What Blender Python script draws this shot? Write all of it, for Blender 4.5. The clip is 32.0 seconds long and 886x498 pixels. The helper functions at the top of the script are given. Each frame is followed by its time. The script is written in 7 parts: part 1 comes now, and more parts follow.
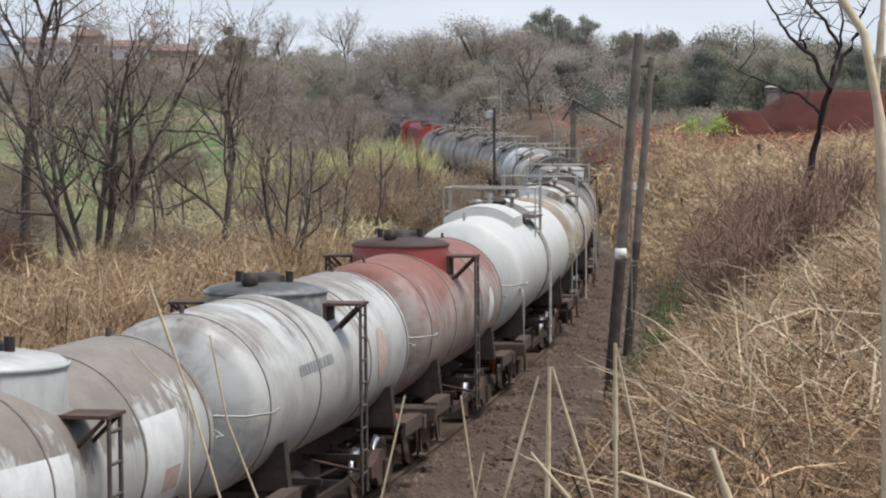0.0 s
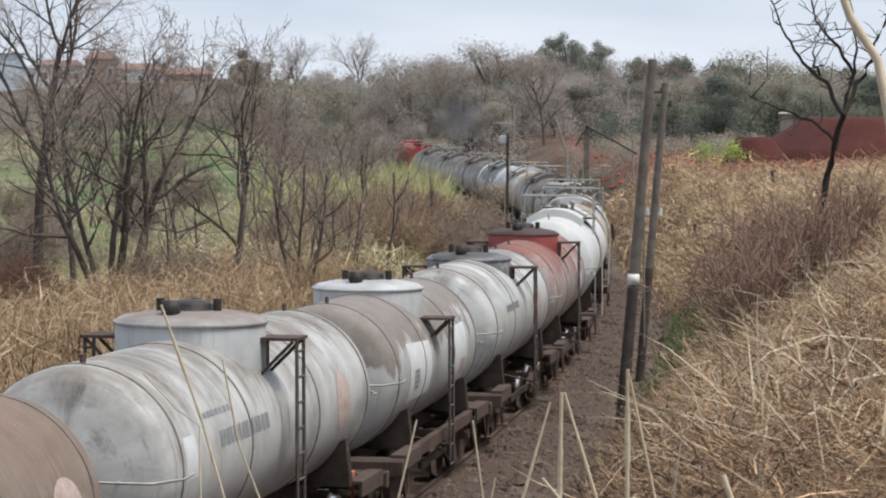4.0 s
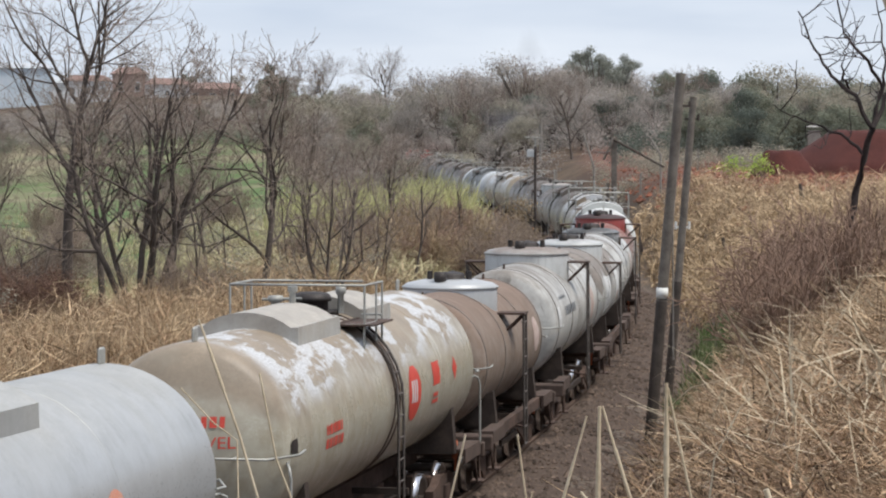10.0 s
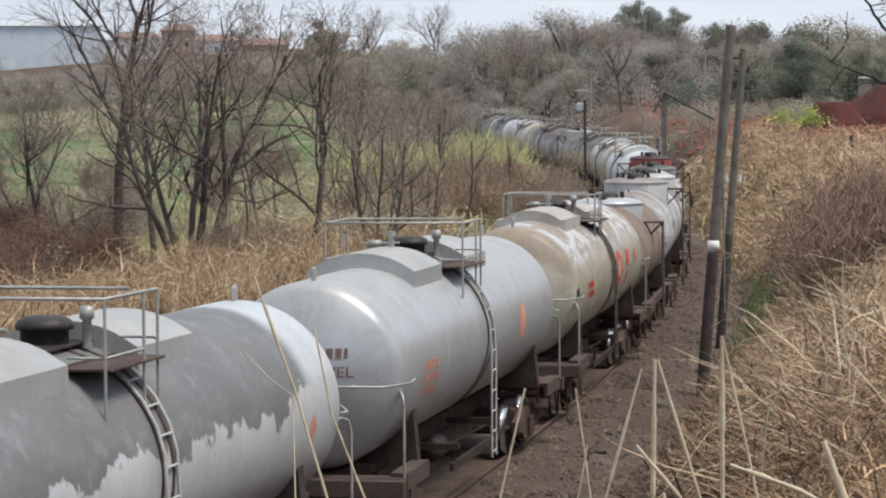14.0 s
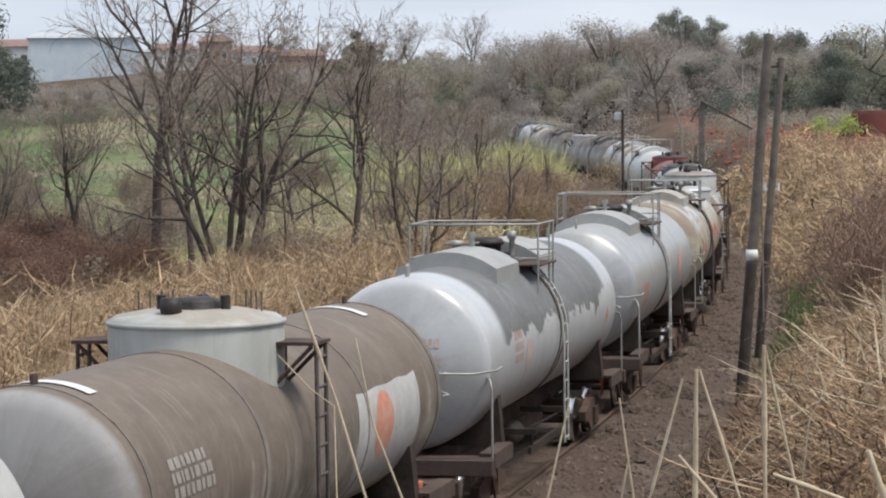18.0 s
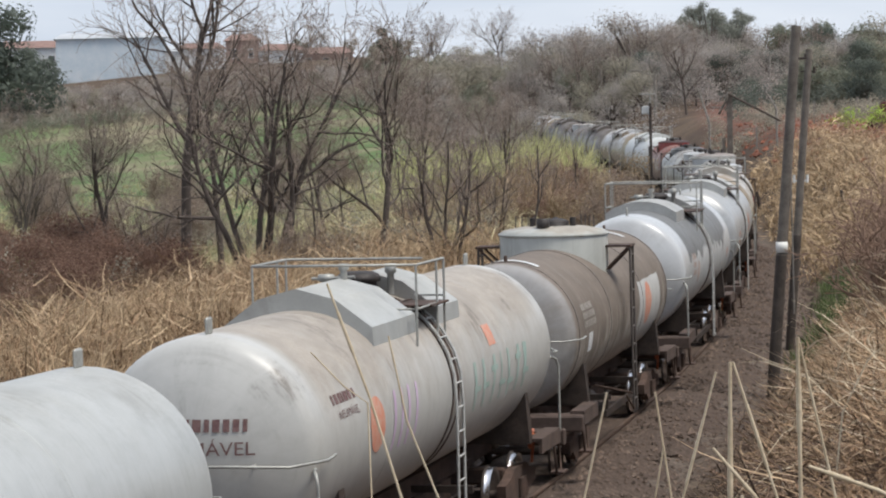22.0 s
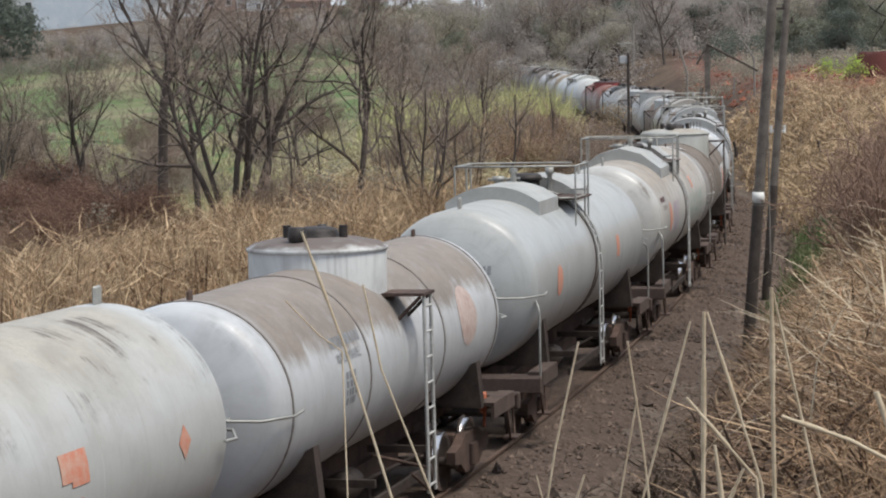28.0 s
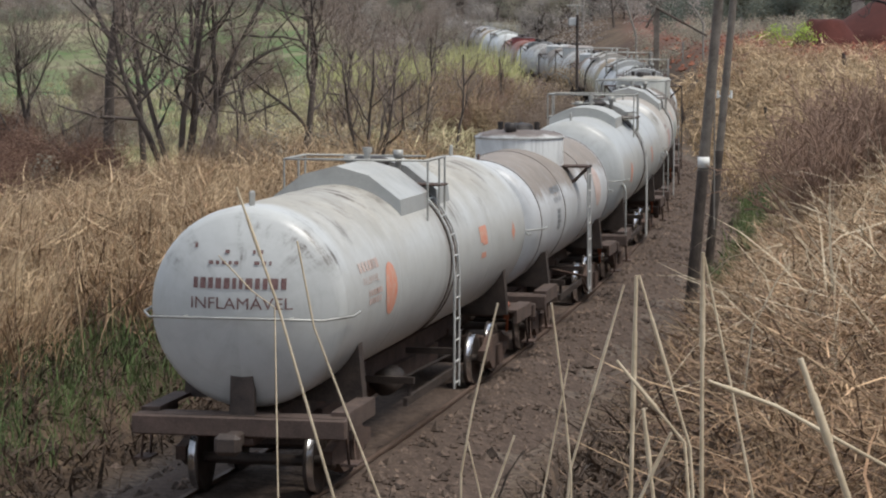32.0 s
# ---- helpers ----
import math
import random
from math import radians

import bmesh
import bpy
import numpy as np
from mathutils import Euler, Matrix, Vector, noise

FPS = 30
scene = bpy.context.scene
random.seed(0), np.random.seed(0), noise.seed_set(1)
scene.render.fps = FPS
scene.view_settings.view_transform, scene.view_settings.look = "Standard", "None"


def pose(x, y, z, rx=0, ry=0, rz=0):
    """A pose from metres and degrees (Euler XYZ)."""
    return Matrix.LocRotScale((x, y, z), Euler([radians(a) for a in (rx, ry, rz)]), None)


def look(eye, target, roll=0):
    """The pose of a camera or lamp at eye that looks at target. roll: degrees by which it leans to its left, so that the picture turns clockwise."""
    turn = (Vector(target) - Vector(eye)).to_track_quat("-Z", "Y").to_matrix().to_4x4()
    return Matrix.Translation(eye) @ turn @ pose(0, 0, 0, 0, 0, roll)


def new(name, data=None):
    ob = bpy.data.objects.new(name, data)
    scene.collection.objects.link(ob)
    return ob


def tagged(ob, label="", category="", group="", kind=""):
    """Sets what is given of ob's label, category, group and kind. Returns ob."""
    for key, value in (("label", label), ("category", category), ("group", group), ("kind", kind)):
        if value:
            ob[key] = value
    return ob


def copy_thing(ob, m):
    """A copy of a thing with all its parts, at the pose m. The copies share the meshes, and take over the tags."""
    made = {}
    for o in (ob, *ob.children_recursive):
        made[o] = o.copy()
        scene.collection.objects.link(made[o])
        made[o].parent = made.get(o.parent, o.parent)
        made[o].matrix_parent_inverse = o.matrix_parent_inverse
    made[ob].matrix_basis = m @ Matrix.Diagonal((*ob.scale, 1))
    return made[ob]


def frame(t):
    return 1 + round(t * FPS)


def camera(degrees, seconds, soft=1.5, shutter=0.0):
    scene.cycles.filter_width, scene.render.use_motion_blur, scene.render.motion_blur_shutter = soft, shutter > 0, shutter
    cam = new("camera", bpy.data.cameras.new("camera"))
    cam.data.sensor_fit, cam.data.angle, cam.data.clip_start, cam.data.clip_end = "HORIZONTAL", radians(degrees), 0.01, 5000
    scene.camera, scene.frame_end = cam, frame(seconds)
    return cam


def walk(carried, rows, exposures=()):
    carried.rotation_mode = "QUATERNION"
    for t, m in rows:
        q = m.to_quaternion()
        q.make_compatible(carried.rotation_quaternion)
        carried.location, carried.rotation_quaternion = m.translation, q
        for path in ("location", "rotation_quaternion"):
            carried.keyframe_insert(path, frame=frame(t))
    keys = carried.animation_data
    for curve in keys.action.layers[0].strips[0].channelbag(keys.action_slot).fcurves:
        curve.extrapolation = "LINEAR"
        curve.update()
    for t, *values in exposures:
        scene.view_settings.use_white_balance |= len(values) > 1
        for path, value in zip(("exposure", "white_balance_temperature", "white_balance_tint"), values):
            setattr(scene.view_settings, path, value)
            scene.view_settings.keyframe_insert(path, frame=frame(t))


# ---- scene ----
EYE = (0.0, 0.0, 6.27)
VIEW = [  # seconds, heading, pitch, lean in degrees
    (0, 2.688, -2.905, -0.14), (0.5, 3.050, -2.812, -0.30), (1, 3.227, -2.546, -0.34), (1.5, 2.748, -2.283, -0.54), (2, 2.621, -2.044, -0.36),
    (2.5, 2.534, -1.875, -0.21), (3, 2.319, -1.900, -0.14), (3.5, 2.055, -2.065, -0.01), (4, 2.418, -2.383, 0.15), (4.5, 2.814, -2.452, -0.06),
    (6.5, 3.001, -2.564, -0.01), (7, 3.106, -2.756, -0.05), (7.5, 3.279, -2.762, -0.09), (8, 2.895, -2.615, -0.13), (8.5, 2.636, -2.589, -0.03),
    (9, 2.471, -2.505, 0.09), (9.5, 2.180, -2.280, 0.03), (10, 1.845, -2.086, 0.03), (10.5, 1.618, -1.932, -0.20), (11, 1.494, -1.917, -0.52),
    (11.5, 1.531, -2.052, -0.56), (12, 1.358, -2.329, -0.86), (12.5, 1.092, -2.460, -0.81), (13, 0.908, -2.593, -0.73), (13.5, 0.824, -3.029, -0.36),
    (15.5, 0.536, -3.055, -0.76), (16, 0.479, -2.763, -0.72), (16.5, 0.313, -2.656, -0.80), (17, 0.082, -2.599, -0.84), (17.5, -0.047, -2.664, -0.88),
    (18, -0.011, -2.823, -0.65), (18.5, 0.014, -2.869, -0.73), (19, 0.000, -2.870, -0.71), (19.5, -0.081, -2.861, -0.78), (20, -0.267, -3.038, -0.85),
    (20.5, -0.420, -3.300, -1.03), (21, -0.530, -3.375, -1.12), (21.5, -0.617, -3.162, -1.33), (22, -0.627, -2.895, -1.37),
    (22.5, -0.694, -2.697, -1.47), (23, -0.765, -2.824, -1.53), (23.5, -0.835, -3.078, -1.58), (24, -0.833, -3.144, -1.53),
    (24.5, -0.809, -3.137, -1.46), (26.5, -0.930, -3.747, -0.78), (27, -0.738, -3.937, -0.76), (27.5, -0.427, -3.975, -1.02),
    (28, -0.166, -3.987, -1.10), (28.5, -0.025, -4.004, -0.80), (29, 0.142, -3.896, -0.74), (29.5, 0.517, -3.816, -0.79), (30, 0.976, -3.945, -0.52),
    (30.5, 1.283, -4.312, -0.31), (31, 1.351, -4.445, -0.50), (31.5, 1.023, -4.478, -0.64), (32, 0.974, -4.867, 0.17),
]

SWAY = ([0, 4.5, 9, 13.5, 16, 20, 24, 27, 30, 31, 32], [0.0, 0.0, -0.03, -0.045, -0.05, -0.064, -0.068, -0.06, -0.056, -0.04, -0.02])  # seconds, the hand's drift sideways


def gaze(t, yaw, pitch, lean):
    y, p = radians(yaw), radians(pitch)
    way = Vector((math.sin(y) * math.cos(p), math.cos(y) * math.cos(p), math.sin(p)))
    eye = Vector(EYE) + Vector((float(np.interp(t, *SWAY)), 0, 0))
    return look(eye, eye + 100 * way, lean)


cam = camera(18.553, 32.0, soft=2.1)
walk(cam, [(row[0], gaze(*row)) for row in VIEW], [(0, 0.51), (10, 0.53), (19, 0.49), (25, 0.46), (32, 0.42)])

# ---- light ----
SUN_EL, SUN_AZ = 62, 115
world = bpy.data.worlds.new("overcast_sky")
scene.world = world
world.use_nodes = True
wn, wl = world.node_tree.nodes, world.node_tree.links
wn.clear()
w_out = wn.new("ShaderNodeOutputWorld")
w_bg = wn.new("ShaderNodeBackground")
w_sky = wn.new("ShaderNodeTexSky")
w_sky.sky_type = "NISHITA"
w_sky.sun_disc = False
w_sky.sun_elevation, w_sky.sun_rotation = radians(SUN_EL), radians(SUN_AZ)
w_dim = wn.new("ShaderNodeMixRGB")
w_dim.blend_type = "MULTIPLY"
w_dim.inputs[0].default_value = 1.0
w_dim.inputs[2].default_value = (0.1, 0.1, 0.1, 1)
wl.new(w_sky.outputs[0], w_dim.inputs[1])
w_co = wn.new("ShaderNodeTexCoord")
w_map = wn.new("ShaderNodeMapping")
w_map.inputs["Scale"].default_value = (5, 5, 26)
w_no = wn.new("ShaderNodeTexNoise")
w_no.inputs["Scale"].default_value, w_no.inputs["Detail"].default_value = 1.0, 5
w_ramp = wn.new("ShaderNodeValToRGB")
w_ramp.color_ramp.elements[0].position, w_ramp.color_ramp.elements[0].color = 0.32, (0.415, 0.475, 0.585, 1)
w_ramp.color_ramp.elements[1].position, w_ramp.color_ramp.elements[1].color = 0.66, (0.585, 0.63, 0.71, 1)
w_mix = wn.new("ShaderNodeMixRGB")
w_mix.inputs[0].default_value = 0.88
wl.new(w_co.outputs["Generated"], w_map.inputs[0])
wl.new(w_map.outputs[0], w_no.inputs["Vector"])
wl.new(w_no.outputs[0], w_ramp.inputs[0])
wl.new(w_dim.outputs[0], w_mix.inputs[1])
wl.new(w_ramp.outputs[0], w_mix.inputs[2])
wl.new(w_mix.outputs[0], w_bg.inputs[0])
w_bg.inputs[1].default_value = 1.0
wl.new(w_bg.outputs[0], w_out.inputs[0])
sun = new("sun", bpy.data.lights.new("sun", "SUN"))
sun.data.energy, sun.data.angle, sun.data.color = 2.5, radians(20), (1.0, 0.95, 0.88)
sa, se = radians(SUN_AZ), radians(SUN_EL)
sun_at = Vector((math.sin(sa) * math.cos(se), math.cos(sa) * math.cos(se), math.sin(se)))
sun.matrix_world = look(sun_at * 80, (0, 0, 0))

# ---- the line of the track: arc length from a point near the bank, curvature per metre ----
S = np.arange(-240, 420, 0.5)
BEND = np.interp(S, [-60, -30, -10, 10, 30, 50, 75, 100, 130, 165, 200, 250],
                 [-0.0010, -0.00229, -0.00186, -0.00158, -0.00243, -0.00117, -0.00294, -0.00065, -0.0024, 0.0005, 0.0005, -0.0005])
TURN = np.cumsum(BEND) * 0.5
at0 = int(np.searchsorted(S, 0))
TURN = TURN - TURN[at0] + 0.20358
TX, TY = np.cumsum(np.sin(TURN)) * 0.5, np.cumsum(np.cos(TURN)) * 0.5
TX, TY = TX - TX[at0] + 1.037, TY - TY[at0] + 48.99
TZ = np.interp(S, [-40, 40, 80, 120, 160, 200, 260, 420], [0, 0, 0.13, 0.48, 0.92, 1.6, 2.55, 4.3])
CLOCK = np.arange(0, 32.01, 0.1)
SPEED = np.interp(CLOCK, [0, 8, 16, 24, 32], [4.7412, 4.9384, 5.033, 5.1565, 5.3069])
GONE = np.concatenate([[0], np.cumsum((SPEED[1:] + SPEED[:-1]) * 0.05)])
GONE = GONE - np.interp(16, CLOCK, GONE)


def track(s, lat=0.0, z=0.0):
    h = float(np.interp(s, S, TURN))
    return Vector((float(np.interp(s, S, TX)) + lat * math.cos(h), float(np.interp(s, S, TY)) - lat * math.sin(h), float(np.interp(s, S, TZ)) + z))


def car_pose(s, reach):
    a, b = track(s - reach), track(s + reach)
    d = b - a
    m = (a + b) / 2
    return pose(m.x, m.y, m.z, math.degrees(math.atan2(d.z, math.hypot(d.x, d.y))), 0, -math.degrees(math.atan2(d.x, d.y)))


def track_x(y):
    return float(np.interp(y, TY, TX))


def track_z(y):
    return float(np.interp(y, TY, TZ))


# ---- materials ----
def smooth(x, a, b):
    t = min(1.0, max(0.0, (x - a) / (b - a)))
    return t * t * (3 - 2 * t)


def rgba(c):
    return (c[0], c[1], c[2], 1)


def mat(name, c1, c2, scale=3.0, rough=0.7, metal=0.0, bump=0.15, fine=40.0, c3=None, vary=0.0, spec=0.35):
    """Two colours mixed by a coarse noise, broken by a fine one, with a small relief."""
    m = bpy.data.materials.new(name)
    m.use_nodes = True
    n, l = m.node_tree.nodes, m.node_tree.links
    b = n["Principled BSDF"]
    b.inputs["Roughness"].default_value, b.inputs["Metallic"].default_value = rough, metal
    b.inputs["Specular IOR Level"].default_value = spec
    co = n.new("ShaderNodeTexCoord")
    big = n.new("ShaderNodeTexNoise")
    big.inputs["Scale"].default_value, big.inputs["Detail"].default_value, big.inputs["Roughness"].default_value = scale, 6, 0.65
    small = n.new("ShaderNodeTexNoise")
    small.inputs["Scale"].default_value, small.inputs["Detail"].default_value = fine, 4
    l.new(co.outputs["Object"], big.inputs["Vector"])
    l.new(co.outputs["Object"], small.inputs["Vector"])
    add = n.new("ShaderNodeMath")
    add.operation = "MULTIPLY_ADD"
    add.inputs[1].default_value = 0.5
    l.new(small.outputs[0], add.inputs[0])
    l.new(big.outputs[0], add.inputs[2])
    ramp = n.new("ShaderNodeValToRGB")
    ramp.color_ramp.elements[0].position, ramp.color_ramp.elements[0].color = 0.5, rgba(c1)
    ramp.color_ramp.elements[1].position, ramp.color_ramp.elements[1].color = 0.95, rgba(c2)
    if c3:
        e = ramp.color_ramp.elements.new(0.74)
        e.color = rgba(c3)
    l.new(add.outputs[0], ramp.inputs[0])
    last = ramp.outputs[0]
    if vary:
        info = n.new("ShaderNodeObjectInfo") if vary > 0 else n.new("ShaderNodeNewGeometry")
        hsv = n.new("ShaderNodeHueSaturation")
        rng = n.new("ShaderNodeMapRange")
        rng.inputs[3].default_value, rng.inputs[4].default_value = 1 - abs(vary), 1 + abs(vary)
        l.new(info.outputs["Random" if vary > 0 else "Random Per Island"], rng.inputs[0])
        l.new(rng.outputs[0], hsv.inputs["Value"])
        l.new(last, hsv.inputs["Color"])
        last = hsv.outputs[0]
    l.new(last, b.inputs["Base Color"])
    if bump:
        bp = n.new("ShaderNodeBump")
        bp.inputs["Strength"].default_value, bp.inputs["Distance"].default_value = bump, 0.02
        l.new(small.outputs[0], bp.inputs["Height"])
        l.new(bp.outputs[0], b.inputs["Normal"])
    return m


def tank_paint(name, base, dirt, low, high, wobble=0.5, base2=None, rust=0.25, rough=0.42, metal=0.0, seed=0.0, crisp=0.25, ends=0.0, drip=1.4, smear=0.0, grime=0.35, wash=0.0, belt=0.0, peel=0.0, face=0.0, face_y=6.72):
    """Tank paint: dust and spilled product lying on the crown down to a ragged edge between the heights low and high,
    streaks that run down from it, a second paint tone in blotches and small rust marks."""
    m = bpy.data.materials.new(name)
    m.use_nodes = True
    n, l = m.node_tree.nodes, m.node_tree.links
    b = n["Principled BSDF"]
    b.inputs["Metallic"].default_value = metal
    b.inputs["Specular IOR Level"].default_value = 0.45
    co = n.new("ShaderNodeTexCoord")
    mp = n.new("ShaderNodeMapping")
    mp.inputs["Location"].default_value = (seed, seed * 1.7, seed * 0.6)
    l.new(co.outputs["Object"], mp.inputs[0])
    sep = n.new("ShaderNodeSeparateXYZ")
    l.new(co.outputs["Object"], sep.inputs[0])

    def noise_at(scale, detail, stretch=(1, 1, 1), rough_=0.6):
        q = n.new("ShaderNodeMapping")
        q.inputs["Scale"].default_value = stretch
        l.new(mp.outputs[0], q.inputs[0])
        t = n.new("ShaderNodeTexNoise")
        t.inputs["Scale"].default_value, t.inputs["Detail"].default_value, t.inputs["Roughness"].default_value = scale, detail, rough_
        l.new(q.outputs[0], t.inputs["Vector"])
        return t.outputs[0]

    def math_(op, a, b_, c=None):
        t = n.new("ShaderNodeMath")
        t.operation = op
        for k, v in enumerate((a, b_, c)):
            if v is None:
                continue
            if isinstance(v, (int, float)):
                t.inputs[k].default_value = v
            else:
                l.new(v, t.inputs[k])
        return t.outputs[0]

    def step(v, a, b_):
        t = n.new("ShaderNodeMapRange")
        t.interpolation_type = "SMOOTHSTEP"
        t.inputs[1].default_value, t.inputs[2].default_value = a, b_
        l.new(v, t.inputs[0])
        return t.outputs[0]

    def mix(f, c1, c2):
        t = n.new("ShaderNodeMixRGB")
        for k, v in enumerate((f, c1, c2)):
            if isinstance(v, (int, float)):
                t.inputs[k].default_value = v
            elif isinstance(v, tuple):
                t.inputs[k].default_value = rgba(v)
            else:
                l.new(v, t.inputs[k])
        return t.outputs[0]

    coarse = noise_at(0.8, 6)
    mid_n = noise_at(3.5, 6)
    fine = noise_at(30, 4)
    round_ = math_("ARCTAN2", sep.outputs["X"], math_("SUBTRACT", sep.outputs["Z"], 2.45))

    def runs(along, around, detail, rough_=0.6):
        """Noise drawn out round the barrel, as rain and spills run."""
        cmb = n.new("ShaderNodeCombineXYZ")
        l.new(math_("MULTIPLY", sep.outputs["Y"], along), cmb.inputs[0])
        l.new(math_("MULTIPLY", round_, around), cmb.inputs[1])
        cmb.inputs[2].default_value = seed * 2.3
        t = n.new("ShaderNodeTexNoise")
        t.inputs["Scale"].default_value, t.inputs["Detail"].default_value, t.inputs["Roughness"].default_value = 1.0, detail, rough_
        l.new(cmb.outputs[0], t.inputs["Vector"])
        return t.outputs[0]

    streak = runs(5.0, 0.7, 6)
    hair = runs(16.0, 1.1, 5, 0.7)
    edge = math_("MULTIPLY_ADD", math_("SUBTRACT", coarse, 0.5), wobble * 3.2, sep.outputs["Z"])
    edge = math_("MULTIPLY_ADD", math_("SUBTRACT", streak, 0.5), wobble * drip, edge)
    edge = math_("MULTIPLY_ADD", math_("SUBTRACT", mid_n, 0.5), wobble * 0.9, edge)
    mid = (low + high) / 2
    cover = step(edge, mid - (high - low) * crisp, mid + (high - low) * crisp)
    # crown dirt stops at ends; pale shoulders of P_Z1 and P_Z4 paint in sheen
    if ends:
        cover = math_("MULTIPLY", cover, step(math_("MULTIPLY_ADD", math_("ABSOLUTE", sep.outputs["Y"], 0), -1.0, ends + 0.3), 0.0, 0.5))
    col = mix(step(mid_n, 0.42, 0.68), base, base2 or tuple(c * 0.93 for c in base))
    soft = runs(1.1, 1.4, 6, 0.7)
    col = mix(math_("MULTIPLY", step(soft, 0.42, 0.72), grime * 0.7), col, tuple(0.42 * c + 0.22 * d for c, d in zip(base, dirt)))
    col = mix(math_("MULTIPLY", step(hair, 0.52, 0.74), grime * 0.8), col, tuple(0.35 * c + 0.35 * d for c, d in zip(base, dirt)))
    faint = math_("MULTIPLY", step(streak, 0.5, 0.75), 0.25)
    col = mix(faint, col, tuple(0.5 * c + 0.3 * d for c, d in zip(base, dirt)))
    blot = noise_at(1.7, 8, (1, 0.7, 1.3), 0.7)
    dirt_c = mix(step(blot, 0.38, 0.62), tuple(c * 0.78 for c in dirt), tuple(min(1.0, c * 1.18) for c in dirt))
    dirt_c = mix(step(fine, 0.3, 0.75), dirt_c, tuple(c * 0.93 for c in dirt))
    dirt_c = mix(math_("MULTIPLY", step(mid_n, 0.5, 0.7), 0.5), dirt_c, tuple(0.6 * d + 0.3 * c for c, d in zip(base, dirt)))
    col = mix(math_("MULTIPLY", cover, 0.93), col, dirt_c)
    if wash:
        col = mix(math_("MULTIPLY", math_("MULTIPLY", step(hair, 0.5, 0.66), step(coarse, 0.4, 0.6)), wash), col, (0.50, 0.47, 0.43))
    # mottled grey heads; for P_M2 and P_M3 it also paints in shade
    if face:
        end = step(math_("ABSOLUTE", sep.outputs["Y"], 0), face_y, face_y + 0.14)
        col = mix(math_("MULTIPLY", end, face), col, mix(step(soft, 0.35, 0.65), (0.40, 0.41, 0.42), (0.28, 0.275, 0.27)))
    if peel:
        bare = math_("MULTIPLY", step(noise_at(1.1, 9, (1, 0.5, 1), 0.7), 0.475, 0.53), step(math_("MULTIPLY_ADD", coarse, 1.2, sep.outputs["Z"]), 3.45, 3.85))
        bare = math_("MULTIPLY", bare, step(math_("MULTIPLY_ADD", math_("ABSOLUTE", sep.outputs["Y"], 0), -1.0, 6.6), 0.0, 0.6))
        col = mix(math_("MULTIPLY", bare, peel), col, mix(step(fine, 0.4, 0.6), (0.56, 0.57, 0.58), (0.42, 0.42, 0.42)))
    if belt:
        near = step(math_("MULTIPLY_ADD", math_("ABSOLUTE", sep.outputs["Y"], 0), -1.0, 1.0), 0.15, 0.9)
        col = mix(math_("MULTIPLY", math_("MULTIPLY", near, step(runs(3.0, 1.0, 6, 0.7), 0.35, 0.65)), belt), col, (0.17, 0.135, 0.11))
    if smear:
        zone = math_("MULTIPLY", step(sep.outputs["Z"], 2.85, 3.3), step(soft, 0.5, 0.66))
        zone = math_("MULTIPLY", zone, step(runs(7.0, 0.9, 7, 0.72), 0.42, 0.64))
        col = mix(math_("MULTIPLY", zone, smear), col, (0.10, 0.083, 0.068))
    spots = step(noise_at(9.0, 8, (1, 1, 0.5), 0.75), 0.70 - 0.12 * rust, 0.78 - 0.1 * rust)
    col = mix(math_("MULTIPLY", spots, min(1.0, rust * 2)), col, (0.17, 0.085, 0.045))
    l.new(col, b.inputs["Base Color"])
    r = math_("MULTIPLY_ADD", cover, 0.26, rough)
    l.new(math_("MULTIPLY_ADD", math_("SUBTRACT", fine, 0.5), 0.2, r), b.inputs["Roughness"])
    bp = n.new("ShaderNodeBump")
    bp.inputs["Strength"].default_value, bp.inputs["Distance"].default_value = 0.06, 0.02
    l.new(math_("MULTIPLY_ADD", mid_n, 1.2, fine), bp.inputs["Height"])
    l.new(bp.outputs[0], b.inputs["Normal"])
    return m


M_IRON = mat("rusty_underframe", (0.042, 0.029, 0.025), (0.12, 0.075, 0.058), 2.5, 0.85, 0.0, 0.3, c3=(0.075, 0.05, 0.04))
M_STRAP = mat("dull_strap", (0.10, 0.085, 0.075), (0.24, 0.21, 0.19), 4, 0.7, 0.0, 0.2)
M_RUST = mat("red_brown_sill", (0.05, 0.036, 0.03), (0.112, 0.078, 0.064), 3, 0.85, 0.0, 0.3)
M_DARK = mat("oily_iron", (0.022, 0.018, 0.016), (0.075, 0.056, 0.047), 4, 0.6, 0.0, 0.25)
M_TREAD = mat("polished_tread", (0.55, 0.55, 0.56), (0.75, 0.75, 0.77), 4, 0.25, 1.0, 0.05)
M_RAILING = mat("galvanised_rail", (0.25, 0.245, 0.225), (0.42, 0.42, 0.39), 4, 0.5, 0.3, 0.1)
M_LADDER = mat("painted_ladder", (0.30, 0.30, 0.29), (0.52, 0.52, 0.50), 5, 0.6, 0.0, 0.15)
M_LADDERD = mat("dark_ladder", (0.05, 0.045, 0.04), (0.13, 0.11, 0.1), 5, 0.7, 0.0, 0.2)
M_HATCH = mat("black_hatch", (0.012, 0.011, 0.011), (0.05, 0.04, 0.036), 8, 0.55, 0.0, 0.3)
M_WHITE = mat("white_decal", (0.55, 0.56, 0.56), (0.72, 0.73, 0.73), 4, 0.5, 0.0, 0.05)
M_ORANGE = mat("faded_orange", (0.60, 0.17, 0.09), (0.56, 0.38, 0.30), 6, 0.55, 0.0, 0.05)
M_LEVER = mat("orange_lever", (0.40, 0.10, 0.05), (0.55, 0.19, 0.09), 9, 0.6, 0.0, 0.1)
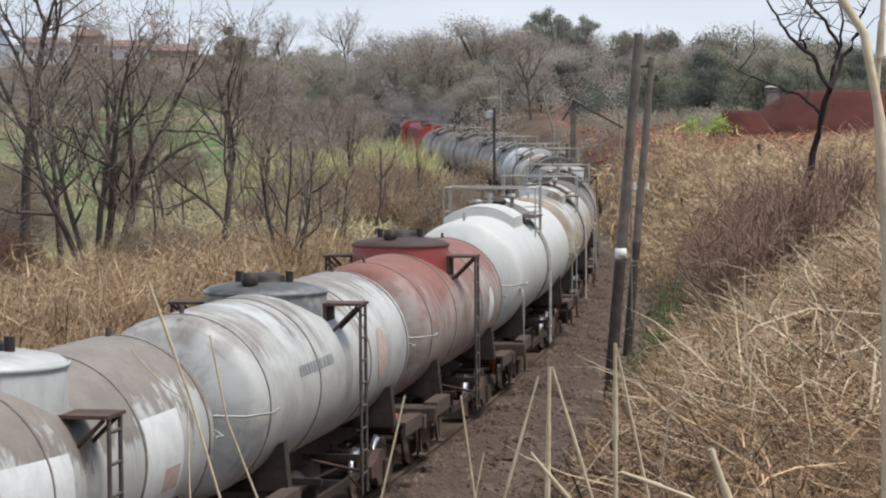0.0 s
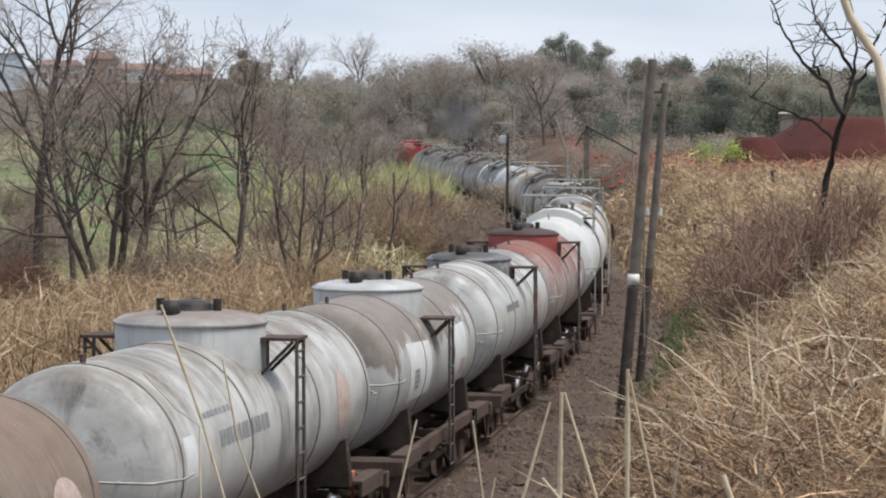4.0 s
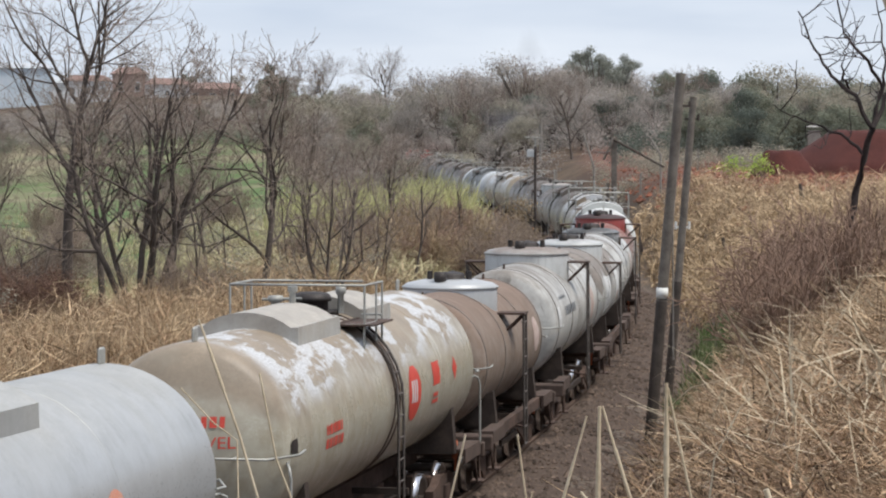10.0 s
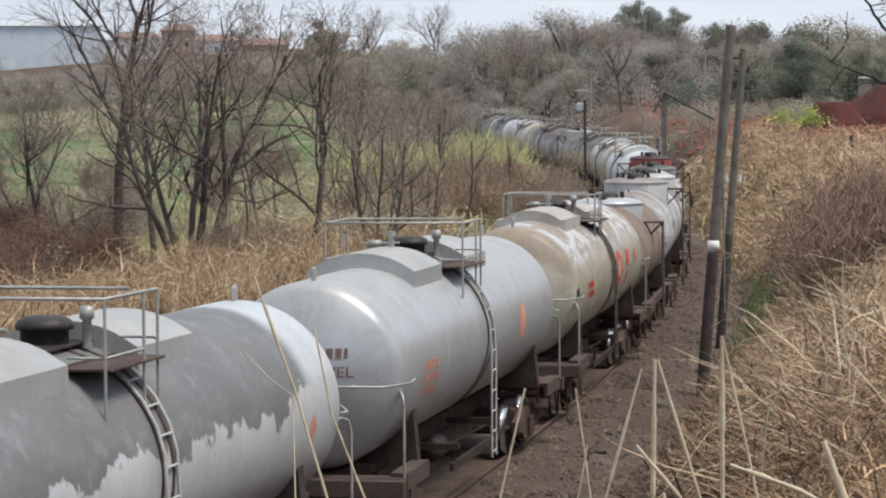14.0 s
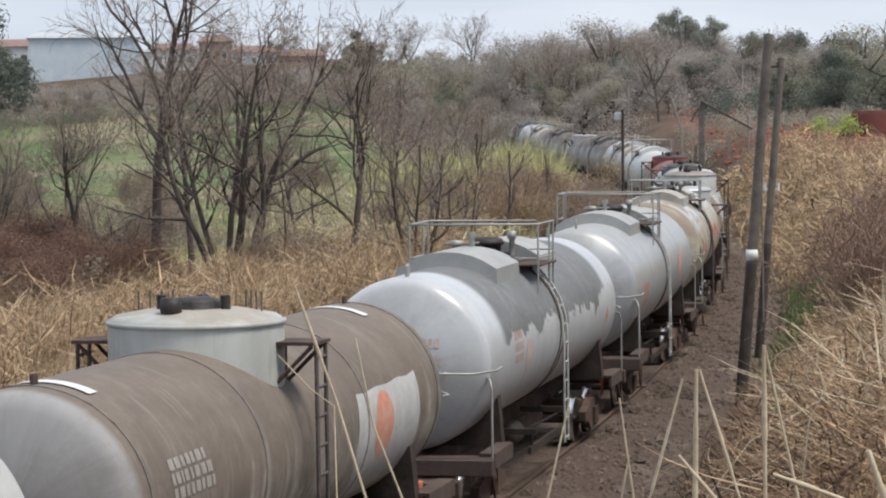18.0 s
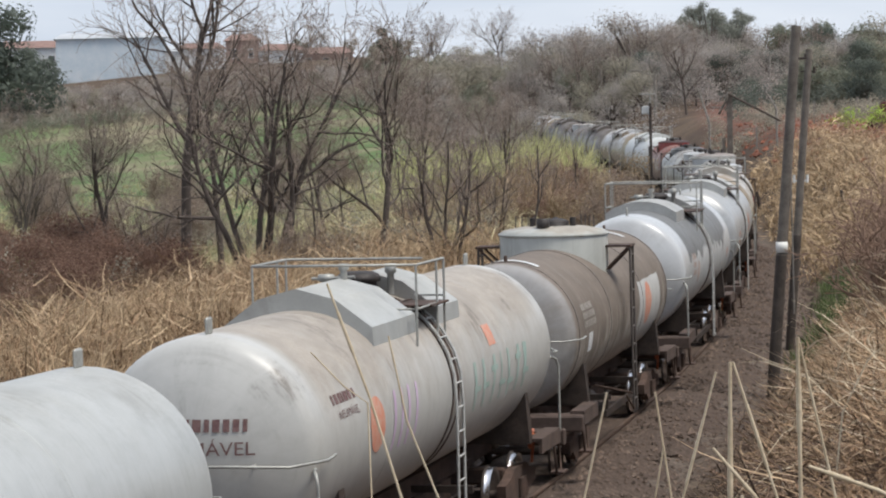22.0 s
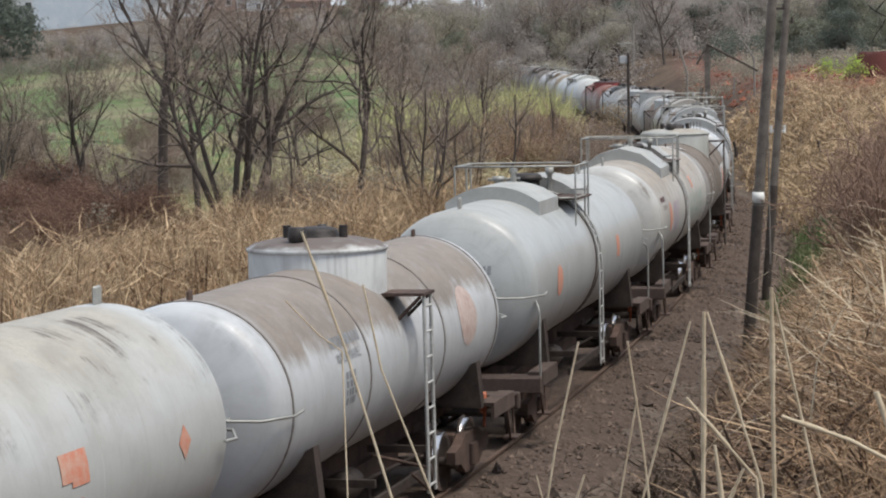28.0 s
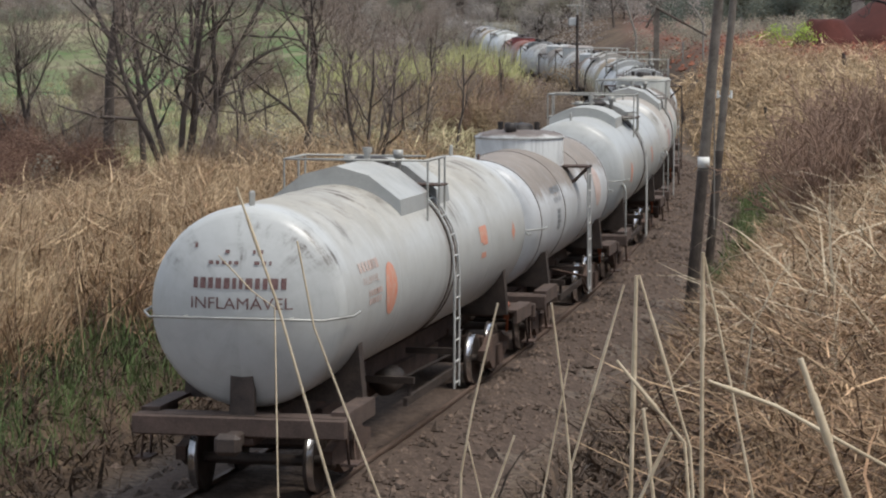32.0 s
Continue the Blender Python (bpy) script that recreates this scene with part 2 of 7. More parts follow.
M_RED = mat("red_decal", (0.50, 0.045, 0.035), (0.62, 0.09, 0.06), 6, 0.5, 0.0, 0.05)
M_INK = mat("maroon_lettering", (0.10, 0.05, 0.05), (0.2, 0.12, 0.11), 12, 0.6, 0.0, 0.05)
M_GREY = mat("grey_lettering", (0.16, 0.17, 0.18), (0.30, 0.31, 0.32), 12, 0.6, 0.0, 0.05)
M_GREEN = mat("green_spray", (0.25, 0.39, 0.34), (0.42, 0.49, 0.45), 5, 0.5, 0.0, 0.05)
M_PINK = mat("violet_spray", (0.46, 0.31, 0.46), (0.60, 0.50, 0.61), 5, 0.5, 0.0, 0.05)
M_BALLAST = mat("ballast", (0.038, 0.025, 0.019), (0.14, 0.10, 0.077), 9, 0.95, 0.0, 1.0, 22, c3=(0.072, 0.05, 0.038))
M_STONE = mat("ballast_stones", (0.036, 0.025, 0.02), (0.165, 0.122, 0.096), 14, 0.95, 0.0, 0.5, 40, vary=-0.6)
M_SLEEPER = mat("sleeper_wood", (0.06, 0.045, 0.035), (0.14, 0.105, 0.08), 5, 0.9, 0.0, 0.4, vary=0.2)
M_RAIL = mat("rail_steel", (0.09, 0.06, 0.045), (0.16, 0.11, 0.085), 6, 0.6, 0.3, 0.2)
M_POLE = mat("weathered_pole", (0.085, 0.07, 0.058), (0.20, 0.175, 0.15), 3, 0.9, 0.0, 0.5)
M_CONC = mat("old_concrete", (0.16, 0.145, 0.125), (0.30, 0.275, 0.245), 4, 0.9, 0.0, 0.35)
M_PAINT = mat("white_band", (0.62, 0.62, 0.58), (0.78, 0.78, 0.75), 9, 0.8, 0.0, 0.2)
M_SOIL = mat("red_soil_heap", (0.052, 0.014, 0.011), (0.082, 0.023, 0.017), 0.7, 0.98, 0.0, 0.6, 6)


# ---- mesh building ----
class Shape:
    def __init__(self):
        self.v, self.f, self.flat = [], [], []

    def add(self, verts, faces, flat=True):
        k = len(self.v)
        self.v += [tuple(p) for p in verts]
        self.f += [tuple(i + k for i in q) for q in faces]
        self.flat += [flat] * len(faces)
        return self

    def box(self, c, size, cut=0.0, m=None):
        x, y, z = (a / 2 for a in size)
        if cut <= 0:
            p = [Vector((sx * x, sy * y, sz * z)) for sx in (-1, 1) for sy in (-1, 1) for sz in (-1, 1)]
            q = [(0, 1, 3, 2), (4, 6, 7, 5), (0, 4, 5, 1), (2, 3, 7, 6), (0, 2, 6, 4), (1, 5, 7, 3)]
        else:
            p, idx = [], {}
            for sx in (-1, 1):
                for sy in (-1, 1):
                    for sz in (-1, 1):
                        for k in range(3):
                            d = [cut, cut, cut]
                            d[k] = 0
                            idx[(sx, sy, sz, k)] = len(p)
                            p.append(Vector((sx * (x - d[0]), sy * (y - d[1]), sz * (z - d[2]))))
            q = []
            for k in range(3):
                a, b_ = [(1, 2), (2, 0), (0, 1)][k]
                for sg in (-1, 1):
                    ring = []
                    for sa_, sb in ((-1, -1), (1, -1), (1, 1), (-1, 1)):
                        key = [0, 0, 0]
                        key[k], key[a], key[b_] = sg, sa_, sb
                        ring.append(idx[(*key, k)])
                    q.append(tuple(ring if sg > 0 else ring[::-1]))
            for k in range(3):
                a, b_ = [(1, 2), (2, 0), (0, 1)][k]
                for sa_ in (-1, 1):
                    for sb in (-1, 1):
                        lo, hi = [0, 0, 0], [0, 0, 0]
                        lo[k], hi[k] = -1, 1
                        for w in (lo, hi):
                            w[a], w[b_] = sa_, sb
                        ring = [idx[(*lo, a)], idx[(*hi, a)], idx[(*hi, b_)], idx[(*lo, b_)]]
                        q.append(tuple(ring if sa_ * sb < 0 else ring[::-1]))
            for sx in (-1, 1):
                for sy in (-1, 1):
                    for sz in (-1, 1):
                        ring = [idx[(sx, sy, sz, k)] for k in range(3)]
                        q.append(tuple(ring if sx * sy * sz > 0 else ring[::-1]))
        c = Vector(c)
        p = [(m @ a if m else a) + c for a in p]
        return self.add(p, q)

    def tube(self, pts, r, n=6, r2=None, cap=True):
        pts = [Vector(p) for p in pts]
        rings, k = [], len(pts)
        for i, p in enumerate(pts):
            d = (pts[min(i + 1, k - 1)] - pts[max(i - 1, 0)]).normalized()
            up = Vector((0, 0, 1)) if abs(d.z) < 0.9 else Vector((1, 0, 0))
            a = d.cross(up).normalized()
            b_ = d.cross(a)
            rr = r if r2 is None else r + (r2 - r) * i / (k - 1)
            rings += [p + (a * math.cos(2 * math.pi * j / n) + b_ * math.sin(2 * math.pi * j / n)) * rr for j in range(n)]
        q = [(i * n + j, i * n + (j + 1) % n, (i + 1) * n + (j + 1) % n, (i + 1) * n + j) for i in range(k - 1) for j in range(n)]
        self.add(rings, q, False)
        if cap:
            self.add(rings[:n], [tuple(range(n))[::-1]])
            self.add(rings[-n:], [tuple(range(n))])
        return self

    def lathe(self, prof, n=32, axis="y", c=(0, 0, 0), flat=False, a0=0.0, a1=2 * math.pi):
        full = abs(a1 - a0 - 2 * math.pi) < 1e-6
        cols = n if full else n + 1
        c, p = Vector(c), []
        for r, h in prof:
            for j in range(cols):
                a = a0 + (a1 - a0) * j / n
                u, w = r * math.cos(a), r * math.sin(a)
                p.append(c + Vector((u, h, w) if axis == "y" else (u, w, h) if axis == "z" else (h, u, w)))
        q = []
        for i in range(len(prof) - 1):
            for j in range(n if full else cols - 1):
                j2 = (j + 1) % cols
                ring = (i * cols + j, i * cols + j2, (i + 1) * cols + j2, (i + 1) * cols + j)
                q.append(ring if axis == "z" else ring[::-1])
        return self.add(p, q, flat)

    def prism(self, outline, y0, y1):
        """An outline in x and z drawn out along y."""
        n = len(outline)
        p = [(x, y0, z) for x, z in outline] + [(x, y1, z) for x, z in outline]
        q = [(j, (j + 1) % n, n + (j + 1) % n, n + j) for j in range(n)] + [tuple(range(n))[::-1], tuple(range(n, 2 * n))]
        return self.add(p, q)

    def skin(self, outline, r, zc, side=1, grid=1):
        """A thin flat mark laid on a barrel: outline points (along y, angle above the side)."""
        c = [sum(q[k] for q in outline) / len(outline) for k in (0, 1)]
        rings = max(2, math.ceil(max(abs(a - c[1]) for y, a in outline) / 0.07))
        fine = []
        for (y0, a0), (y1, a1) in zip(outline, outline[1:] + outline[:1]):
            k = max(1, math.ceil(abs(a1 - a0) / 0.08))
            fine += [(y0 + (y1 - y0) * j / k, a0 + (a1 - a0) * j / k) for j in range(k)]
        outline, n = fine, len(fine)
        p = []
        for k in range(rings + 1):
            for y, a in outline:
                yy, aa = c[0] + (y - c[0]) * k / rings, c[1] + (a - c[1]) * k / rings
                p.append((side * r * math.cos(aa), yy, zc + r * math.sin(aa)))
        q = []
        for k in range(rings):
            for j in range(n):
                j2 = (j + 1) % n
                q.append((k * n + j, k * n + j2, (k + 1) * n + j2, (k + 1) * n + j))
        return self.add(p, q, False)

    def mesh(self, name, material):
        me = bpy.data.meshes.new(name)
        me.from_pydata(self.v, [], self.f)
        me.polygons.foreach_set("use_smooth", [not a for a in self.flat])
        for q in material if isinstance(material, (list, tuple)) else [material]:
            me.materials.append(q)
        me.update()
        return me


def part(name, shape, material, parent, label="", at=None):
    """One mesh under a thing or a part; shape may be a finished mesh that alike parts share."""
    me = shape if isinstance(shape, bpy.types.Mesh) else shape.mesh(name, material)
    ob = new(name, me)
    ob.parent = parent
    if at is not None:
        ob.matrix_basis = at
    if label:
        ob["label"] = label
    return ob


def thing(name, label, category, group="", kind="", at=None, data=None):
    ob = new(name, data)
    if at is not None:
        ob.matrix_basis = at
    return tagged(ob, label, category, group, kind)


KEPT = {}


def kept(key, make):
    if key not in KEPT:
        KEPT[key] = make()
    return KEPT[key]


# ---- tank cars ----
GAUGE = 1.6


def wheelset_mesh():
    s = Shape()
    s.tube([(-0.98, 0, 0), (0.98, 0, 0)], 0.075, 10)
    for sd in (-1, 1):
        x = sd * 0.80
        s.lathe([(0.09, x - sd * 0.02), (0.30, x + sd * 0.0), (0.36, x + sd * 0.03), (0.43, x + sd * 0.05), (0.43, x - sd * 0.04), (0.46, x - sd * 0.06),
                 (0.46, x - sd * 0.085), (0.36, x - sd * 0.08), (0.28, x - sd * 0.05), (0.09, x - sd * 0.06)], 22, "x")
        s.box((sd * 0.99, 0, 0), (0.12, 0.2, 0.2), 0.03)
    me = s.mesh("wheelset", [M_DARK, M_TREAD])
    for q in me.polygons:
        c = q.center
        r = math.hypot(c.y, c.z)
        if 0.415 < r < 0.455 and abs(q.normal.x) < 0.8:
            q.material_index = 1
    return me


def sideframe_mesh():
    out = [(-1.12, 0.42), (-1.12, 0.60), (-0.72, 0.66), (-0.42, 0.78), (0.42, 0.78), (0.72, 0.66), (1.12, 0.60), (1.12, 0.42), (0.74, 0.38), (0.46, 0.22), (-0.46, 0.22), (-0.74, 0.38)]
    n = len(out)
    p = [(-0.07, y, z) for y, z in out] + [(0.07, y, z) for y, z in out]
    s = Shape().add(p, [(j, n + j, n + (j + 1) % n, (j + 1) % n) for j in range(n)] + [tuple(range(n)), tuple(range(n, 2 * n))[::-1]])
    for y in (-0.13, 0.0, 0.13):
        s.tube([(0.09, y, 0.3), (0.09, y, 0.6)], 0.055, 8)
    return s.mesh("side_frame", M_IRON)


def bogie(car, y, spin):
    b = part("bogie", Shape().box((0, 0, 0.62), (1.7, 0.34, 0.26), 0.03).box((0, 0, 0.80), (0.5, 0.5, 0.14), 0.02), M_IRON, car, "", pose(0, y, 0))
    for sd in (-1, 1):
        part("side_frame", kept("sideframe", sideframe_mesh), None, b, "", pose(sd * 1.0, 0, 0))
    for dy in (-0.87, 0.87):
        w = part("wheelset", kept("wheelset", wheelset_mesh), None, b, "wheelset with bright worn treads", pose(0, dy, 0.43))
        spin.append(w)
    for sd in (-1, 1):
        part("brake_beam", kept("brakebeam", lambda: Shape().tube([(-0.75, 0, 0.4), (0.75, 0, 0.4)], 0.035, 6).mesh("brake_beam", M_DARK)), None, b, "", pose(0, sd * 0.38, 0))


def ladder(car, name, pts, half, step, material, r=0.022):
    """Two stiles along pts (in y they lie half apart) and rungs."""
    s = Shape()
    for d in (-half, half):
        s.tube([(x, y + d, z) for x, y, z in pts], r, 6)
    pts = [Vector(p) for p in pts]
    left = step * 0.5
    for a, b in zip(pts, pts[1:]):
        n = (b - a).length
        while left < n:
            p = a + (b - a) * (left / n)
            s.tube([(p.x, p.y - half, p.z), (p.x, p.y + half, p.z)], r * 0.8, 5, cap=False)
            left += step
        left -= n
    return part(name, s, material, car)


def underframe(car, half, spin, sill_mat, R, zc):
    # the deeper middle of the sill is added to block light under the tank
    part("centre_sill", Shape().prism([(-0.3, 0.5), (0.3, 0.5), (0.3, 0.78), (-0.3, 0.78)], -half + 3.4, half - 3.4).box((0, 0, 0.92), (0.42, half * 2 - 0.2, 0.34), 0.02).box((0, 0, 1.105), (0.62, half * 2 - 0.3, 0.02)), M_IRON, car)
    base = zc - R
    for e in (-1, 1):
        y = e * (half - 0.14)
        part("end_sill", Shape().box((0, y, 1.0), (2.86, 0.16, 0.26), 0.02).box((0, y - e * 0.22, 1.115), (2.8, 0.44, 0.03)), sill_mat, car, "rust-brown end sill")
        part("coupler", Shape().box((0, e * (half + 0.22), 0.86), (0.2, 0.55, 0.2), 0.03).box((0.03, e * (half + 0.50), 0.86), (0.34, 0.2, 0.28), 0.06), M_DARK, car)
        part("tank_saddle", Shape().prism([(-1.25, 1.12), (1.25, 1.12), (1.18, zc - 0.55), (1.02, zc - 0.62), (0.6, base + 0.12), (0, base - 0.01), (-0.6, base + 0.12), (-1.02, zc - 0.62), (-1.18, zc - 0.55)],
                                        e * (half - 1.95) - 0.12, e * (half - 1.95) + 0.12), M_DARK, car)
        part("head_brace", Shape().prism([(-0.17, 1.1), (0.17, 1.1), (0.15, base + 0.52), (-0.15, base + 0.52)], e * (half - 0.32) - 0.05, e * (half - 0.32) + 0.05), M_DARK, car)
        for sd in (-1, 1):
            part("corner_step", Shape().tube([(sd * 1.36, y - e * 0.25, 1.0), (sd * 1.4, y - e * 0.25, 0.5), (sd * 1.4, y - e * 0.62, 0.5), (sd * 1.36, y - e * 0.62, 1.0)], 0.022, 5)
                 .box((sd * 1.4, y - e * 0.43, 0.5), (0.22, 0.4, 0.03)), M_IRON, car)
            part("side_bracket", Shape().box((sd * 1.28, e * (half - 1.15), 1.16), (0.24, 1.5, 0.05)).box((sd * 1.38, e * (half - 1.15), 1.06), (0.05, 1.5, 0.22)), sill_mat, car)
        bogie(car, e * (half - 1.95), spin)
    part("brake_cylinder", Shape().lathe([(0.0, -0.35), (0.2, -0.33), (0.2, 0.3), (0.1, 0.36), (0.0, 0.36)], 14, "y", (0.55, -0.9, 0.78)), M_DARK, car)
    part("air_tank", Shape().lathe([(0.0, -0.5), (0.17, -0.44), (0.17, 0.44), (0.0, 0.5)], 14, "y", (-0.6, 0.6, 0.78)), M_DARK, car)
    for sd in (-1, 1):
        part("hanger", Shape().box((sd * 0.75, -half * 0.28, 0.95), (0.9, 0.08, 0.1)).box((sd * 0.75, half * 0.2, 0.95), (0.9, 0.08, 0.1)).box((sd * 1.12, -half * 0.04, 0.66), (0.06, half * 0.55, 0.12)).tube([(sd * 1.12, -half * 0.28, 0.95), (sd * 1.12, -half * 0.28, 0.6)], 0.03, 5).tube([(sd * 1.12, half * 0.2, 0.95), (sd * 1.12, half * 0.2, 0.6)], 0.03, 5), M_DARK, car)
        part("brake_rod", Shape().tube([(sd * 0.5, -half + 2.6, 0.55), (sd * 0.42, 0, 0.62), (sd * 0.5, half - 2.6, 0.55)], 0.025, 5), M_DARK, car)


def dish(R, depth, knuckle=0.3):
    """Radius of the dish, and the slope where it meets the knuckle, for a dished head of that depth."""
    lo, hi = R * 1.02, 30.0
    for _ in range(50):
        L = (lo + hi) / 2
        c = math.sqrt(max(0.0, 1 - ((R - knuckle) / (L - knuckle)) ** 2))
        lo, hi = (L, hi) if L - (L - knuckle) * c > depth else (lo, L)
    return L, math.asin((R - knuckle) / (L - knuckle))


def dish_at(R, depth, r, knuckle=0.3):
    """How far a dished head stands out from the barrel at radius r."""
    L, a = dish(R, depth, knuckle)
    if r < L * math.sin(a):
        return depth - L + math.sqrt(L * L - r * r)
    return math.sqrt(max(0.0, knuckle ** 2 - (r - R + knuckle) ** 2))


def tank_mesh(name, R, zc, half, head, material, sag=0.0, seams=()):
    """Barrel with two dished heads; sag lowers the middle slightly; seams are weld beads."""
    prof = []
    L, phi = dish(R, head)
    for k in range(7):
        a = phi * k / 6
        prof.append((L * math.sin(a) if k else 0.001, -half - head + L - L * math.cos(a)))
    for k in range(1, 7):
        a = phi + (math.pi / 2 - phi) * k / 6
        prof.append((R - 0.3 + 0.3 * math.sin(a), -half - 0.3 * math.cos(a)))
    n = 14
    for k in range(1, n):
        y = -half + 2 * half * k / n
        prof.append((R, y))
    prof += [(r, -y) for r, y in prof[:13][::-1]]
    s = Shape().lathe(prof, 56, "y", (0, 0, zc))
    for y in seams:
        s.lathe([(R - 0.005, y - 0.03), (R + 0.007, y - 0.012), (R + 0.007, y + 0.012), (R - 0.005, y + 0.03)], 56, "y", (0, 0, zc))
    return s.mesh(name, material)


def band(car, R, zc, y, material, w=0.06, t=0.012, name="strap"):
    part(name, Shape().lathe([(R - 0.004, y - w / 2), (R + t, y - w / 2), (R + t, y + w / 2), (R - 0.004, y + w / 2)], 48, "y", (0, 0, zc), True), material, car)


def head_rail(car, R, zc, half, head, z, e, material, sides=True):
    """The hand rail round a tank head."""
    w = math.sqrt(max(0.01, R * R - (z - zc) ** 2)) + 0.09
    y = e * (half + head + 0.10)
    pts = [(-w, e * (half - 0.25), z + 0.02), (-w, e * (half + 0.1), z), (-w * 0.82, y, z), (w * 0.82, y, z), (w, e * (half + 0.1), z), (w, e * (half - 0.25), z + 0.02)]
    s = Shape().tube(pts, 0.018, 6)
    for x in (-0.5, 0.0, 0.5):
        s.tube([(x * w, e * (half + head * 0.78), z), (x * w, y, z)], 0.014, 5)
    part("head_rail", s, material, car)


def corner_grab(car, half, zc, e, sd, material):
    """Tall bent hand rail over a corner step."""
    x, y = sd * 1.38, e * (half + 0.38)
    part("grab_rail", Shape().tube([(x, y, 1.1), (x, y, 2.15), (x - sd * 0.03, y - e * 0.04, 2.28), (x - sd * 0.08, y - e * 0.14, 2.32), (x - sd * 0.14, y - e * 0.55, 2.32)], 0.02, 6), material, car)


def disc(y, a, ry, ra, n=20):
    return [(y + ry * math.cos(2 * math.pi * k / n), a + ra * math.sin(2 * math.pi * k / n)) for k in range(n)]


def square(y, a, ry, ra):
    return [(y - ry, a - ra), (y, a - ra), (y + ry, a - ra), (y + ry, a), (y + ry, a + ra), (y, a + ra), (y - ry, a + ra), (y - ry, a)]


def diamond(y, a, ry, ra):
    return [(y, a - ra), (y + ry, a), (y, a + ra), (y - ry, a)]


def mark(car, name, outlines, R, zc, material, lift=0.006, side=1):
    if len(outlines) <= 9:
        for o in outlines:
            part(name, Shape().skin(o, R + lift, zc, side), material, car)
        return
    s = Shape()
    for o in outlines:
        s.skin(o, R + lift, zc, side)
    tagged(part(name, s, material, car), kind="stuff")


def bars(y, a, w, h, rows, seed=1, gap=0.4):
    """Rows of short bars for lettering that cannot be read: along y, angle a at the top row."""
    rnd, out = random.Random(seed), []
    for r in range(rows):
        x = y
        aa = a - r * h * (1 + gap)
        while x < y + w * rnd.uniform(0.8, 1.0):
            k = rnd.uniform(0.05, 0.16)
            out.append(square(x + k / 2, aa, k / 2, h / 2))
            x += k + rnd.uniform(0.03, 0.07)
    return out


def modern_car(c, spin):
    """Smooth tank car with a spill box over the manhole, railing, ladders on both sides."""
    half = c["half"]
    R, zc, head = 1.325, 2.5, 0.62
    hb = half - head - 0.08
    mid = c.get("mid", 0.0)
    car = thing("tank_wagon", c["label"], "tank car", "wagons of the train")
    paint = c["paint"]
    part("tank", tank_mesh("tank", R, zc, hb, head, paint, seams=(-hb * 0.52, hb * 0.52)), None, car, c["tank"])
    for y in (mid - 0.16, mid + 0.16):
        band(car, R, zc, y, c.get("strap", M_IRON), 0.07)
    underframe(car, half, spin, M_RUST, R, zc)
    top = zc + R
    roof = c.get("boxmat", paint)
    wb = c.get("wb", 1.0 if c.get("peak") else 0.84)
    edge = math.sqrt(R * R - wb * wb) - R
    if c.get("peak"):
        arc = [(-1.0, edge), (-0.98, edge + 0.24), (-0.5, 0.14), (0, 0.27), (0.5, 0.14), (0.98, edge + 0.24), (1.0, edge)]
    else:
        arc = [(-wb, edge), (-wb + 0.01, edge + 0.25)] + [(x * wb, 0.22 - 0.22 * x * x - 0.08 * x ** 4) for x in (-0.85, -0.7, -0.5, -0.25, 0, 0.25, 0.5, 0.7, 0.85)] + [(wb - 0.01, edge + 0.25), (wb, edge)]
    under = [(x, math.sqrt(R * R - x * x) - R - 0.02) for x in (0.75, 0.4, 0, -0.4, -0.75)]
    out = [(x, top + z) for x, z in arc + under][::-1]
    part("spill_box", Shape().prism(out, mid - c.get("box0", 3.55), mid - c.get("gap0", 1.5)), roof, car)
    part("spill_box", Shape().prism(out, mid + c.get("gap1", 0.5), mid + c.get("box1", 2.3)), roof, car)
    part("manhole", Shape().lathe([(0.0, 0.36), (0.2, 0.35), (0.27, 0.32), (0.30, 0.27), (0.30, 0.22), (0.25, 0.22), (0.25, 0.0)], 18, "z", (0, mid, top - 0.05)), M_HATCH, car, "dark manhole lid")
    part("valve", Shape().lathe([(0.0, 0.42), (0.08, 0.42), (0.08, 0.3), (0.05, 0.28), (0.05, 0.0)], 10, "z", (0.42, mid + 0.12, top - 0.02)), M_RAILING, car)
    g0, g1 = mid - c.get("gap0", 1.5), mid + c.get("gap1", 0.5)
    part("walkway", Shape().box((0, (g0 + g1) / 2, top + 0.012), (0.7, g1 - g0 - 0.02, 0.02)), M_HATCH, car, "dark deck round the manhole")
    for sd in (-1, 1):
        part("step_plate", Shape().box((sd * 0.86, (g0 + g1) / 2 + 0.1, top - 0.13), (0.62, (g1 - g0) * 0.8, 0.03), 0.005).box((sd * 0.62, (g0 + g1) / 2 + 0.1, top - 0.17), (0.05, (g1 - g0) * 0.8, 0.14)), M_IRON, car)
    part("valve", Shape().lathe([(0.0, 0.3), (0.11, 0.3), (0.12, 0.22), (0.07, 0.2), (0.07, 0.0)], 10, "z", (-0.3, g0 + 0.25, top)).tube([(-0.5, g0 + 0.25, top + 0.24), (0.1, g0 + 0.25, top + 0.26)], 0.025, 6), M_RAILING, car)
    part("vent_pipe", Shape().tube([(0.05, g0 - 0.12, top + 0.1), (0.05, g0 - 0.12, top + 0.42)], 0.05, 8).tube([(0.05, g0 - 0.12, top + 0.38), (0.05, g0 - 0.12, top + 0.46)], 0.075, 8), M_RAILING, car)
    zr, y0, y1, xr = c.get("rail", 4.3), mid - c.get("rail0", 1.25), mid + c.get("rail1", 0.3), c.get("wide", 1.12)
    s = Shape()
    s.tube([(xr, y1, zr), (xr, y0, zr), (-xr, y0, zr), (-xr, y1, zr)], 0.02, 6)
    s.tube([(-xr, y1, zr), (-xr + 0.02, y1 + 0.02, zr), (xr - 0.3, y1 + 0.02, zr)], 0.02, 6)
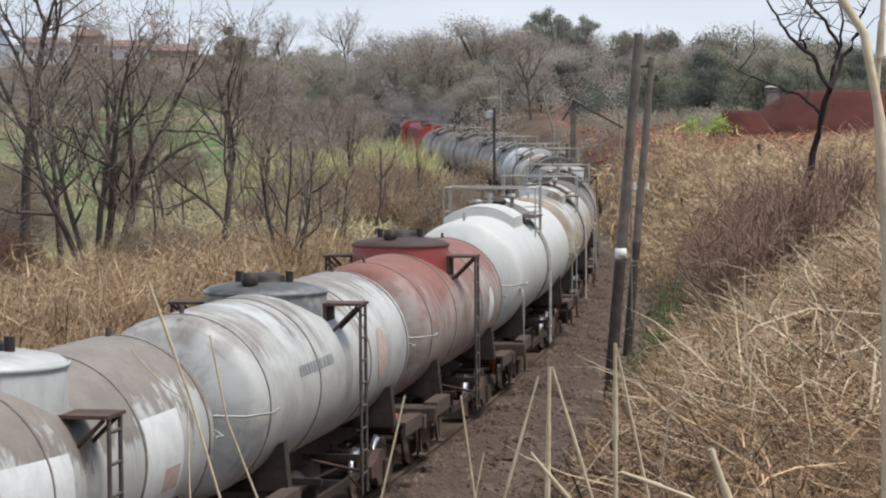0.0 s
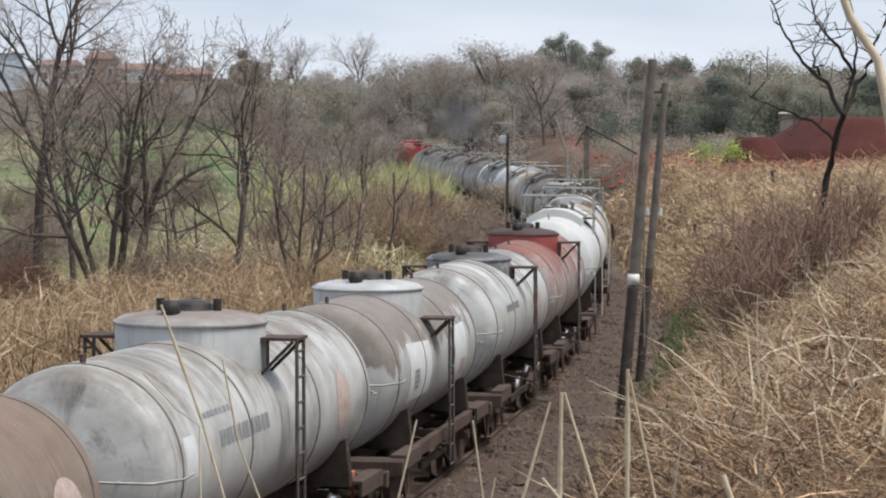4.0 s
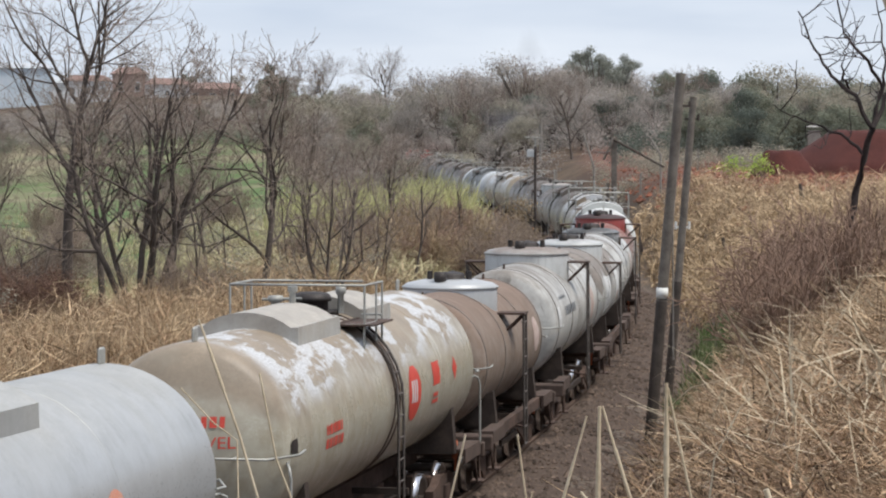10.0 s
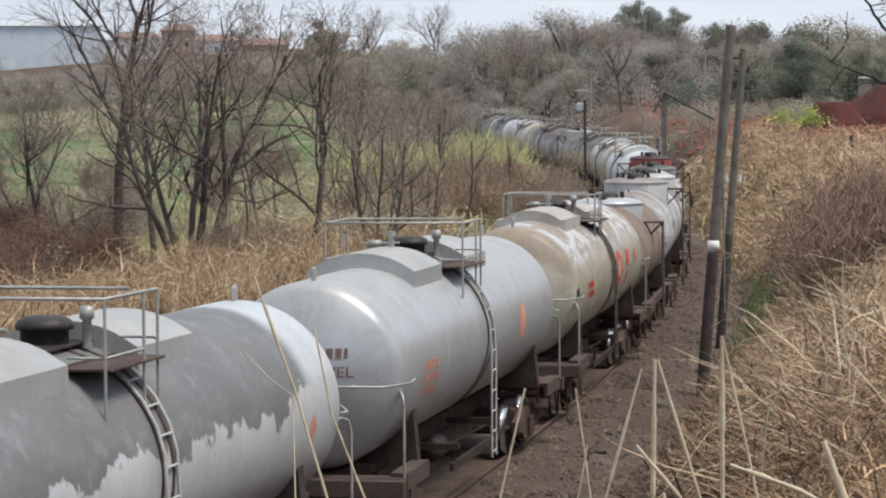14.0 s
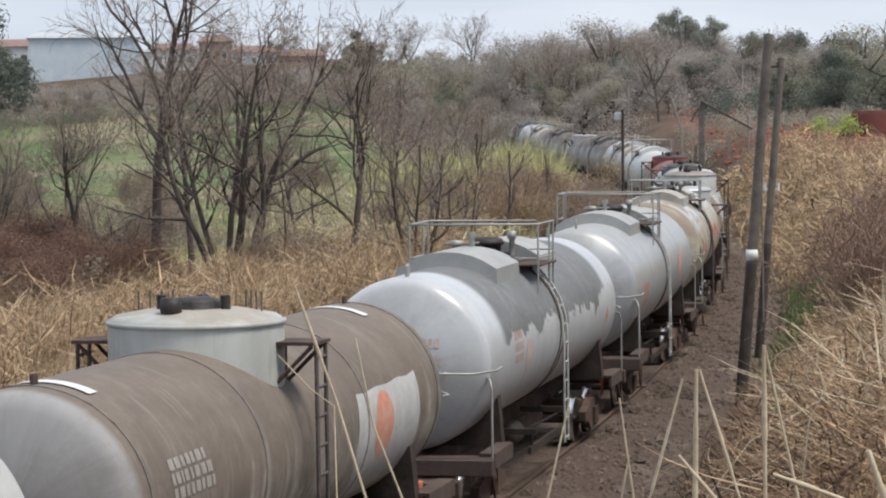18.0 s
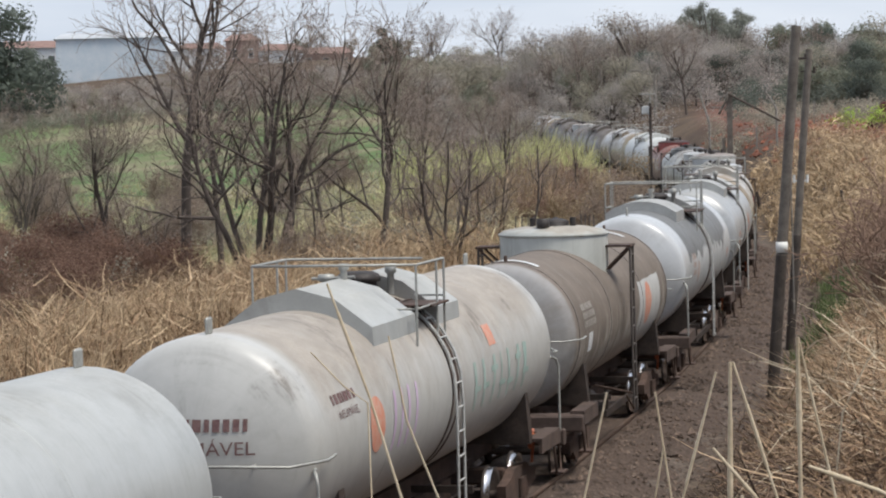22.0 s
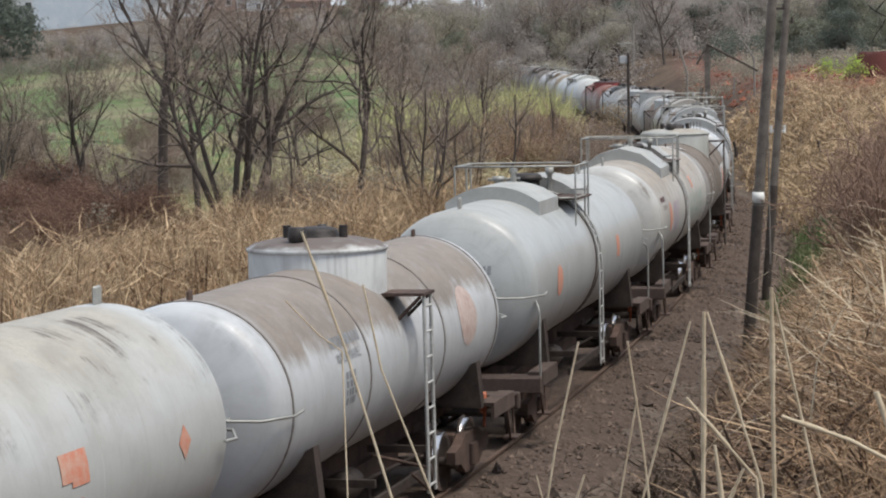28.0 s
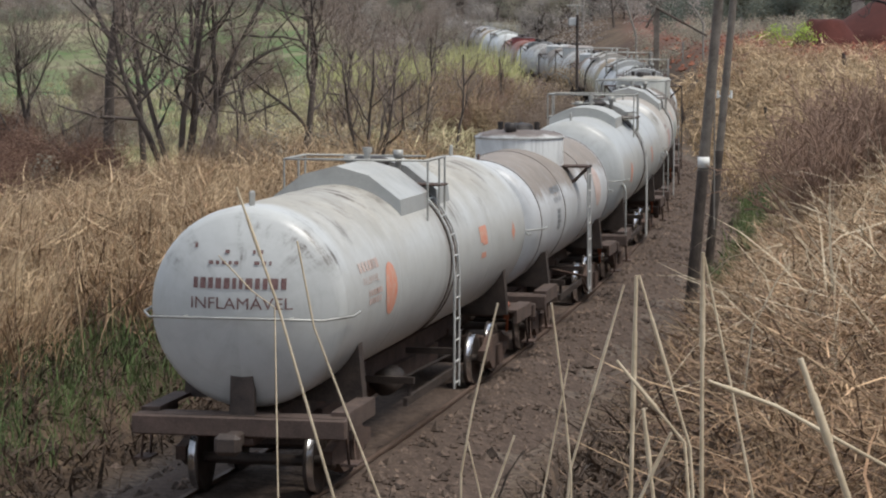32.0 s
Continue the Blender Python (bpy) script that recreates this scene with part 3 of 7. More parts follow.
    if zr > 4.2:
        for sd in (-1, 1):
            s.tube([(sd * 0.72, y0, zr - 0.58), (sd * xr, y0, zr - 0.58), (sd * xr, y1 - 0.45, zr - 0.58)], 0.016, 6)
        s.tube([(xr, y1 - 0.1, zr - 0.5), (xr, y1, zr - 0.5), (0.7, y1, zr - 0.5)], 0.016, 6)
    part("railing", s, M_RAILING, car, "pipe railing on the tank crown")
    for sd in (-1, 1):
        for y in (y0, y1 - 0.42, y1):
            zb = zc + math.sqrt(R * R - xr * xr)
            part("railing_post", Shape().tube([(sd * xr, y, zb), (sd * xr, y, zr)], 0.018, 5), M_RAILING, car)
    for sd in (-1, 1):
        pts = [(sd * (R + 0.05) * math.cos(a), mid, zc + (R + 0.05) * math.sin(a)) for a in [0.92, 0.8, 0.62, 0.4, 0.18]] + [(sd * 1.38, mid, 2.3), (sd * 1.38, mid, 0.55)]
        ladder(car, "ladder", pts, 0.19, 0.33, c.get("ladder", M_LADDER))
    for e in (-1, 1):
        head_rail(car, R, zc, hb, head, 2.42, e, M_RAILING)
        part("lifting_lug", Shape().box((0, e * (hb - 0.1), top + 0.09), (0.04, 0.2, 0.2), 0.02), M_RAILING, car)
        if c.get("grabs", True):
            for sd in (-1, 1):
                corner_grab(car, hb, zc, e, sd, M_RAILING)
    for sd in (-1, 1):
        part("brake_lever", Shape().box((sd * 1.12, half - 1.35, 1.12), (0.07, 0.2, 0.3), 0.015).tube([(sd * 1.12, half - 1.35, 0.75), (sd * 1.14, half - 1.3, 1.15)], 0.025, 5), M_LEVER, car, "orange painted lever")
    c["marks"](car, R, zc, hb) if c.get("marks") else None
    return car


def domed_car(c, spin):
    """Older riveted tank car with an expansion dome, platforms and stand-off ladders."""
    half = c["half"]
    R, zc, head = c.get("R", 1.25), c.get("zc", 2.38), 0.5
    hb = half - head - 0.2
    car = thing("tank_wagon", c["label"], "tank car", "wagons of the train")
    part("tank", tank_mesh("tank", R, zc, hb, head, c["paint"]), None, car, c["tank"])
    underframe(car, half, spin, M_RUST, R, zc)
    for y in (-hb + 0.15, -hb * 0.36, hb * 0.36, hb - 0.15):
        band(car, R, zc, y, c.get("strap", M_STRAP), 0.045, 0.012)
    rd, zt, y0 = c.get("dome_r", 0.92), c.get("dome_top", 3.9), c.get("dome_y", 0.0)
    d = part("dome", Shape().lathe([(rd, zc + R - 0.55), (rd, zt - 0.14), (rd - 0.015, zt - 0.10), (rd - 0.08, zt - 0.06), (rd * 0.6, zt + 0.0), (rd * 0.3, zt + 0.015), (0.0, zt + 0.02)], 40, "z", (0, y0, 0)),
             c["dome"], car, c.get("dome_label", ""))
    part("dome_rim", Shape().lathe([(rd + 0.003, zt - 0.17), (rd + 0.025, zt - 0.16), (rd + 0.025, zt - 0.12), (rd + 0.0, zt - 0.11)], 40, "z", (0, y0, 0)), c.get("rim", c["dome"]), d)
    part("hatch", Shape().lathe([(0.0, 0.15), (0.17, 0.145), (0.26, 0.12), (0.29, 0.09), (0.29, 0.03), (0.33, 0.0)], 20, "z", (0, y0, zt)).box((0, y0 + 0.24, zt + 0.13), (0.1, 0.22, 0.06), 0.02)
         .tube([(-0.38, y0 - 0.1, zt - 0.02), (-0.38, y0 - 0.1, zt + 0.17)], 0.06, 7).tube([(0.38, y0 - 0.05, zt - 0.02), (0.38, y0 - 0.05, zt + 0.17)], 0.06, 7), M_HATCH, d, "black bolted hatch")
    part("valve", Shape().lathe([(0.0, 0.2), (0.12, 0.2), (0.13, 0.05), (0.1, 0.0)], 12, "z", (-0.1, y0 - 0.58, zt - 0.03)), M_HATCH, d)
    zp = c.get("deck", 3.45)
    for sd in (-1, 1):
        part("platform", Shape().box((sd * 1.17, y0 + 0.15, zp), (0.62, 0.62, 0.04)).tube([(sd * 0.9, y0 - 0.1, zp - 0.55), (sd * 1.42, y0 - 0.1, zp - 0.03)], 0.025, 5)
             .tube([(sd * 0.9, y0 + 0.4, zp - 0.55), (sd * 1.42, y0 + 0.4, zp - 0.03)], 0.025, 5).box((sd * 0.93, y0 + 0.15, zp - 0.28), (0.06, 0.6, 0.56)), M_IRON, car)
        ladder(car, "ladder", [(sd * 1.45, y0 + 0.16, zp), (sd * 1.47, y0 + 0.16, 0.55)], 0.19, 0.34, c.get("ladder", M_LADDERD), 0.026)
        part("ladder_stay", Shape().tube([(sd * 1.45, y0 - 0.03, 0.9), (sd * 0.7, y0 - 0.03, 1.05)], 0.025, 5).tube([(sd * 1.45, y0 - 0.9, 0.95), (sd * 1.47, y0 - 0.05, 0.62)], 0.02, 5), M_IRON, car)
        if c.get("dome_rail"):
            for k in range(4):
                part("dome_staple", Shape().tube([(sd * (0.45 + 0.1 * k), y0 + 0.5 - 0.12 * k, zt - 0.05), (sd * (0.45 + 0.1 * k), y0 + 0.5 - 0.12 * k, zt + 0.2)], 0.012, 5), M_LADDERD, d)
    for e in (-1, 1):
        head_rail(car, R, zc, hb, head, zc - 0.02, e, M_RAILING)
        part("lifting_lug", Shape().box((0, e * (hb - 0.3), zc + R + 0.05), (0.04, 0.14, 0.12), 0.01), M_IRON, car)
    if half < 5:
        for sd in (-1, 1):
            part("side_beam", Shape().box((sd * 1.26, 0, 1.05), (0.12, half * 1.3, 0.22), 0.01), M_IRON, car)
    for sd in (-1, 1):
        part("brake_lever", Shape().box((sd * 1.12, half - 1.35, 1.12), (0.07, 0.2, 0.3), 0.015).tube([(sd * 1.12, half - 1.35, 0.75), (sd * 1.14, half - 1.3, 1.15)], 0.025, 5), M_LEVER, car, "orange painted lever")
    c["marks"](car, R, zc, hb) if c.get("marks") else None
    return car


# ---- paints of the wagons ----
DUST = (0.23, 0.185, 0.145)
P_Z1 = tank_paint("warm_white_tank", (0.47, 0.48, 0.465), (0.35, 0.325, 0.275), 2.85, 3.8, 0.4, rust=0.05, rough=0.36, seed=3.1, crisp=0.6, ends=6.3, drip=0.9, smear=1.4, belt=0.7)
P_Z2 = tank_paint("white_tank_brown_crown", (0.50, 0.515, 0.525), (0.215, 0.178, 0.147), 2.5, 3.25, 0.28, rust=0.12, seed=8.0, crisp=0.2, ends=5.4, drip=1.4, smear=0.4)
P_Z3 = tank_paint("clean_grey_tank", (0.41, 0.425, 0.42), (0.36, 0.355, 0.325), 3.3, 4.2, 0.3, rust=0.0, rough=0.34, seed=1.2, crisp=0.8, grime=0.45, smear=0.25, belt=0.8)
P_Z4 = tank_paint("beige_dusted_tank", (0.47, 0.465, 0.44), (0.33, 0.29, 0.245), 2.5, 3.5, 0.45, rust=0.1, rough=0.38, seed=5.5, crisp=0.5, ends=6.2, drip=1.8, smear=0.9, belt=0.7)
P_M1 = tank_paint("taupe_tank", (0.38, 0.35, 0.305), (0.142, 0.111, 0.087), 1.5, 2.5, 0.7, base2=(0.27, 0.235, 0.20), rust=0.2, rough=0.5, seed=2.4, crisp=0.6, drip=3.2, wash=0.2, face=0.6, face_y=6.0, smear=0.3)
P_M2 = tank_paint("white_tank_grey_coat", (0.50, 0.515, 0.525), (0.125, 0.125, 0.122), 2.5, 3.05, 0.5, rust=0.0, rough=0.3, seed=7.7, crisp=0.06, ends=5.3, drip=0.12, belt=0.45, face=0.5)
P_M3 = tank_paint("silver_tank", (0.44, 0.455, 0.465), (0.37, 0.36, 0.33), 3.0, 4.1, 0.35, rust=0.0, rough=0.3, metal=0.25, seed=9.9, crisp=0.8, smear=0.3, belt=0.5, face=0.3)
P_C5 = tank_paint("tan_tank_peeling", (0.45, 0.425, 0.35), (0.26, 0.205, 0.148), 2.5, 3.4, 0.6, base2=(0.38, 0.345, 0.265), rust=0.08, rough=0.24, seed=4.4, crisp=0.6, drip=1.6, belt=0.8, peel=0.95)
P_C5B = tank_paint("worn_white_box", (0.44, 0.44, 0.42), (0.36, 0.33, 0.29), 3.2, 4.2, 0.3, rust=0.25, rough=0.4, seed=4.9, grime=0.8)
P_C4 = tank_paint("brown_tank", (0.207, 0.152, 0.116), (0.183, 0.128, 0.098), 2.0, 4.0, 0.5, base2=(0.26, 0.215, 0.18), rust=0.2, rough=0.65, seed=6.0, wash=0.2)
P_C3 = tank_paint("white_weathered_tank", (0.52, 0.52, 0.50), (0.19, 0.165, 0.14), 2.8, 3.8, 0.75, rust=0.2, seed=11.0, crisp=0.8, drip=2.6, grime=1.2, smear=0.8)
P_A3 = tank_paint("half_white_tank", (0.45, 0.455, 0.44), (0.20, 0.17, 0.147), 2.3, 3.1, 0.75, rust=0.2, seed=13.3, crisp=0.15, grime=0.7)
P_A2 = tank_paint("white_streaked_tank", (0.52, 0.525, 0.51), (0.20, 0.18, 0.16), 2.9, 3.8, 0.7, rust=0.14, seed=15.2, crisp=0.5, drip=2.0, grime=1.0, smear=1.1)
P_A1 = tank_paint("rusty_red_tank", (0.40, 0.36, 0.335), (0.22, 0.08, 0.058), 2.3, 3.4, 0.6, base2=(0.29, 0.20, 0.175), rust=0.4, seed=17.5, crisp=0.5, grime=0.7)
P_A0 = tank_paint("bright_white_tank", (0.56, 0.57, 0.555), (0.50, 0.50, 0.465), 3.4, 4.4, 0.2, rust=0.0, seed=19.0, crisp=0.9)
P_FAR = tank_paint("far_white_tank", (0.34, 0.32, 0.30), (0.115, 0.095, 0.082), 2.5, 3.6, 0.8, rust=0.2, seed=23.0, crisp=0.4, grime=1.0, smear=0.9, belt=0.8)
P_DOMEW = tank_paint("white_dome", (0.48, 0.49, 0.485), (0.20, 0.155, 0.13), 3.66, 3.98, 0.12, rust=0.3, seed=2.0, grime=0.8, crisp=0.5)
P_DOMEZ = tank_paint("rust_topped_dome", (0.60, 0.61, 0.60), (0.115, 0.085, 0.072), 3.74, 3.94, 0.1, rust=0.3, seed=2.6, grime=0.7, crisp=0.25)
P_DOMES = tank_paint("silver_dome", (0.45, 0.46, 0.465), (0.38, 0.38, 0.37), 3.7, 4.0, 0.08, rust=0.05, metal=0.2, seed=4.0)
P_DOMEC = tank_paint("cream_dome", (0.45, 0.46, 0.43), (0.34, 0.305, 0.255), 3.85, 4.08, 0.14, rust=0.25, seed=5.0, grime=0.8)
P_DOMEK = tank_paint("dark_dome", (0.15, 0.155, 0.16), (0.07, 0.07, 0.07), 3.55, 3.8, 0.2, base2=(0.33, 0.335, 0.335), rust=0.2, seed=6.0)
P_DOMER = tank_paint("red_dome", (0.27, 0.055, 0.048), (0.043, 0.037, 0.037), 3.70, 3.74, 0.02, rust=0.3, seed=7.0)
P_LOCO = mat("red_locomotive", (0.30, 0.03, 0.028), (0.42, 0.07, 0.05), 1.5, 0.5, 0.0, 0.1)


def side_word(car, R, zc, y, a, size, ink):
    """The word painted along the flank, from y on, its foot at the angle a over the middle."""
    curve = bpy.data.curves.new("lettering", "FONT")
    curve.body, curve.size = "INFLAMÁVEL", size
    tmp = bpy.data.objects.new("lettering", curve)
    me = bpy.data.meshes.new_from_object(tmp)
    bpy.data.objects.remove(tmp)
    for v in me.vertices:
        k = a + v.co.y / R
        v.co = Vector(((R + 0.01) * math.cos(k), y + v.co.x * 1.1, zc + (R + 0.01) * math.sin(k)))
    me.materials.clear()
    me.materials.append(ink)
    part("lettering", me, ink, car, "faded word INFLAMÁVEL")


def marks_z1(car, R, zc, hb):
    mark(car, "round_mark", [disc(-4.2, 0.02, 0.36, 0.28)], R, zc, M_ORANGE)
    mark(car, "lettering", bars(-5.9, 0.34, 1.15, 0.1, 1, 5) + bars(-5.6, 0.06, 0.9, 0.06, 2, 7), R, zc, M_FADED)
    side_word(car, R, zc, -5.85, 0.16, 0.145, M_FADED)
    mark(car, "orange_mark", [square(2.75, 0.18, 0.22, 0.10), square(2.95, 0.16, 0.2, 0.12), square(2.8, -0.08, 0.2, 0.035)], R, zc, M_ORANGE)
    mark(car, "hazard_diamond", [diamond(5.6, 0.05, 0.17, 0.13)], R, zc, M_ORANGE)


def marks_z2(car, R, zc, hb):
    mark(car, "lettering", bars(-3.5, 0.45, 1.5, 0.11, 1, 9, 0.3) + bars(-3.2, 0.1, 0.5, 0.07, 4, 3, 0.2), R, zc, M_GREY)
    side_word(car, R, zc, -3.45, 0.24, 0.17, M_GREY)
    mark(car, "round_mark", [disc(3.6, 0.18, 0.55, 0.36)], R, zc, M_FADED)


def marks_z3(car, R, zc, hb):
    mark(car, "round_mark", [disc(-4.4, -0.02, 0.3, 0.2)], R, zc, M_ORANGE)
    mark(car, "orange_mark", [square(2.8, 0.05, 0.2, 0.16)], R, zc, M_ORANGE)


def marks_z4(car, R, zc, hb):
    mark(car, "round_mark", [disc(-4.1, 0.02, 0.34, 0.26)], R, zc, M_ORANGE)
    mark(car, "lettering", bars(-5.8, 0.38, 1.1, 0.09, 1, 7), R, zc, M_INK)
    side_word(car, R, zc, -5.7, 0.2, 0.14, M_INK)
    rnd = random.Random(4)
    pink = [[(y, -0.3), (y + 0.10, -0.3), (y + 0.27, 0.26), (y + 0.17, 0.26)] for y in (-3.4, -3.05, -2.7, -2.3)]
    mark(car, "spray_scrawl", pink, R, zc, M_PINK)
    green = []
    for k in range(7):
        y = 1.2 + 0.55 * k
        green.append([(y, -0.32), (y + 0.09, -0.32), (y + 0.3 * rnd.uniform(0.2, 1), 0.2), (y + 0.3 * rnd.uniform(0.1, 0.9) - 0.09, 0.2)])
        green.append(square(y + 0.15, rnd.uniform(-0.25, 0.15), 0.2, 0.03))
    mark(car, "spray_scrawl", green, R, zc, M_GREEN)
    mark(car, "orange_mark", [square(2.6, 0.42, 0.22, 0.12)], R, zc, M_ORANGE)


def marks_m1(car, R, zc, hb):
    mark(car, "white_panel", [[(1.9, -0.8), (4.75, -0.8), (4.8, -0.2), (4.76, 0.36), (4.3, 0.335), (3.9, 0.355), (3.3, 0.33), (2.7, 0.345), (2.2, 0.32), (1.8, 0.34), (1.72, 0.1), (1.66, -0.2)]], R, zc, M_PANEL, 0.004)
    mark(car, "round_mark", [disc(2.95, -0.05, 0.45, 0.34)], R, zc, M_ORANGE, 0.008)
    mark(car, "lettering", bars(-5.2, 0.35, 1.2, 0.09, 3, 2, 0.3), R, zc, M_GREY2)
    mark(car, "white_panel", [square(-4.6, -0.15, 0.22, 0.13)], R, zc, M_WHITE, 0.007)
    for y in (-5.45, 4.85):
        s = Shape()
        s.skin(square(y, 1.57, 0.11, 0.42), R + 0.016, zc)
        part("white_stripe", s, M_WHITE, car)


def marks_m2(car, R, zc, hb):
    mark(car, "lettering", bars(-4.6, 0.2, 0.7, 0.1, 3, 8), R, zc, M_FADED)
    mark(car, "round_mark", [disc(-3.3, -0.1, 0.28, 0.2)], R, zc, M_FADED)
    mark(car, "hazard_diamond", [diamond(5.4, -0.1, 0.17, 0.13)], R, zc, M_ORANGE)


def marks_m3(car, R, zc, hb):
    mark(car, "lettering", bars(-5.2, 0.0, 1.1, 0.1, 3, 12), R, zc, M_ORANGE)
    mark(car, "round_mark", [disc(3.2, 0.0, 0.32, 0.24)], R, zc, M_ORANGE)


def marks_c5(car, R, zc, hb):
    mark(car, "round_mark", [disc(1.35, 0.0, 0.48, 0.33)], R, zc, M_RED)
    mark(car, "pale_bars", [square(1.15 + 0.17 * k, 0.02, 0.045, 0.13) for k in range(3)], R, zc, M_WHITE, 0.01)
    mark(car, "red_mark", [square(3.15, 0.13, 0.30, 0.14), square(3.1, -0.13, 0.2, 0.025), square(3.1, -0.21, 0.25, 0.025)], R, zc, M_RED)
    mark(car, "hazard_diamond", [diamond(4.75, 0.1, 0.2, 0.15)], R, zc, M_RED)
    mark(car, "small_plate", [square(-6.5, 0.0, 0.16, 0.075)], R, zc, M_HATCH)
    mark(car, "lettering", bars(-4.7, 0.02, 1.0, 0.10, 2, 4), R, zc, M_RED)


def marks_c4(car, R, zc, hb):
    mark(car, "round_mark", [disc(3.1, 0.1, 0.42, 0.3)], R, zc, M_FADED)


def marks_c3(car, R, zc, hb):
    mark(car, "round_mark", [disc(3.4, 0.05, 0.42, 0.34)], R, zc, M_FADED)
    mark(car, "lettering", bars(-3.9, 0.45, 1.6, 0.06, 1, 3) + bars(-3.3, 0.18, 2.5, 0.16, 1, 6), R, zc, M_GREY)
    mark(car, "white_panel", [square(-4.6, 0.12, 0.25, 0.2)], R, zc, M_WHITE, 0.004)


def marks_a3(car, R, zc, hb):
    mark(car, "white_panel", [[(-3.0, -0.4), (-0.9, -0.4), (-0.9, 0.35), (-3.0, 0.42)], [(1.6, -0.5), (3.0, -0.5), (3.0, 0.4), (1.6, 0.4)]], R, zc, M_WHITE, 0.004)
    mark(car, "orange_mark", [square(2.6, -0.25, 0.3, 0.12)], R, zc, M_FADED, 0.008)
    mark(car, "lettering", bars(-2.6, 0.0, 0.5, 0.06, 4, 3, 0.2), R, zc, M_GREY, 0.008)


def marks_a2(car, R, zc, hb):
    mark(car, "lettering", bars(-3.0, 0.25, 2.2, 0.12, 1, 3), R, zc, M_GREY)
    mark(car, "round_mark", [disc(2.8, 0.05, 0.42, 0.34)], R, zc, M_FADED)


def marks_a1(car, R, zc, hb):
    mark(car, "round_mark", [disc(3.2, -0.05, 0.36, 0.3)], R, zc, M_WHITE)
    mark(car, "lettering", bars(0.9, 0.1, 1.0, 0.12, 2, 3), R, zc, M_GREY)


M_FADED = mat("faded_red_mark", (0.38, 0.25, 0.21), (0.55, 0.47, 0.43), 7, 0.6, 0.0, 0.05)
M_PANEL = mat("greyed_panel", (0.38, 0.375, 0.36), (0.52, 0.52, 0.50), 3, 0.55, 0.0, 0.05, 14)
M_GREY2 = mat("pale_stencil", (0.24, 0.21, 0.18), (0.36, 0.335, 0.30), 9, 0.6, 0.0, 0.05)
M_SILVER = mat("bare_pale_paint", (0.50, 0.51, 0.52), (0.68, 0.69, 0.71), 6, 0.4, 0.1, 0.1)

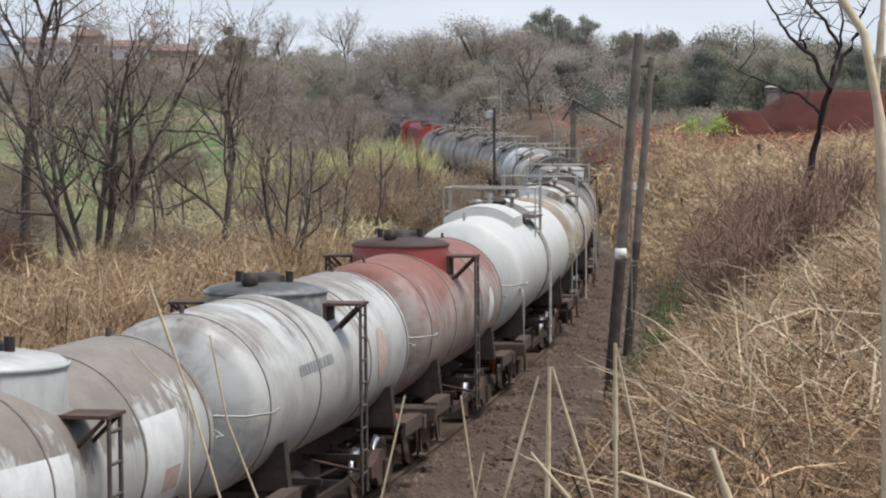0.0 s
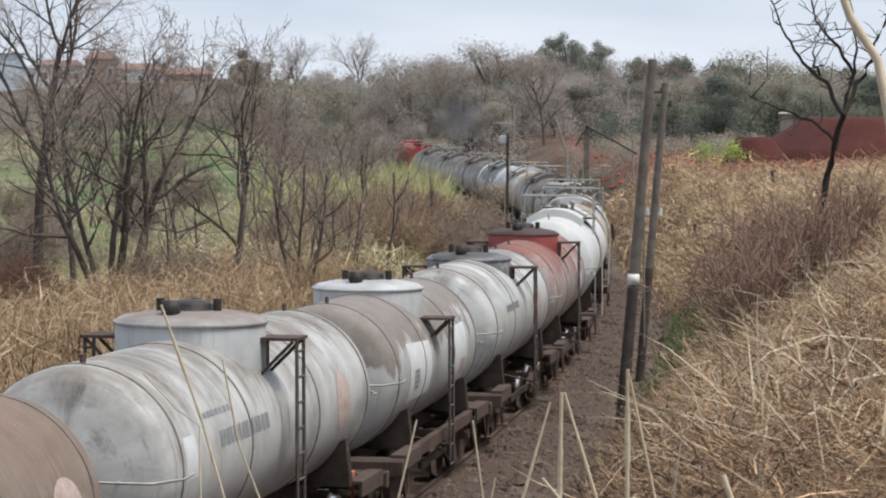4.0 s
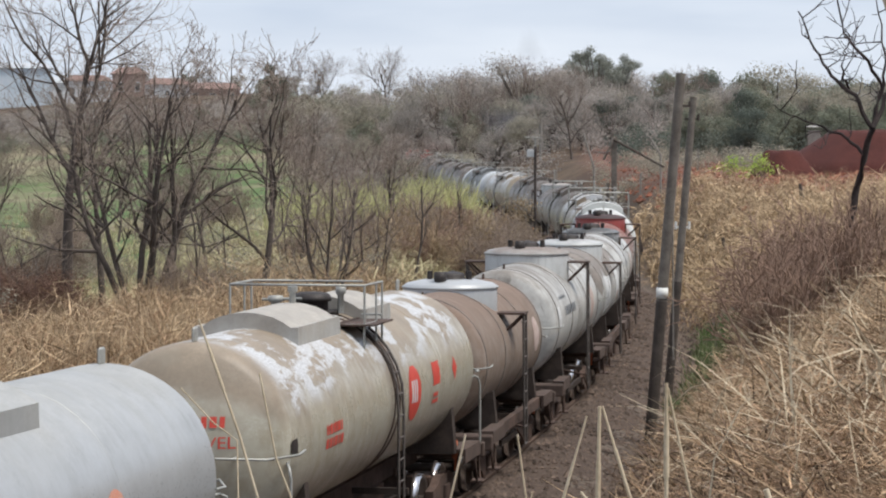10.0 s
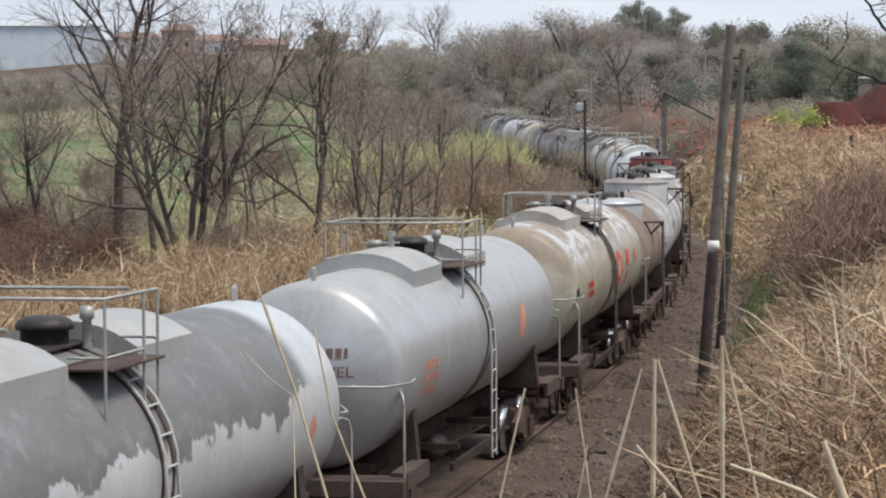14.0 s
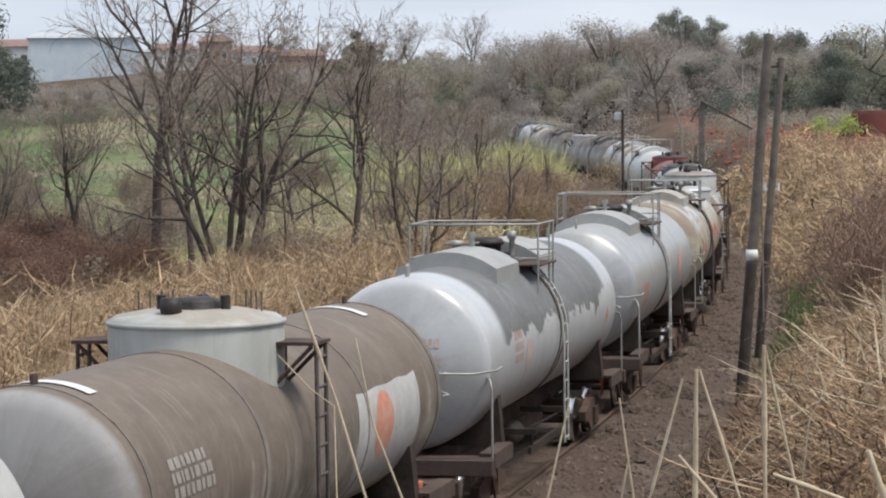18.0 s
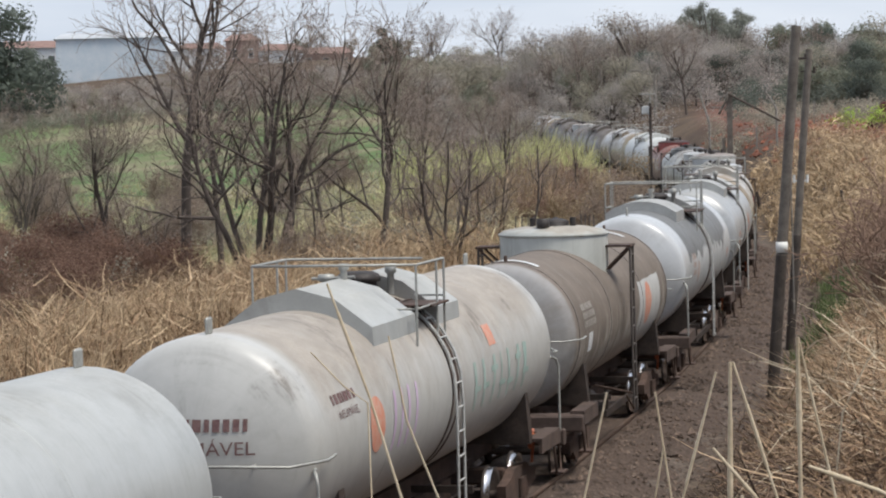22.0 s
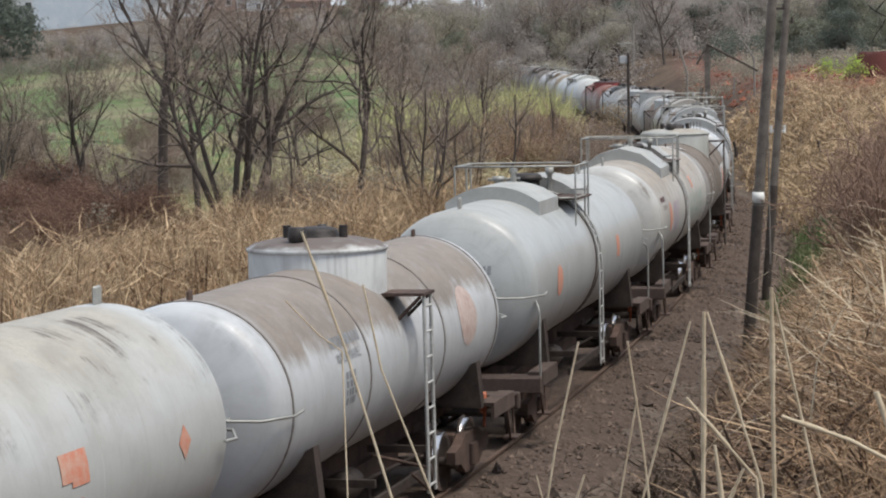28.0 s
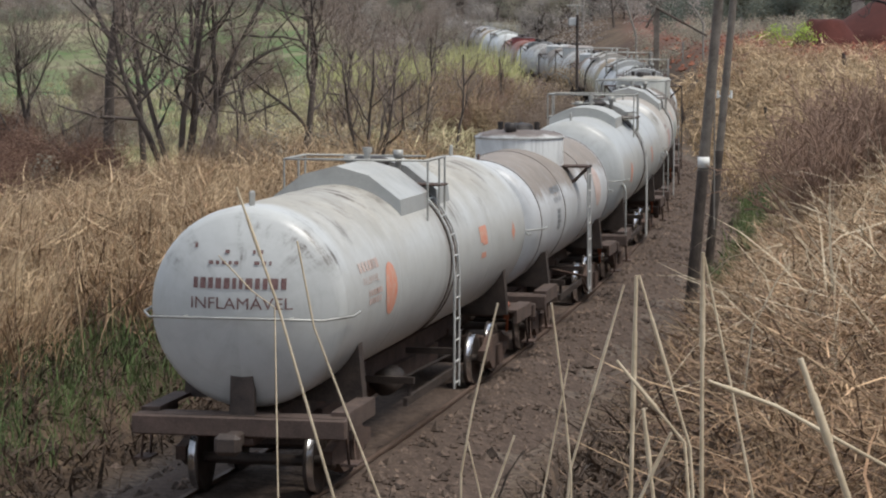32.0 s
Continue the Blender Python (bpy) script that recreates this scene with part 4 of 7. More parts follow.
WAGONS = [  # place along the train at 16 s, build, and what sets each one apart
    (-89.82, modern_car, dict(half=7.47, mid=0.22, paint=P_Z1, boxmat=P_Z3, marks=marks_z1, grabs=False, rail=4.12, rail0=1.0, rail1=0.3, peak=True, box0=2.3, box1=1.3, gap0=0.3, gap1=0.3, label="last tank wagon, warm white with dusty crown and faded orange marks", tank="warm white tank with brown dust on the crown")),
    (-74.9, domed_car, dict(half=6.35, R=1.24, zc=2.36, paint=P_Z2, dome=P_DOMEZ, dome_top=3.95, deck=3.2, ladder=M_LADDER, marks=marks_z2, label="white domed tank wagon with brown stained crown and rusty dome top", tank="white tank with a brown crown")),
    (-59.7, modern_car, dict(half=7.25, paint=P_Z3, marks=marks_z3, rail=4.3, label="clean pale grey tank wagon with pipe railing on the crown", tank="clean pale grey tank")),
    (-42.9, modern_car, dict(half=7.25, paint=P_Z4, boxmat=P_Z3, marks=marks_z4, rail=4.28, peak=True, box0=3.0, gap0=0.8, gap1=0.4, box1=1.7, label="beige dusted tank wagon with violet and green spray scrawl", tank="beige tank with dusty crown and spray scrawl")),
    (-27.5, domed_car, dict(half=6.68, R=1.28, zc=2.4, dome_y=-0.72, dome_r=1.02, paint=P_M1, dome=P_DOMEC, dome_top=4.06, deck=3.68, ladder=M_LADDERD, dome_rail=True, marks=marks_m1, label="taupe brown domed tank wagon with cream dome and white panel", tank="taupe brown tank with white panel")),
    (-11.6, modern_car, dict(half=7.25, paint=P_M2, boxmat=P_M3, marks=marks_m2, rail=4.4, label="white tank wagon with ragged dark grey coat on the crown", tank="white tank with a ragged dark grey coat")),
    (5.2, modern_car, dict(half=7.25, paint=P_M3, marks=marks_m3, rail=4.4, label="silver grey tank wagon with tall pipe railing", tank="silver grey tank")),
    (21.8, modern_car, dict(half=7.25, paint=P_C5, boxmat=P_C5B, marks=marks_c5, rail=4.28, wb=0.74, box0=3.9, gap0=1.3, wide=1.02, rail0=0.95, ladder=M_LADDERD, label="tan tank wagon with peeling pale paint and red round mark", tank="tan tank with peeling pale paint")),
    (34.5, domed_car, dict(half=4.75, R=1.22, zc=2.34, dome_y=-0.6, paint=P_C4, dome=P_DOMES, dome_top=3.75, deck=3.1, marks=marks_c4, label="short dark brown domed tank wagon with silver dome", tank="dark brown tank")),
    (46.4, domed_car, dict(half=5.85, R=1.25, zc=2.38, dome_y=-0.3, paint=P_C3, dome=P_DOMEW, dome_r=1.0, dome_top=3.95, deck=3.6, marks=marks_c3, label="weathered white domed tank wagon with dark platforms", tank="weathered white tank")),
    (58.2, domed_car, dict(half=4.95, R=1.22, zc=2.34, dome_y=-0.45, paint=P_A3, dome=P_DOMEW, dome_r=0.95, dome_top=3.76, deck=3.1, marks=marks_a3, label="half white half grey-brown domed tank wagon", tank="patchy white and grey-brown tank")),
    (70.1, domed_car, dict(half=5.75, R=1.24, zc=2.36, paint=P_A2, dome=P_DOMEK, dome_top=3.72, deck=3.4, marks=marks_a2, label="streaked white domed tank wagon with dark dome", tank="streaked white tank")),
    (82.3, domed_car, dict(half=5.65, R=1.24, zc=2.36, dome_y=-0.7, paint=P_A1, dome=P_DOMER, dome_top=3.86, deck=3.5, marks=marks_a1, label="rusty red and grey domed tank wagon with red dome", tank="rusty red and grey tank")),
    (96.9, modern_car, dict(half=7.25, paint=P_A0, rail=4.4, label="bright white tank wagon with grey crown railing", tank="bright white tank")),
    (112.8, modern_car, dict(half=7.25, paint=P_C5, rail=4.3, label="off-white tank wagon with dusty tan crown", tank="off-white tank with a tan crown")),
    (129.0, modern_car, dict(half=7.25, paint=P_FAR, rail=4.3, label="white stained tank wagon far along the train", tank="stained white tank")),
    (143.2, domed_car, dict(half=5.75, paint=P_FAR, dome=P_DOMEW, label="white stained domed tank wagon far along the train", tank="stained white tank")),
    (157.4, modern_car, dict(half=7.25, paint=P_FAR, rail=4.4, label="pale grey tank wagon far along the train", tank="pale grey tank")),
    (173.6, modern_car, dict(half=7.25, paint=P_C5, rail=4.3, label="beige tank wagon far along the train", tank="beige tank")),
    (189.8, modern_car, dict(half=7.25, paint=P_M2, rail=4.4, label="white and dark grey tank wagon far along the train", tank="white tank with a dark coat")),
    (206.0, modern_car, dict(half=7.25, paint=P_FAR, rail=4.3, label="stained white tank wagon far along the train", tank="stained white tank")),
    (222.2, modern_car, dict(half=7.25, paint=P_FAR, rail=4.4, label="white tank wagon far along the train", tank="white tank")),
    (238.4, modern_car, dict(half=7.25, paint=P_FAR, rail=4.3, label="white tank wagon behind the locomotives", tank="stained white tank")),
]
TRAIN = []
for place, build, c in WAGONS:
    spin = []
    TRAIN.append((place, build(c, spin), 5.3 if build is modern_car else c["half"] - 1.95, spin))

# writing on the rear heads: the word, and bars for the running number over it
HB = 7.25 - 0.62 - 0.08


def on_head(x, z, more=0.0):
    """Distance of a rear head from its wagon's middle at that place."""
    return HB + more + dish_at(1.325, 0.62, min(1.32, math.hypot(x, z - 2.5))) + 0.012


def head_writing(car, ink, label, seed, small, more=0.0):
    curve = bpy.data.curves.new("lettering", "FONT")
    curve.body, curve.size, curve.align_x = "INFLAMÁVEL", 0.215, "CENTER"
    tmp = bpy.data.objects.new("lettering", curve)
    me = bpy.data.meshes.new_from_object(tmp)
    bpy.data.objects.remove(tmp)
    bm = bmesh.new()
    bm.from_mesh(me)
    bmesh.ops.triangulate(bm, faces=bm.faces[:])
    bmesh.ops.subdivide_edges(bm, edges=bm.edges[:], cuts=2)
    for v in bm.verts:
        x, z = v.co.x * 1.12 + 0.02, v.co.y + 2.53
        v.co = Vector((x, -on_head(x, z, more), z))
    bm.to_mesh(me)
    bm.free()
    me.materials.clear()
    me.materials.append(ink)
    part("lettering", me, ink, car, label)
    s = Shape()
    rnd = random.Random(seed)
    lines = [(2.79, -0.62, 0.62, 0.14)]
    if small:
        lines += [(3.10, -0.42, 0.02, 0.045), (3.10, 0.2, 0.42, 0.045), (3.24, -0.2, -0.1, 0.045), (3.24, 0.17, 0.36, 0.045), (3.30, -0.64, -0.60, 0.06)]
    for z, x0, x1, h in lines:
        x = x0
        while x < x1 - 0.03:
            w = min(rnd.uniform(0.05, 0.1) * (0.7 if h < 0.1 else 1), x1 - x)
            p = [(x, z), (x + w, z), (x + w, z + h), (x, z + h)]
            s.add([(a, -on_head(a, b, more), b) for a, b in p], [(0, 1, 2, 3)])
            x += w + 0.035
    tagged(part("number_bars", s, ink, car), kind="stuff")


head_writing(TRAIN[0][1], M_INK, "maroon word INFLAMÁVEL", 3, True, 0.22)
head_writing(TRAIN[6][1], M_INK, "maroon word INFLAMÁVEL", 5, False)
head_writing(TRAIN[7][1], M_RED, "red word INFLAMÁVEL", 6, False)
head_writing(TRAIN[2][1], M_GREY, "dark grey word INFLAMÁVEL", 7, False)
head_writing(TRAIN[3][1], M_INK, "maroon word INFLAMÁVEL", 8, False)
head_writing(TRAIN[5][1], M_FADED, "faded red word INFLAMÁVEL", 9, False)


# ---- locomotives at the head of the train ----
def locomotive(label, paint, s16):
    loco = thing("locomotive", label, "locomotive", "locomotives of the train")
    part("frame_deck", Shape().box((0, 0, 1.25), (2.9, 17.0, 0.32), 0.03), M_DARK, loco)
    part("long_hood", Shape().prism([(-0.9, 1.4), (0.9, 1.4), (0.9, 3.7), (0.6, 4.0), (-0.6, 4.0), (-0.9, 3.7)], -8.0, 4.2), paint, loco)
    part("cab", Shape().prism([(-1.4, 1.4), (1.4, 1.4), (1.4, 3.7), (0.9, 4.2), (-0.9, 4.2), (-1.4, 3.7)], 4.3, 6.6), paint, loco)
    part("short_hood", Shape().box((0, 7.4, 2.2), (1.9, 1.5, 1.7), 0.08), paint, loco)
    part("exhaust_stack", Shape().box((0, -0.5, 4.1), (0.5, 0.9, 0.35), 0.03), M_DARK, loco)
    part("radiator", Shape().box((0, -6.2, 4.08), (1.5, 2.6, 0.16), 0.03), M_DARK, loco)
    part("fuel_tank", Shape().box((0, 0, 0.72), (2.4, 4.5, 0.75), 0.12), M_DARK, loco)
    for sd in (-1, 1):
        part("side_rail", Shape().tube([(sd * 1.4, -8.2, 2.4), (sd * 1.4, 4.2, 2.4)], 0.02, 5), M_RAILING, loco)
        part("window", Shape().box((sd * 1.41, 5.5, 3.2), (0.03, 1.2, 0.7)), M_DARK, loco)
    spin = []
    for e in (-1, 1):
        bogie(loco, e * 5.8, spin)
    TRAIN.append((s16, loco, 5.8, []))


locomotive("red diesel locomotive hauling the tank wagons", P_LOCO, 256.8)
locomotive("dark leading diesel locomotive", M_DARK, 275.4)


# ---- ground ----
def fbm(x, y, k=3):
    return noise.fractal(Vector((x, y, 3.7)), 1.0, 2.0, k)


def ground_z(x, y):
    lat = x - track_x(y)
    zt = track_z(y)
    far = smooth(y, 150, 340)
    flat = np.interp(lat, [-400, -120, -60, -30, -16, -11, -7.5, -5.0, -3.4, -2.6, -2.0, 2.0, 2.6, 3.4, 4.4, 7.0, 9.5, 12.5, 18, 60],
                     [-1.5, -1.5, -1.1, -0.2, 0.8, 1.25, 1.3, 0.55, -0.35, -0.42, -0.22, -0.22, -0.42, -0.40, 0.25, 2.55, 3.9, 4.35, 4.4, 4.5])
    flat = float(flat) * (1 - smooth(y, 300, 360)) + 2.2 * smooth(y, 300, 360)
    z = zt * (1 - smooth(abs(lat), 20, 90)) + flat + (0.0 if abs(lat) < 3.2 else 0.16 * fbm(x * 0.25, y * 0.25) * smooth(abs(lat), 3.2, 6))
    d = math.hypot(x, y)
    az = math.degrees(math.atan2(x, y)) if y > 0 else (-90 if x < 0 else 90)
    if lat < -20:
        z += smooth(d, 330, 620) * 12.5 + smooth(d, 700, 2200) * 12
    else:
        z += smooth(d, 250, 560) * (7.0 + 2.0 * smooth(az, -1, 6)) * smooth(lat, -20, 40) + smooth(d, 330, 620) * 12.5 * (1 - smooth(lat, -20, 40)) + smooth(d, 700, 2200) * 12
    return z


def even(a, b, n):
    return [a + (b - a) * k / n for k in range(n + 1)]


ys = even(-400, -40, 8)[:-1] + even(-40, 140, 120)[:-1] + even(140, 320, 60)[:-1] + even(320, 800, 30)[:-1] + [800, 950, 1200, 1600, 2200, 3000, 4200]
lats = [-4000, -2500, -1500, -900, -600, -450, -360, -300] + even(-250, -60, 14) + even(-55, -20, 8) + even(-18, -4, 18) + [-3.4, -3.0, -2.6, -2.3, -2.0, -1.2, 0, 1.2, 2.0, 2.3, 2.6, 3.0, 3.4] + even(4, 16, 20) + even(18, 60, 10) + [75, 95, 120, 150, 190, 240, 300, 400, 600, 900, 1500, 2500, 4000]
verts = [(track_x(y) + q, y, ground_z(track_x(y) + q, y)) for y in ys for q in lats]
nl = len(lats)
faces = [(i * nl + j, i * nl + j + 1, (i + 1) * nl + j + 1, (i + 1) * nl + j) for i in range(len(ys) - 1) for j in range(nl - 1)]


def ground_material():
    m = mat("ground_cover", (0.046, 0.028, 0.019), (0.14, 0.097, 0.06), 0.25, 0.97, 0.0, 0.8, 5.0, c3=(0.083, 0.055, 0.035))
    n, l = m.node_tree.nodes, m.node_tree.links
    b = n["Principled BSDF"]
    dry = b.inputs["Base Color"].links[0].from_socket
    at = n.new("ShaderNodeAttribute")
    at.attribute_name = "cover"
    sep = n.new("ShaderNodeSeparateColor")
    l.new(at.outputs["Color"], sep.inputs[0])
    ns = n.new("ShaderNodeTexNoise")
    ns.inputs["Scale"].default_value, ns.inputs["Detail"].default_value = 0.035, 6
    n2 = n.new("ShaderNodeTexNoise")
    n2.inputs["Scale"].default_value, n2.inputs["Detail"].default_value = 8.0, 6
    co = n.new("ShaderNodeTexCoord")
    l.new(co.outputs["Object"], ns.inputs["Vector"])
    l.new(co.outputs["Object"], n2.inputs["Vector"])
    last = dry

    def lay(last, key, c1, c2, src, a=0.38, z=0.62):
        ramp = n.new("ShaderNodeValToRGB")
        ramp.color_ramp.elements[0].position, ramp.color_ramp.elements[0].color = a, rgba(c1)
        ramp.color_ramp.elements[1].position, ramp.color_ramp.elements[1].color = z, rgba(c2)
        l.new(src, ramp.inputs[0])
        mix = n.new("ShaderNodeMixRGB")
        l.new(sep.outputs[key], mix.inputs[0])
        l.new(last, mix.inputs[1])
        l.new(ramp.outputs[0], mix.inputs[2])
        return mix.outputs[0]

    last = lay(last, 1, (0.085, 0.135, 0.042), (0.215, 0.185, 0.112), ns.outputs[0], 0.46, 0.62)
    last = lay(last, 0, (0.10, 0.043, 0.03), (0.20, 0.095, 0.064), n2.outputs[0])
    last = lay(last, 2, (0.05, 0.038, 0.03), (0.16, 0.125, 0.10), n2.outputs[0])
    l.new(last, b.inputs["Base Color"])
    return m


gm = bpy.data.meshes.new("ground")
gm.from_pydata(verts, [], faces)
gm.polygons.foreach_set("use_smooth", [True] * len(faces))
col = gm.color_attributes.new("cover", "FLOAT_COLOR", "POINT")
vals = []
for x, y, z in verts:
    lat = x - track_x(y)
    stone = 1 - smooth(abs(lat), 2.3, 3.6)
    red = smooth(lat, 7.0, 10.5) * smooth(math.degrees(math.atan2(x, max(y, 1.0))), 4.5, 5.3) * smooth(y, 112, 138) * (1 - smooth(y, 260, 330)) * 0.95
    green = smooth(-lat, 8, 17) * smooth(y, 78, 100) * (1 - smooth(math.hypot(x, y), 380, 450))
    vals += [red, green, stone, 1.0]
col.data.foreach_set("color", vals)
gm.materials.append(ground_material())
tagged(new("ground", gm), "dry grassland, green field and red soil plateau", "ground", kind="structure")

# ---- track: ballast bed, sleepers, rails ----
bed = Shape()
ring = [(-2.5, -0.40), (-1.95, -0.19), (-1.42, -0.07), (1.42, -0.07), (1.95, -0.19), (2.5, -0.40)]
pts, cells = [], []
ss = even(-200, 400, 600)
rnd = random.Random(5)
for s in ss:
    for q, z in ring:
        p = track(s, q + rnd.uniform(-0.12, 0.12) * (abs(q) > 2), z + rnd.uniform(-0.02, 0.02))
        pts.append(p)
for i in range(len(ss) - 1):
    for j in range(5):
        cells.append((i * 6 + j, i * 6 + j + 1, (i + 1) * 6 + j + 1, (i + 1) * 6 + j))
bed.add(pts, cells, False)
road = tagged(new("railway_bed", bed.mesh("railway_bed", M_BALLAST)), "grey-brown stone ballast bed under the rails", "ballast", kind="structure")
for sd in (-1, 1):
    r = Shape()
    sec = [(-0.07, -0.15), (0.07, -0.15), (0.065, -0.135), (0.012, -0.12), (0.012, -0.04), (0.036, -0.03), (0.036, 0), (-0.036, 0), (-0.036, -0.03), (-0.012, -0.04), (-0.012, -0.12), (-0.065, -0.135)]
    pts, cells = [], []
    for s in ss:
        pts += [track(s, sd * 0.836 + x, z) for x, z in sec]
    n = len(sec)
    for i in range(len(ss) - 1):
        cells += [(i * n + j, i * n + (j + 1) % n, (i + 1) * n + (j + 1) % n, (i + 1) * n + j) for j in range(n)]
    r.add(pts, cells)
    me = r.mesh("rail", [M_RAIL, M_TREAD])
    for q in me.polygons:
        if q.normal.z > 0.95 and abs(q.index % n - 6) < 1:
            q.material_index = 1
    part("rail", me, None, road, "worn steel rail")
far = Shape()
sleeper_me = Shape().box((0, 0, 0), (2.7, 0.23, 0.14), 0.015).mesh("sleeper", M_SLEEPER)
s = -150.0
while s < 330:
    p = track(s, 0, -0.165)
    h = float(np.interp(s, S, TURN))
    m = pose(p.x, p.y, p.z, 0, 0, -math.degrees(h) + rnd.uniform(-1, 1))
    if -48 < s < 60:
        part("sleeper", sleeper_me, None, road, "", m)
    else:
        far.box((p.x, p.y, p.z), (2.7, 0.23, 0.14), 0, m.to_3x3())
    s += 0.62
tagged(part("far_sleepers", far, M_SLEEPER, road), kind="stuff")


def place(az, d, z=None, up=0.0):
    """A point at a bearing and distance from the bank's standpoint."""
    x, y = d * math.sin(radians(az)), d * math.cos(radians(az))
    return Vector((x, y, (ground_z(x, y) if z is None else z) + up))


def high(el, d):
    return EYE[2] + d * math.tan(radians(el))


# ---- posts along the line ----
M_TAR = mat("tarred_timber", (0.04, 0.032, 0.027), (0.10, 0.082, 0.07), 3, 0.9, 0.0, 0.5)


def line_pole(az0, az1, d, ztop, r, label, fittings):
    b = place(az0, d, 0)
    b.z = ground_z(b.x, b.y) - 0.3
    t = place(az1, d, ztop)
    pole = thing("line_pole", label, "pole", "poles beside the track")
    part("shaft", Shape().tube([b + (t - b) * k / 6 for k in range(7)], r, 10, r * 0.78), M_POLE, pole)
    part("tarred_foot", Shape().tube([b + (t - b) * (0.405 * k / 4) for k in range(5)], r * 1.03, 10, r * 0.95), M_TAR, pole, "dark tarred lower length")
    for name, f, shape, m in fittings:
        p = b + (t - b) * f
        part(name, shape, m, pole, "", Matrix.Translation(p))
    return pole


line_pole(6.17, 6.82, 62, high(1.62, 62), 0.138, "leaning weathered timber pole with a white painted band", [
    ("white_band", 0.427, Shape().lathe([(0.0, -0.13), (0.137, -0.13), (0.137, 0.12), (0.0, 0.12)], 14, "z", (-0.005, 0, 0)), M_PAINT),
    ("bracket", 0.915, Shape().box((0.18, 0, 0), (0.22, 0.10, 0.05)).tube([(0.26, 0, 0), (0.26, 0, 0.10)], 0.03, 6), M_DARK),
    ("cable_guard", 0.55, Shape().tube([(0.16, -0.05, -2.6), (0.13, -0.05, 1.2)], 0.02, 5), M_CONC)])
line_pole(6.56, 7.09, 74, high(1.12, 74), 0.122, "weathered timber pole behind with insulators", [
    ("insulator", 0.58, Shape().tube([(-0.2, 0, 0), (0.2, 0, 0)], 0.03, 6).tube([(-0.18, 0, -0.05), (-0.18, 0, 0.16)], 0.04, 6).tube([(0.18, 0, -0.05), (0.18, 0, 0.16)], 0.04, 6), M_PAINT),
    ("insulator", 0.93, Shape().tube([(-0.2, 0, 0), (0.2, 0, 0)], 0.03, 6).tube([(0.18, 0, -0.05), (0.18, 0, 0.12)], 0.04, 6), M_DARK)])


# ---- loose stones beside the rails and clods on the red soil ----
def rubble(name, spots, size, material, seed, label, category):
    """Small angular lumps, each of eight faces, at the given places."""
    rs = np.random.RandomState(seed)
    p = np.array(spots)
    k = len(p)
    six = np.array([(1, 0, 0), (-1, 0, 0), (0, 1, 0), (0, -1, 0), (0, 0, 1), (0, 0, -1)], float)
    sc = size * np.exp(rs.normal(0, 0.45, (k, 1, 1))) * rs.uniform(0.6, 1.3, (k, 1, 3)) * rs.uniform(0.75, 1.25, (k, 6, 1))
    turn = rs.uniform(0, 6.28, k)
    v = six[None] * sc
    c, s = np.cos(turn)[:, None], np.sin(turn)[:, None]
    v = np.stack([v[:, :, 0] * c - v[:, :, 1] * s, v[:, :, 0] * s + v[:, :, 1] * c + v[:, :, 2] * 0.3, v[:, :, 2] * 0.8], 2) + p[:, None]
    tri = np.array([(0, 2, 4), (2, 1, 4), (1, 3, 4), (3, 0, 4), (2, 0, 5), (1, 2, 5), (3, 1, 5), (0, 3, 5)])
    f = (tri[None] + 6 * np.arange(k)[:, None, None]).reshape(-1, 3)
    ob = new(name, Shape().add(v.reshape(-1, 3).tolist(), f.tolist()).mesh(name, material))
    return tagged(ob, label, category, kind="stuff")


rnd = random.Random(55)
spots = []
while len(spots) < 15000:
    s = -42 + 115 * rnd.random() ** 1.5
    q = rnd.choice((-1, 1, 1, 1)) * (1.0 + 2.6 * rnd.random() ** 1.2)
    z = float(np.interp(abs(q), [1.42, 1.95, 2.5], [-0.07, -0.19, -0.40]))
    p = track(s, q)
    if abs(q) < 2.45:
        p.z += z + 0.005
    else:
        p.z = ground_z(p.x, p.y) + 0.005
    spots.append(tuple(p))
rubble("ballast_stone", spots, 0.04, M_STONE, 5, "loose angular stones on the ballast shoulder", "stones")
spots = []
for k in range(5000):
    p = place(rnd.uniform(4.6, 12.5), 122 * (205 / 122) ** rnd.random())
    q = p.x - track_x(p.y)
    if q > 6.5:
        spots.append((p.x, p.y, p.z + 0.02))
M_CLOD = mat("red_clods", (0.10, 0.034, 0.022), (0.27, 0.11, 0.068), 2, 0.98, 0.0, 0.4, 20, vary=-0.4)
rubble("soil_clod", spots, 0.11, M_CLOD, 8, "red clods scattered over the plateau", "clods")


# ---- the rest along the line ----
M_WALL0 = mat("grey_enamel", (0.36, 0.37, 0.37), (0.48, 0.49, 0.49), 5, 0.6, 0.0, 0.1)
M_POLED = mat("dark_brace", (0.045, 0.035, 0.03), (0.11, 0.09, 0.075), 3, 0.9, 0.0, 0.4)
def stand(name, label, category, az, d, parts, group=""):
    """A thing on the ground at a bearing and distance; parts are given from its foot."""
    p = place(az, d)
    ob = thing(name, label, category, group, at=Matrix.Translation(p) @ pose(0, 0, 0, 0, 0, -az))
    for n, shape, m in parts:
        part(n, shape, m, ob)
    return ob


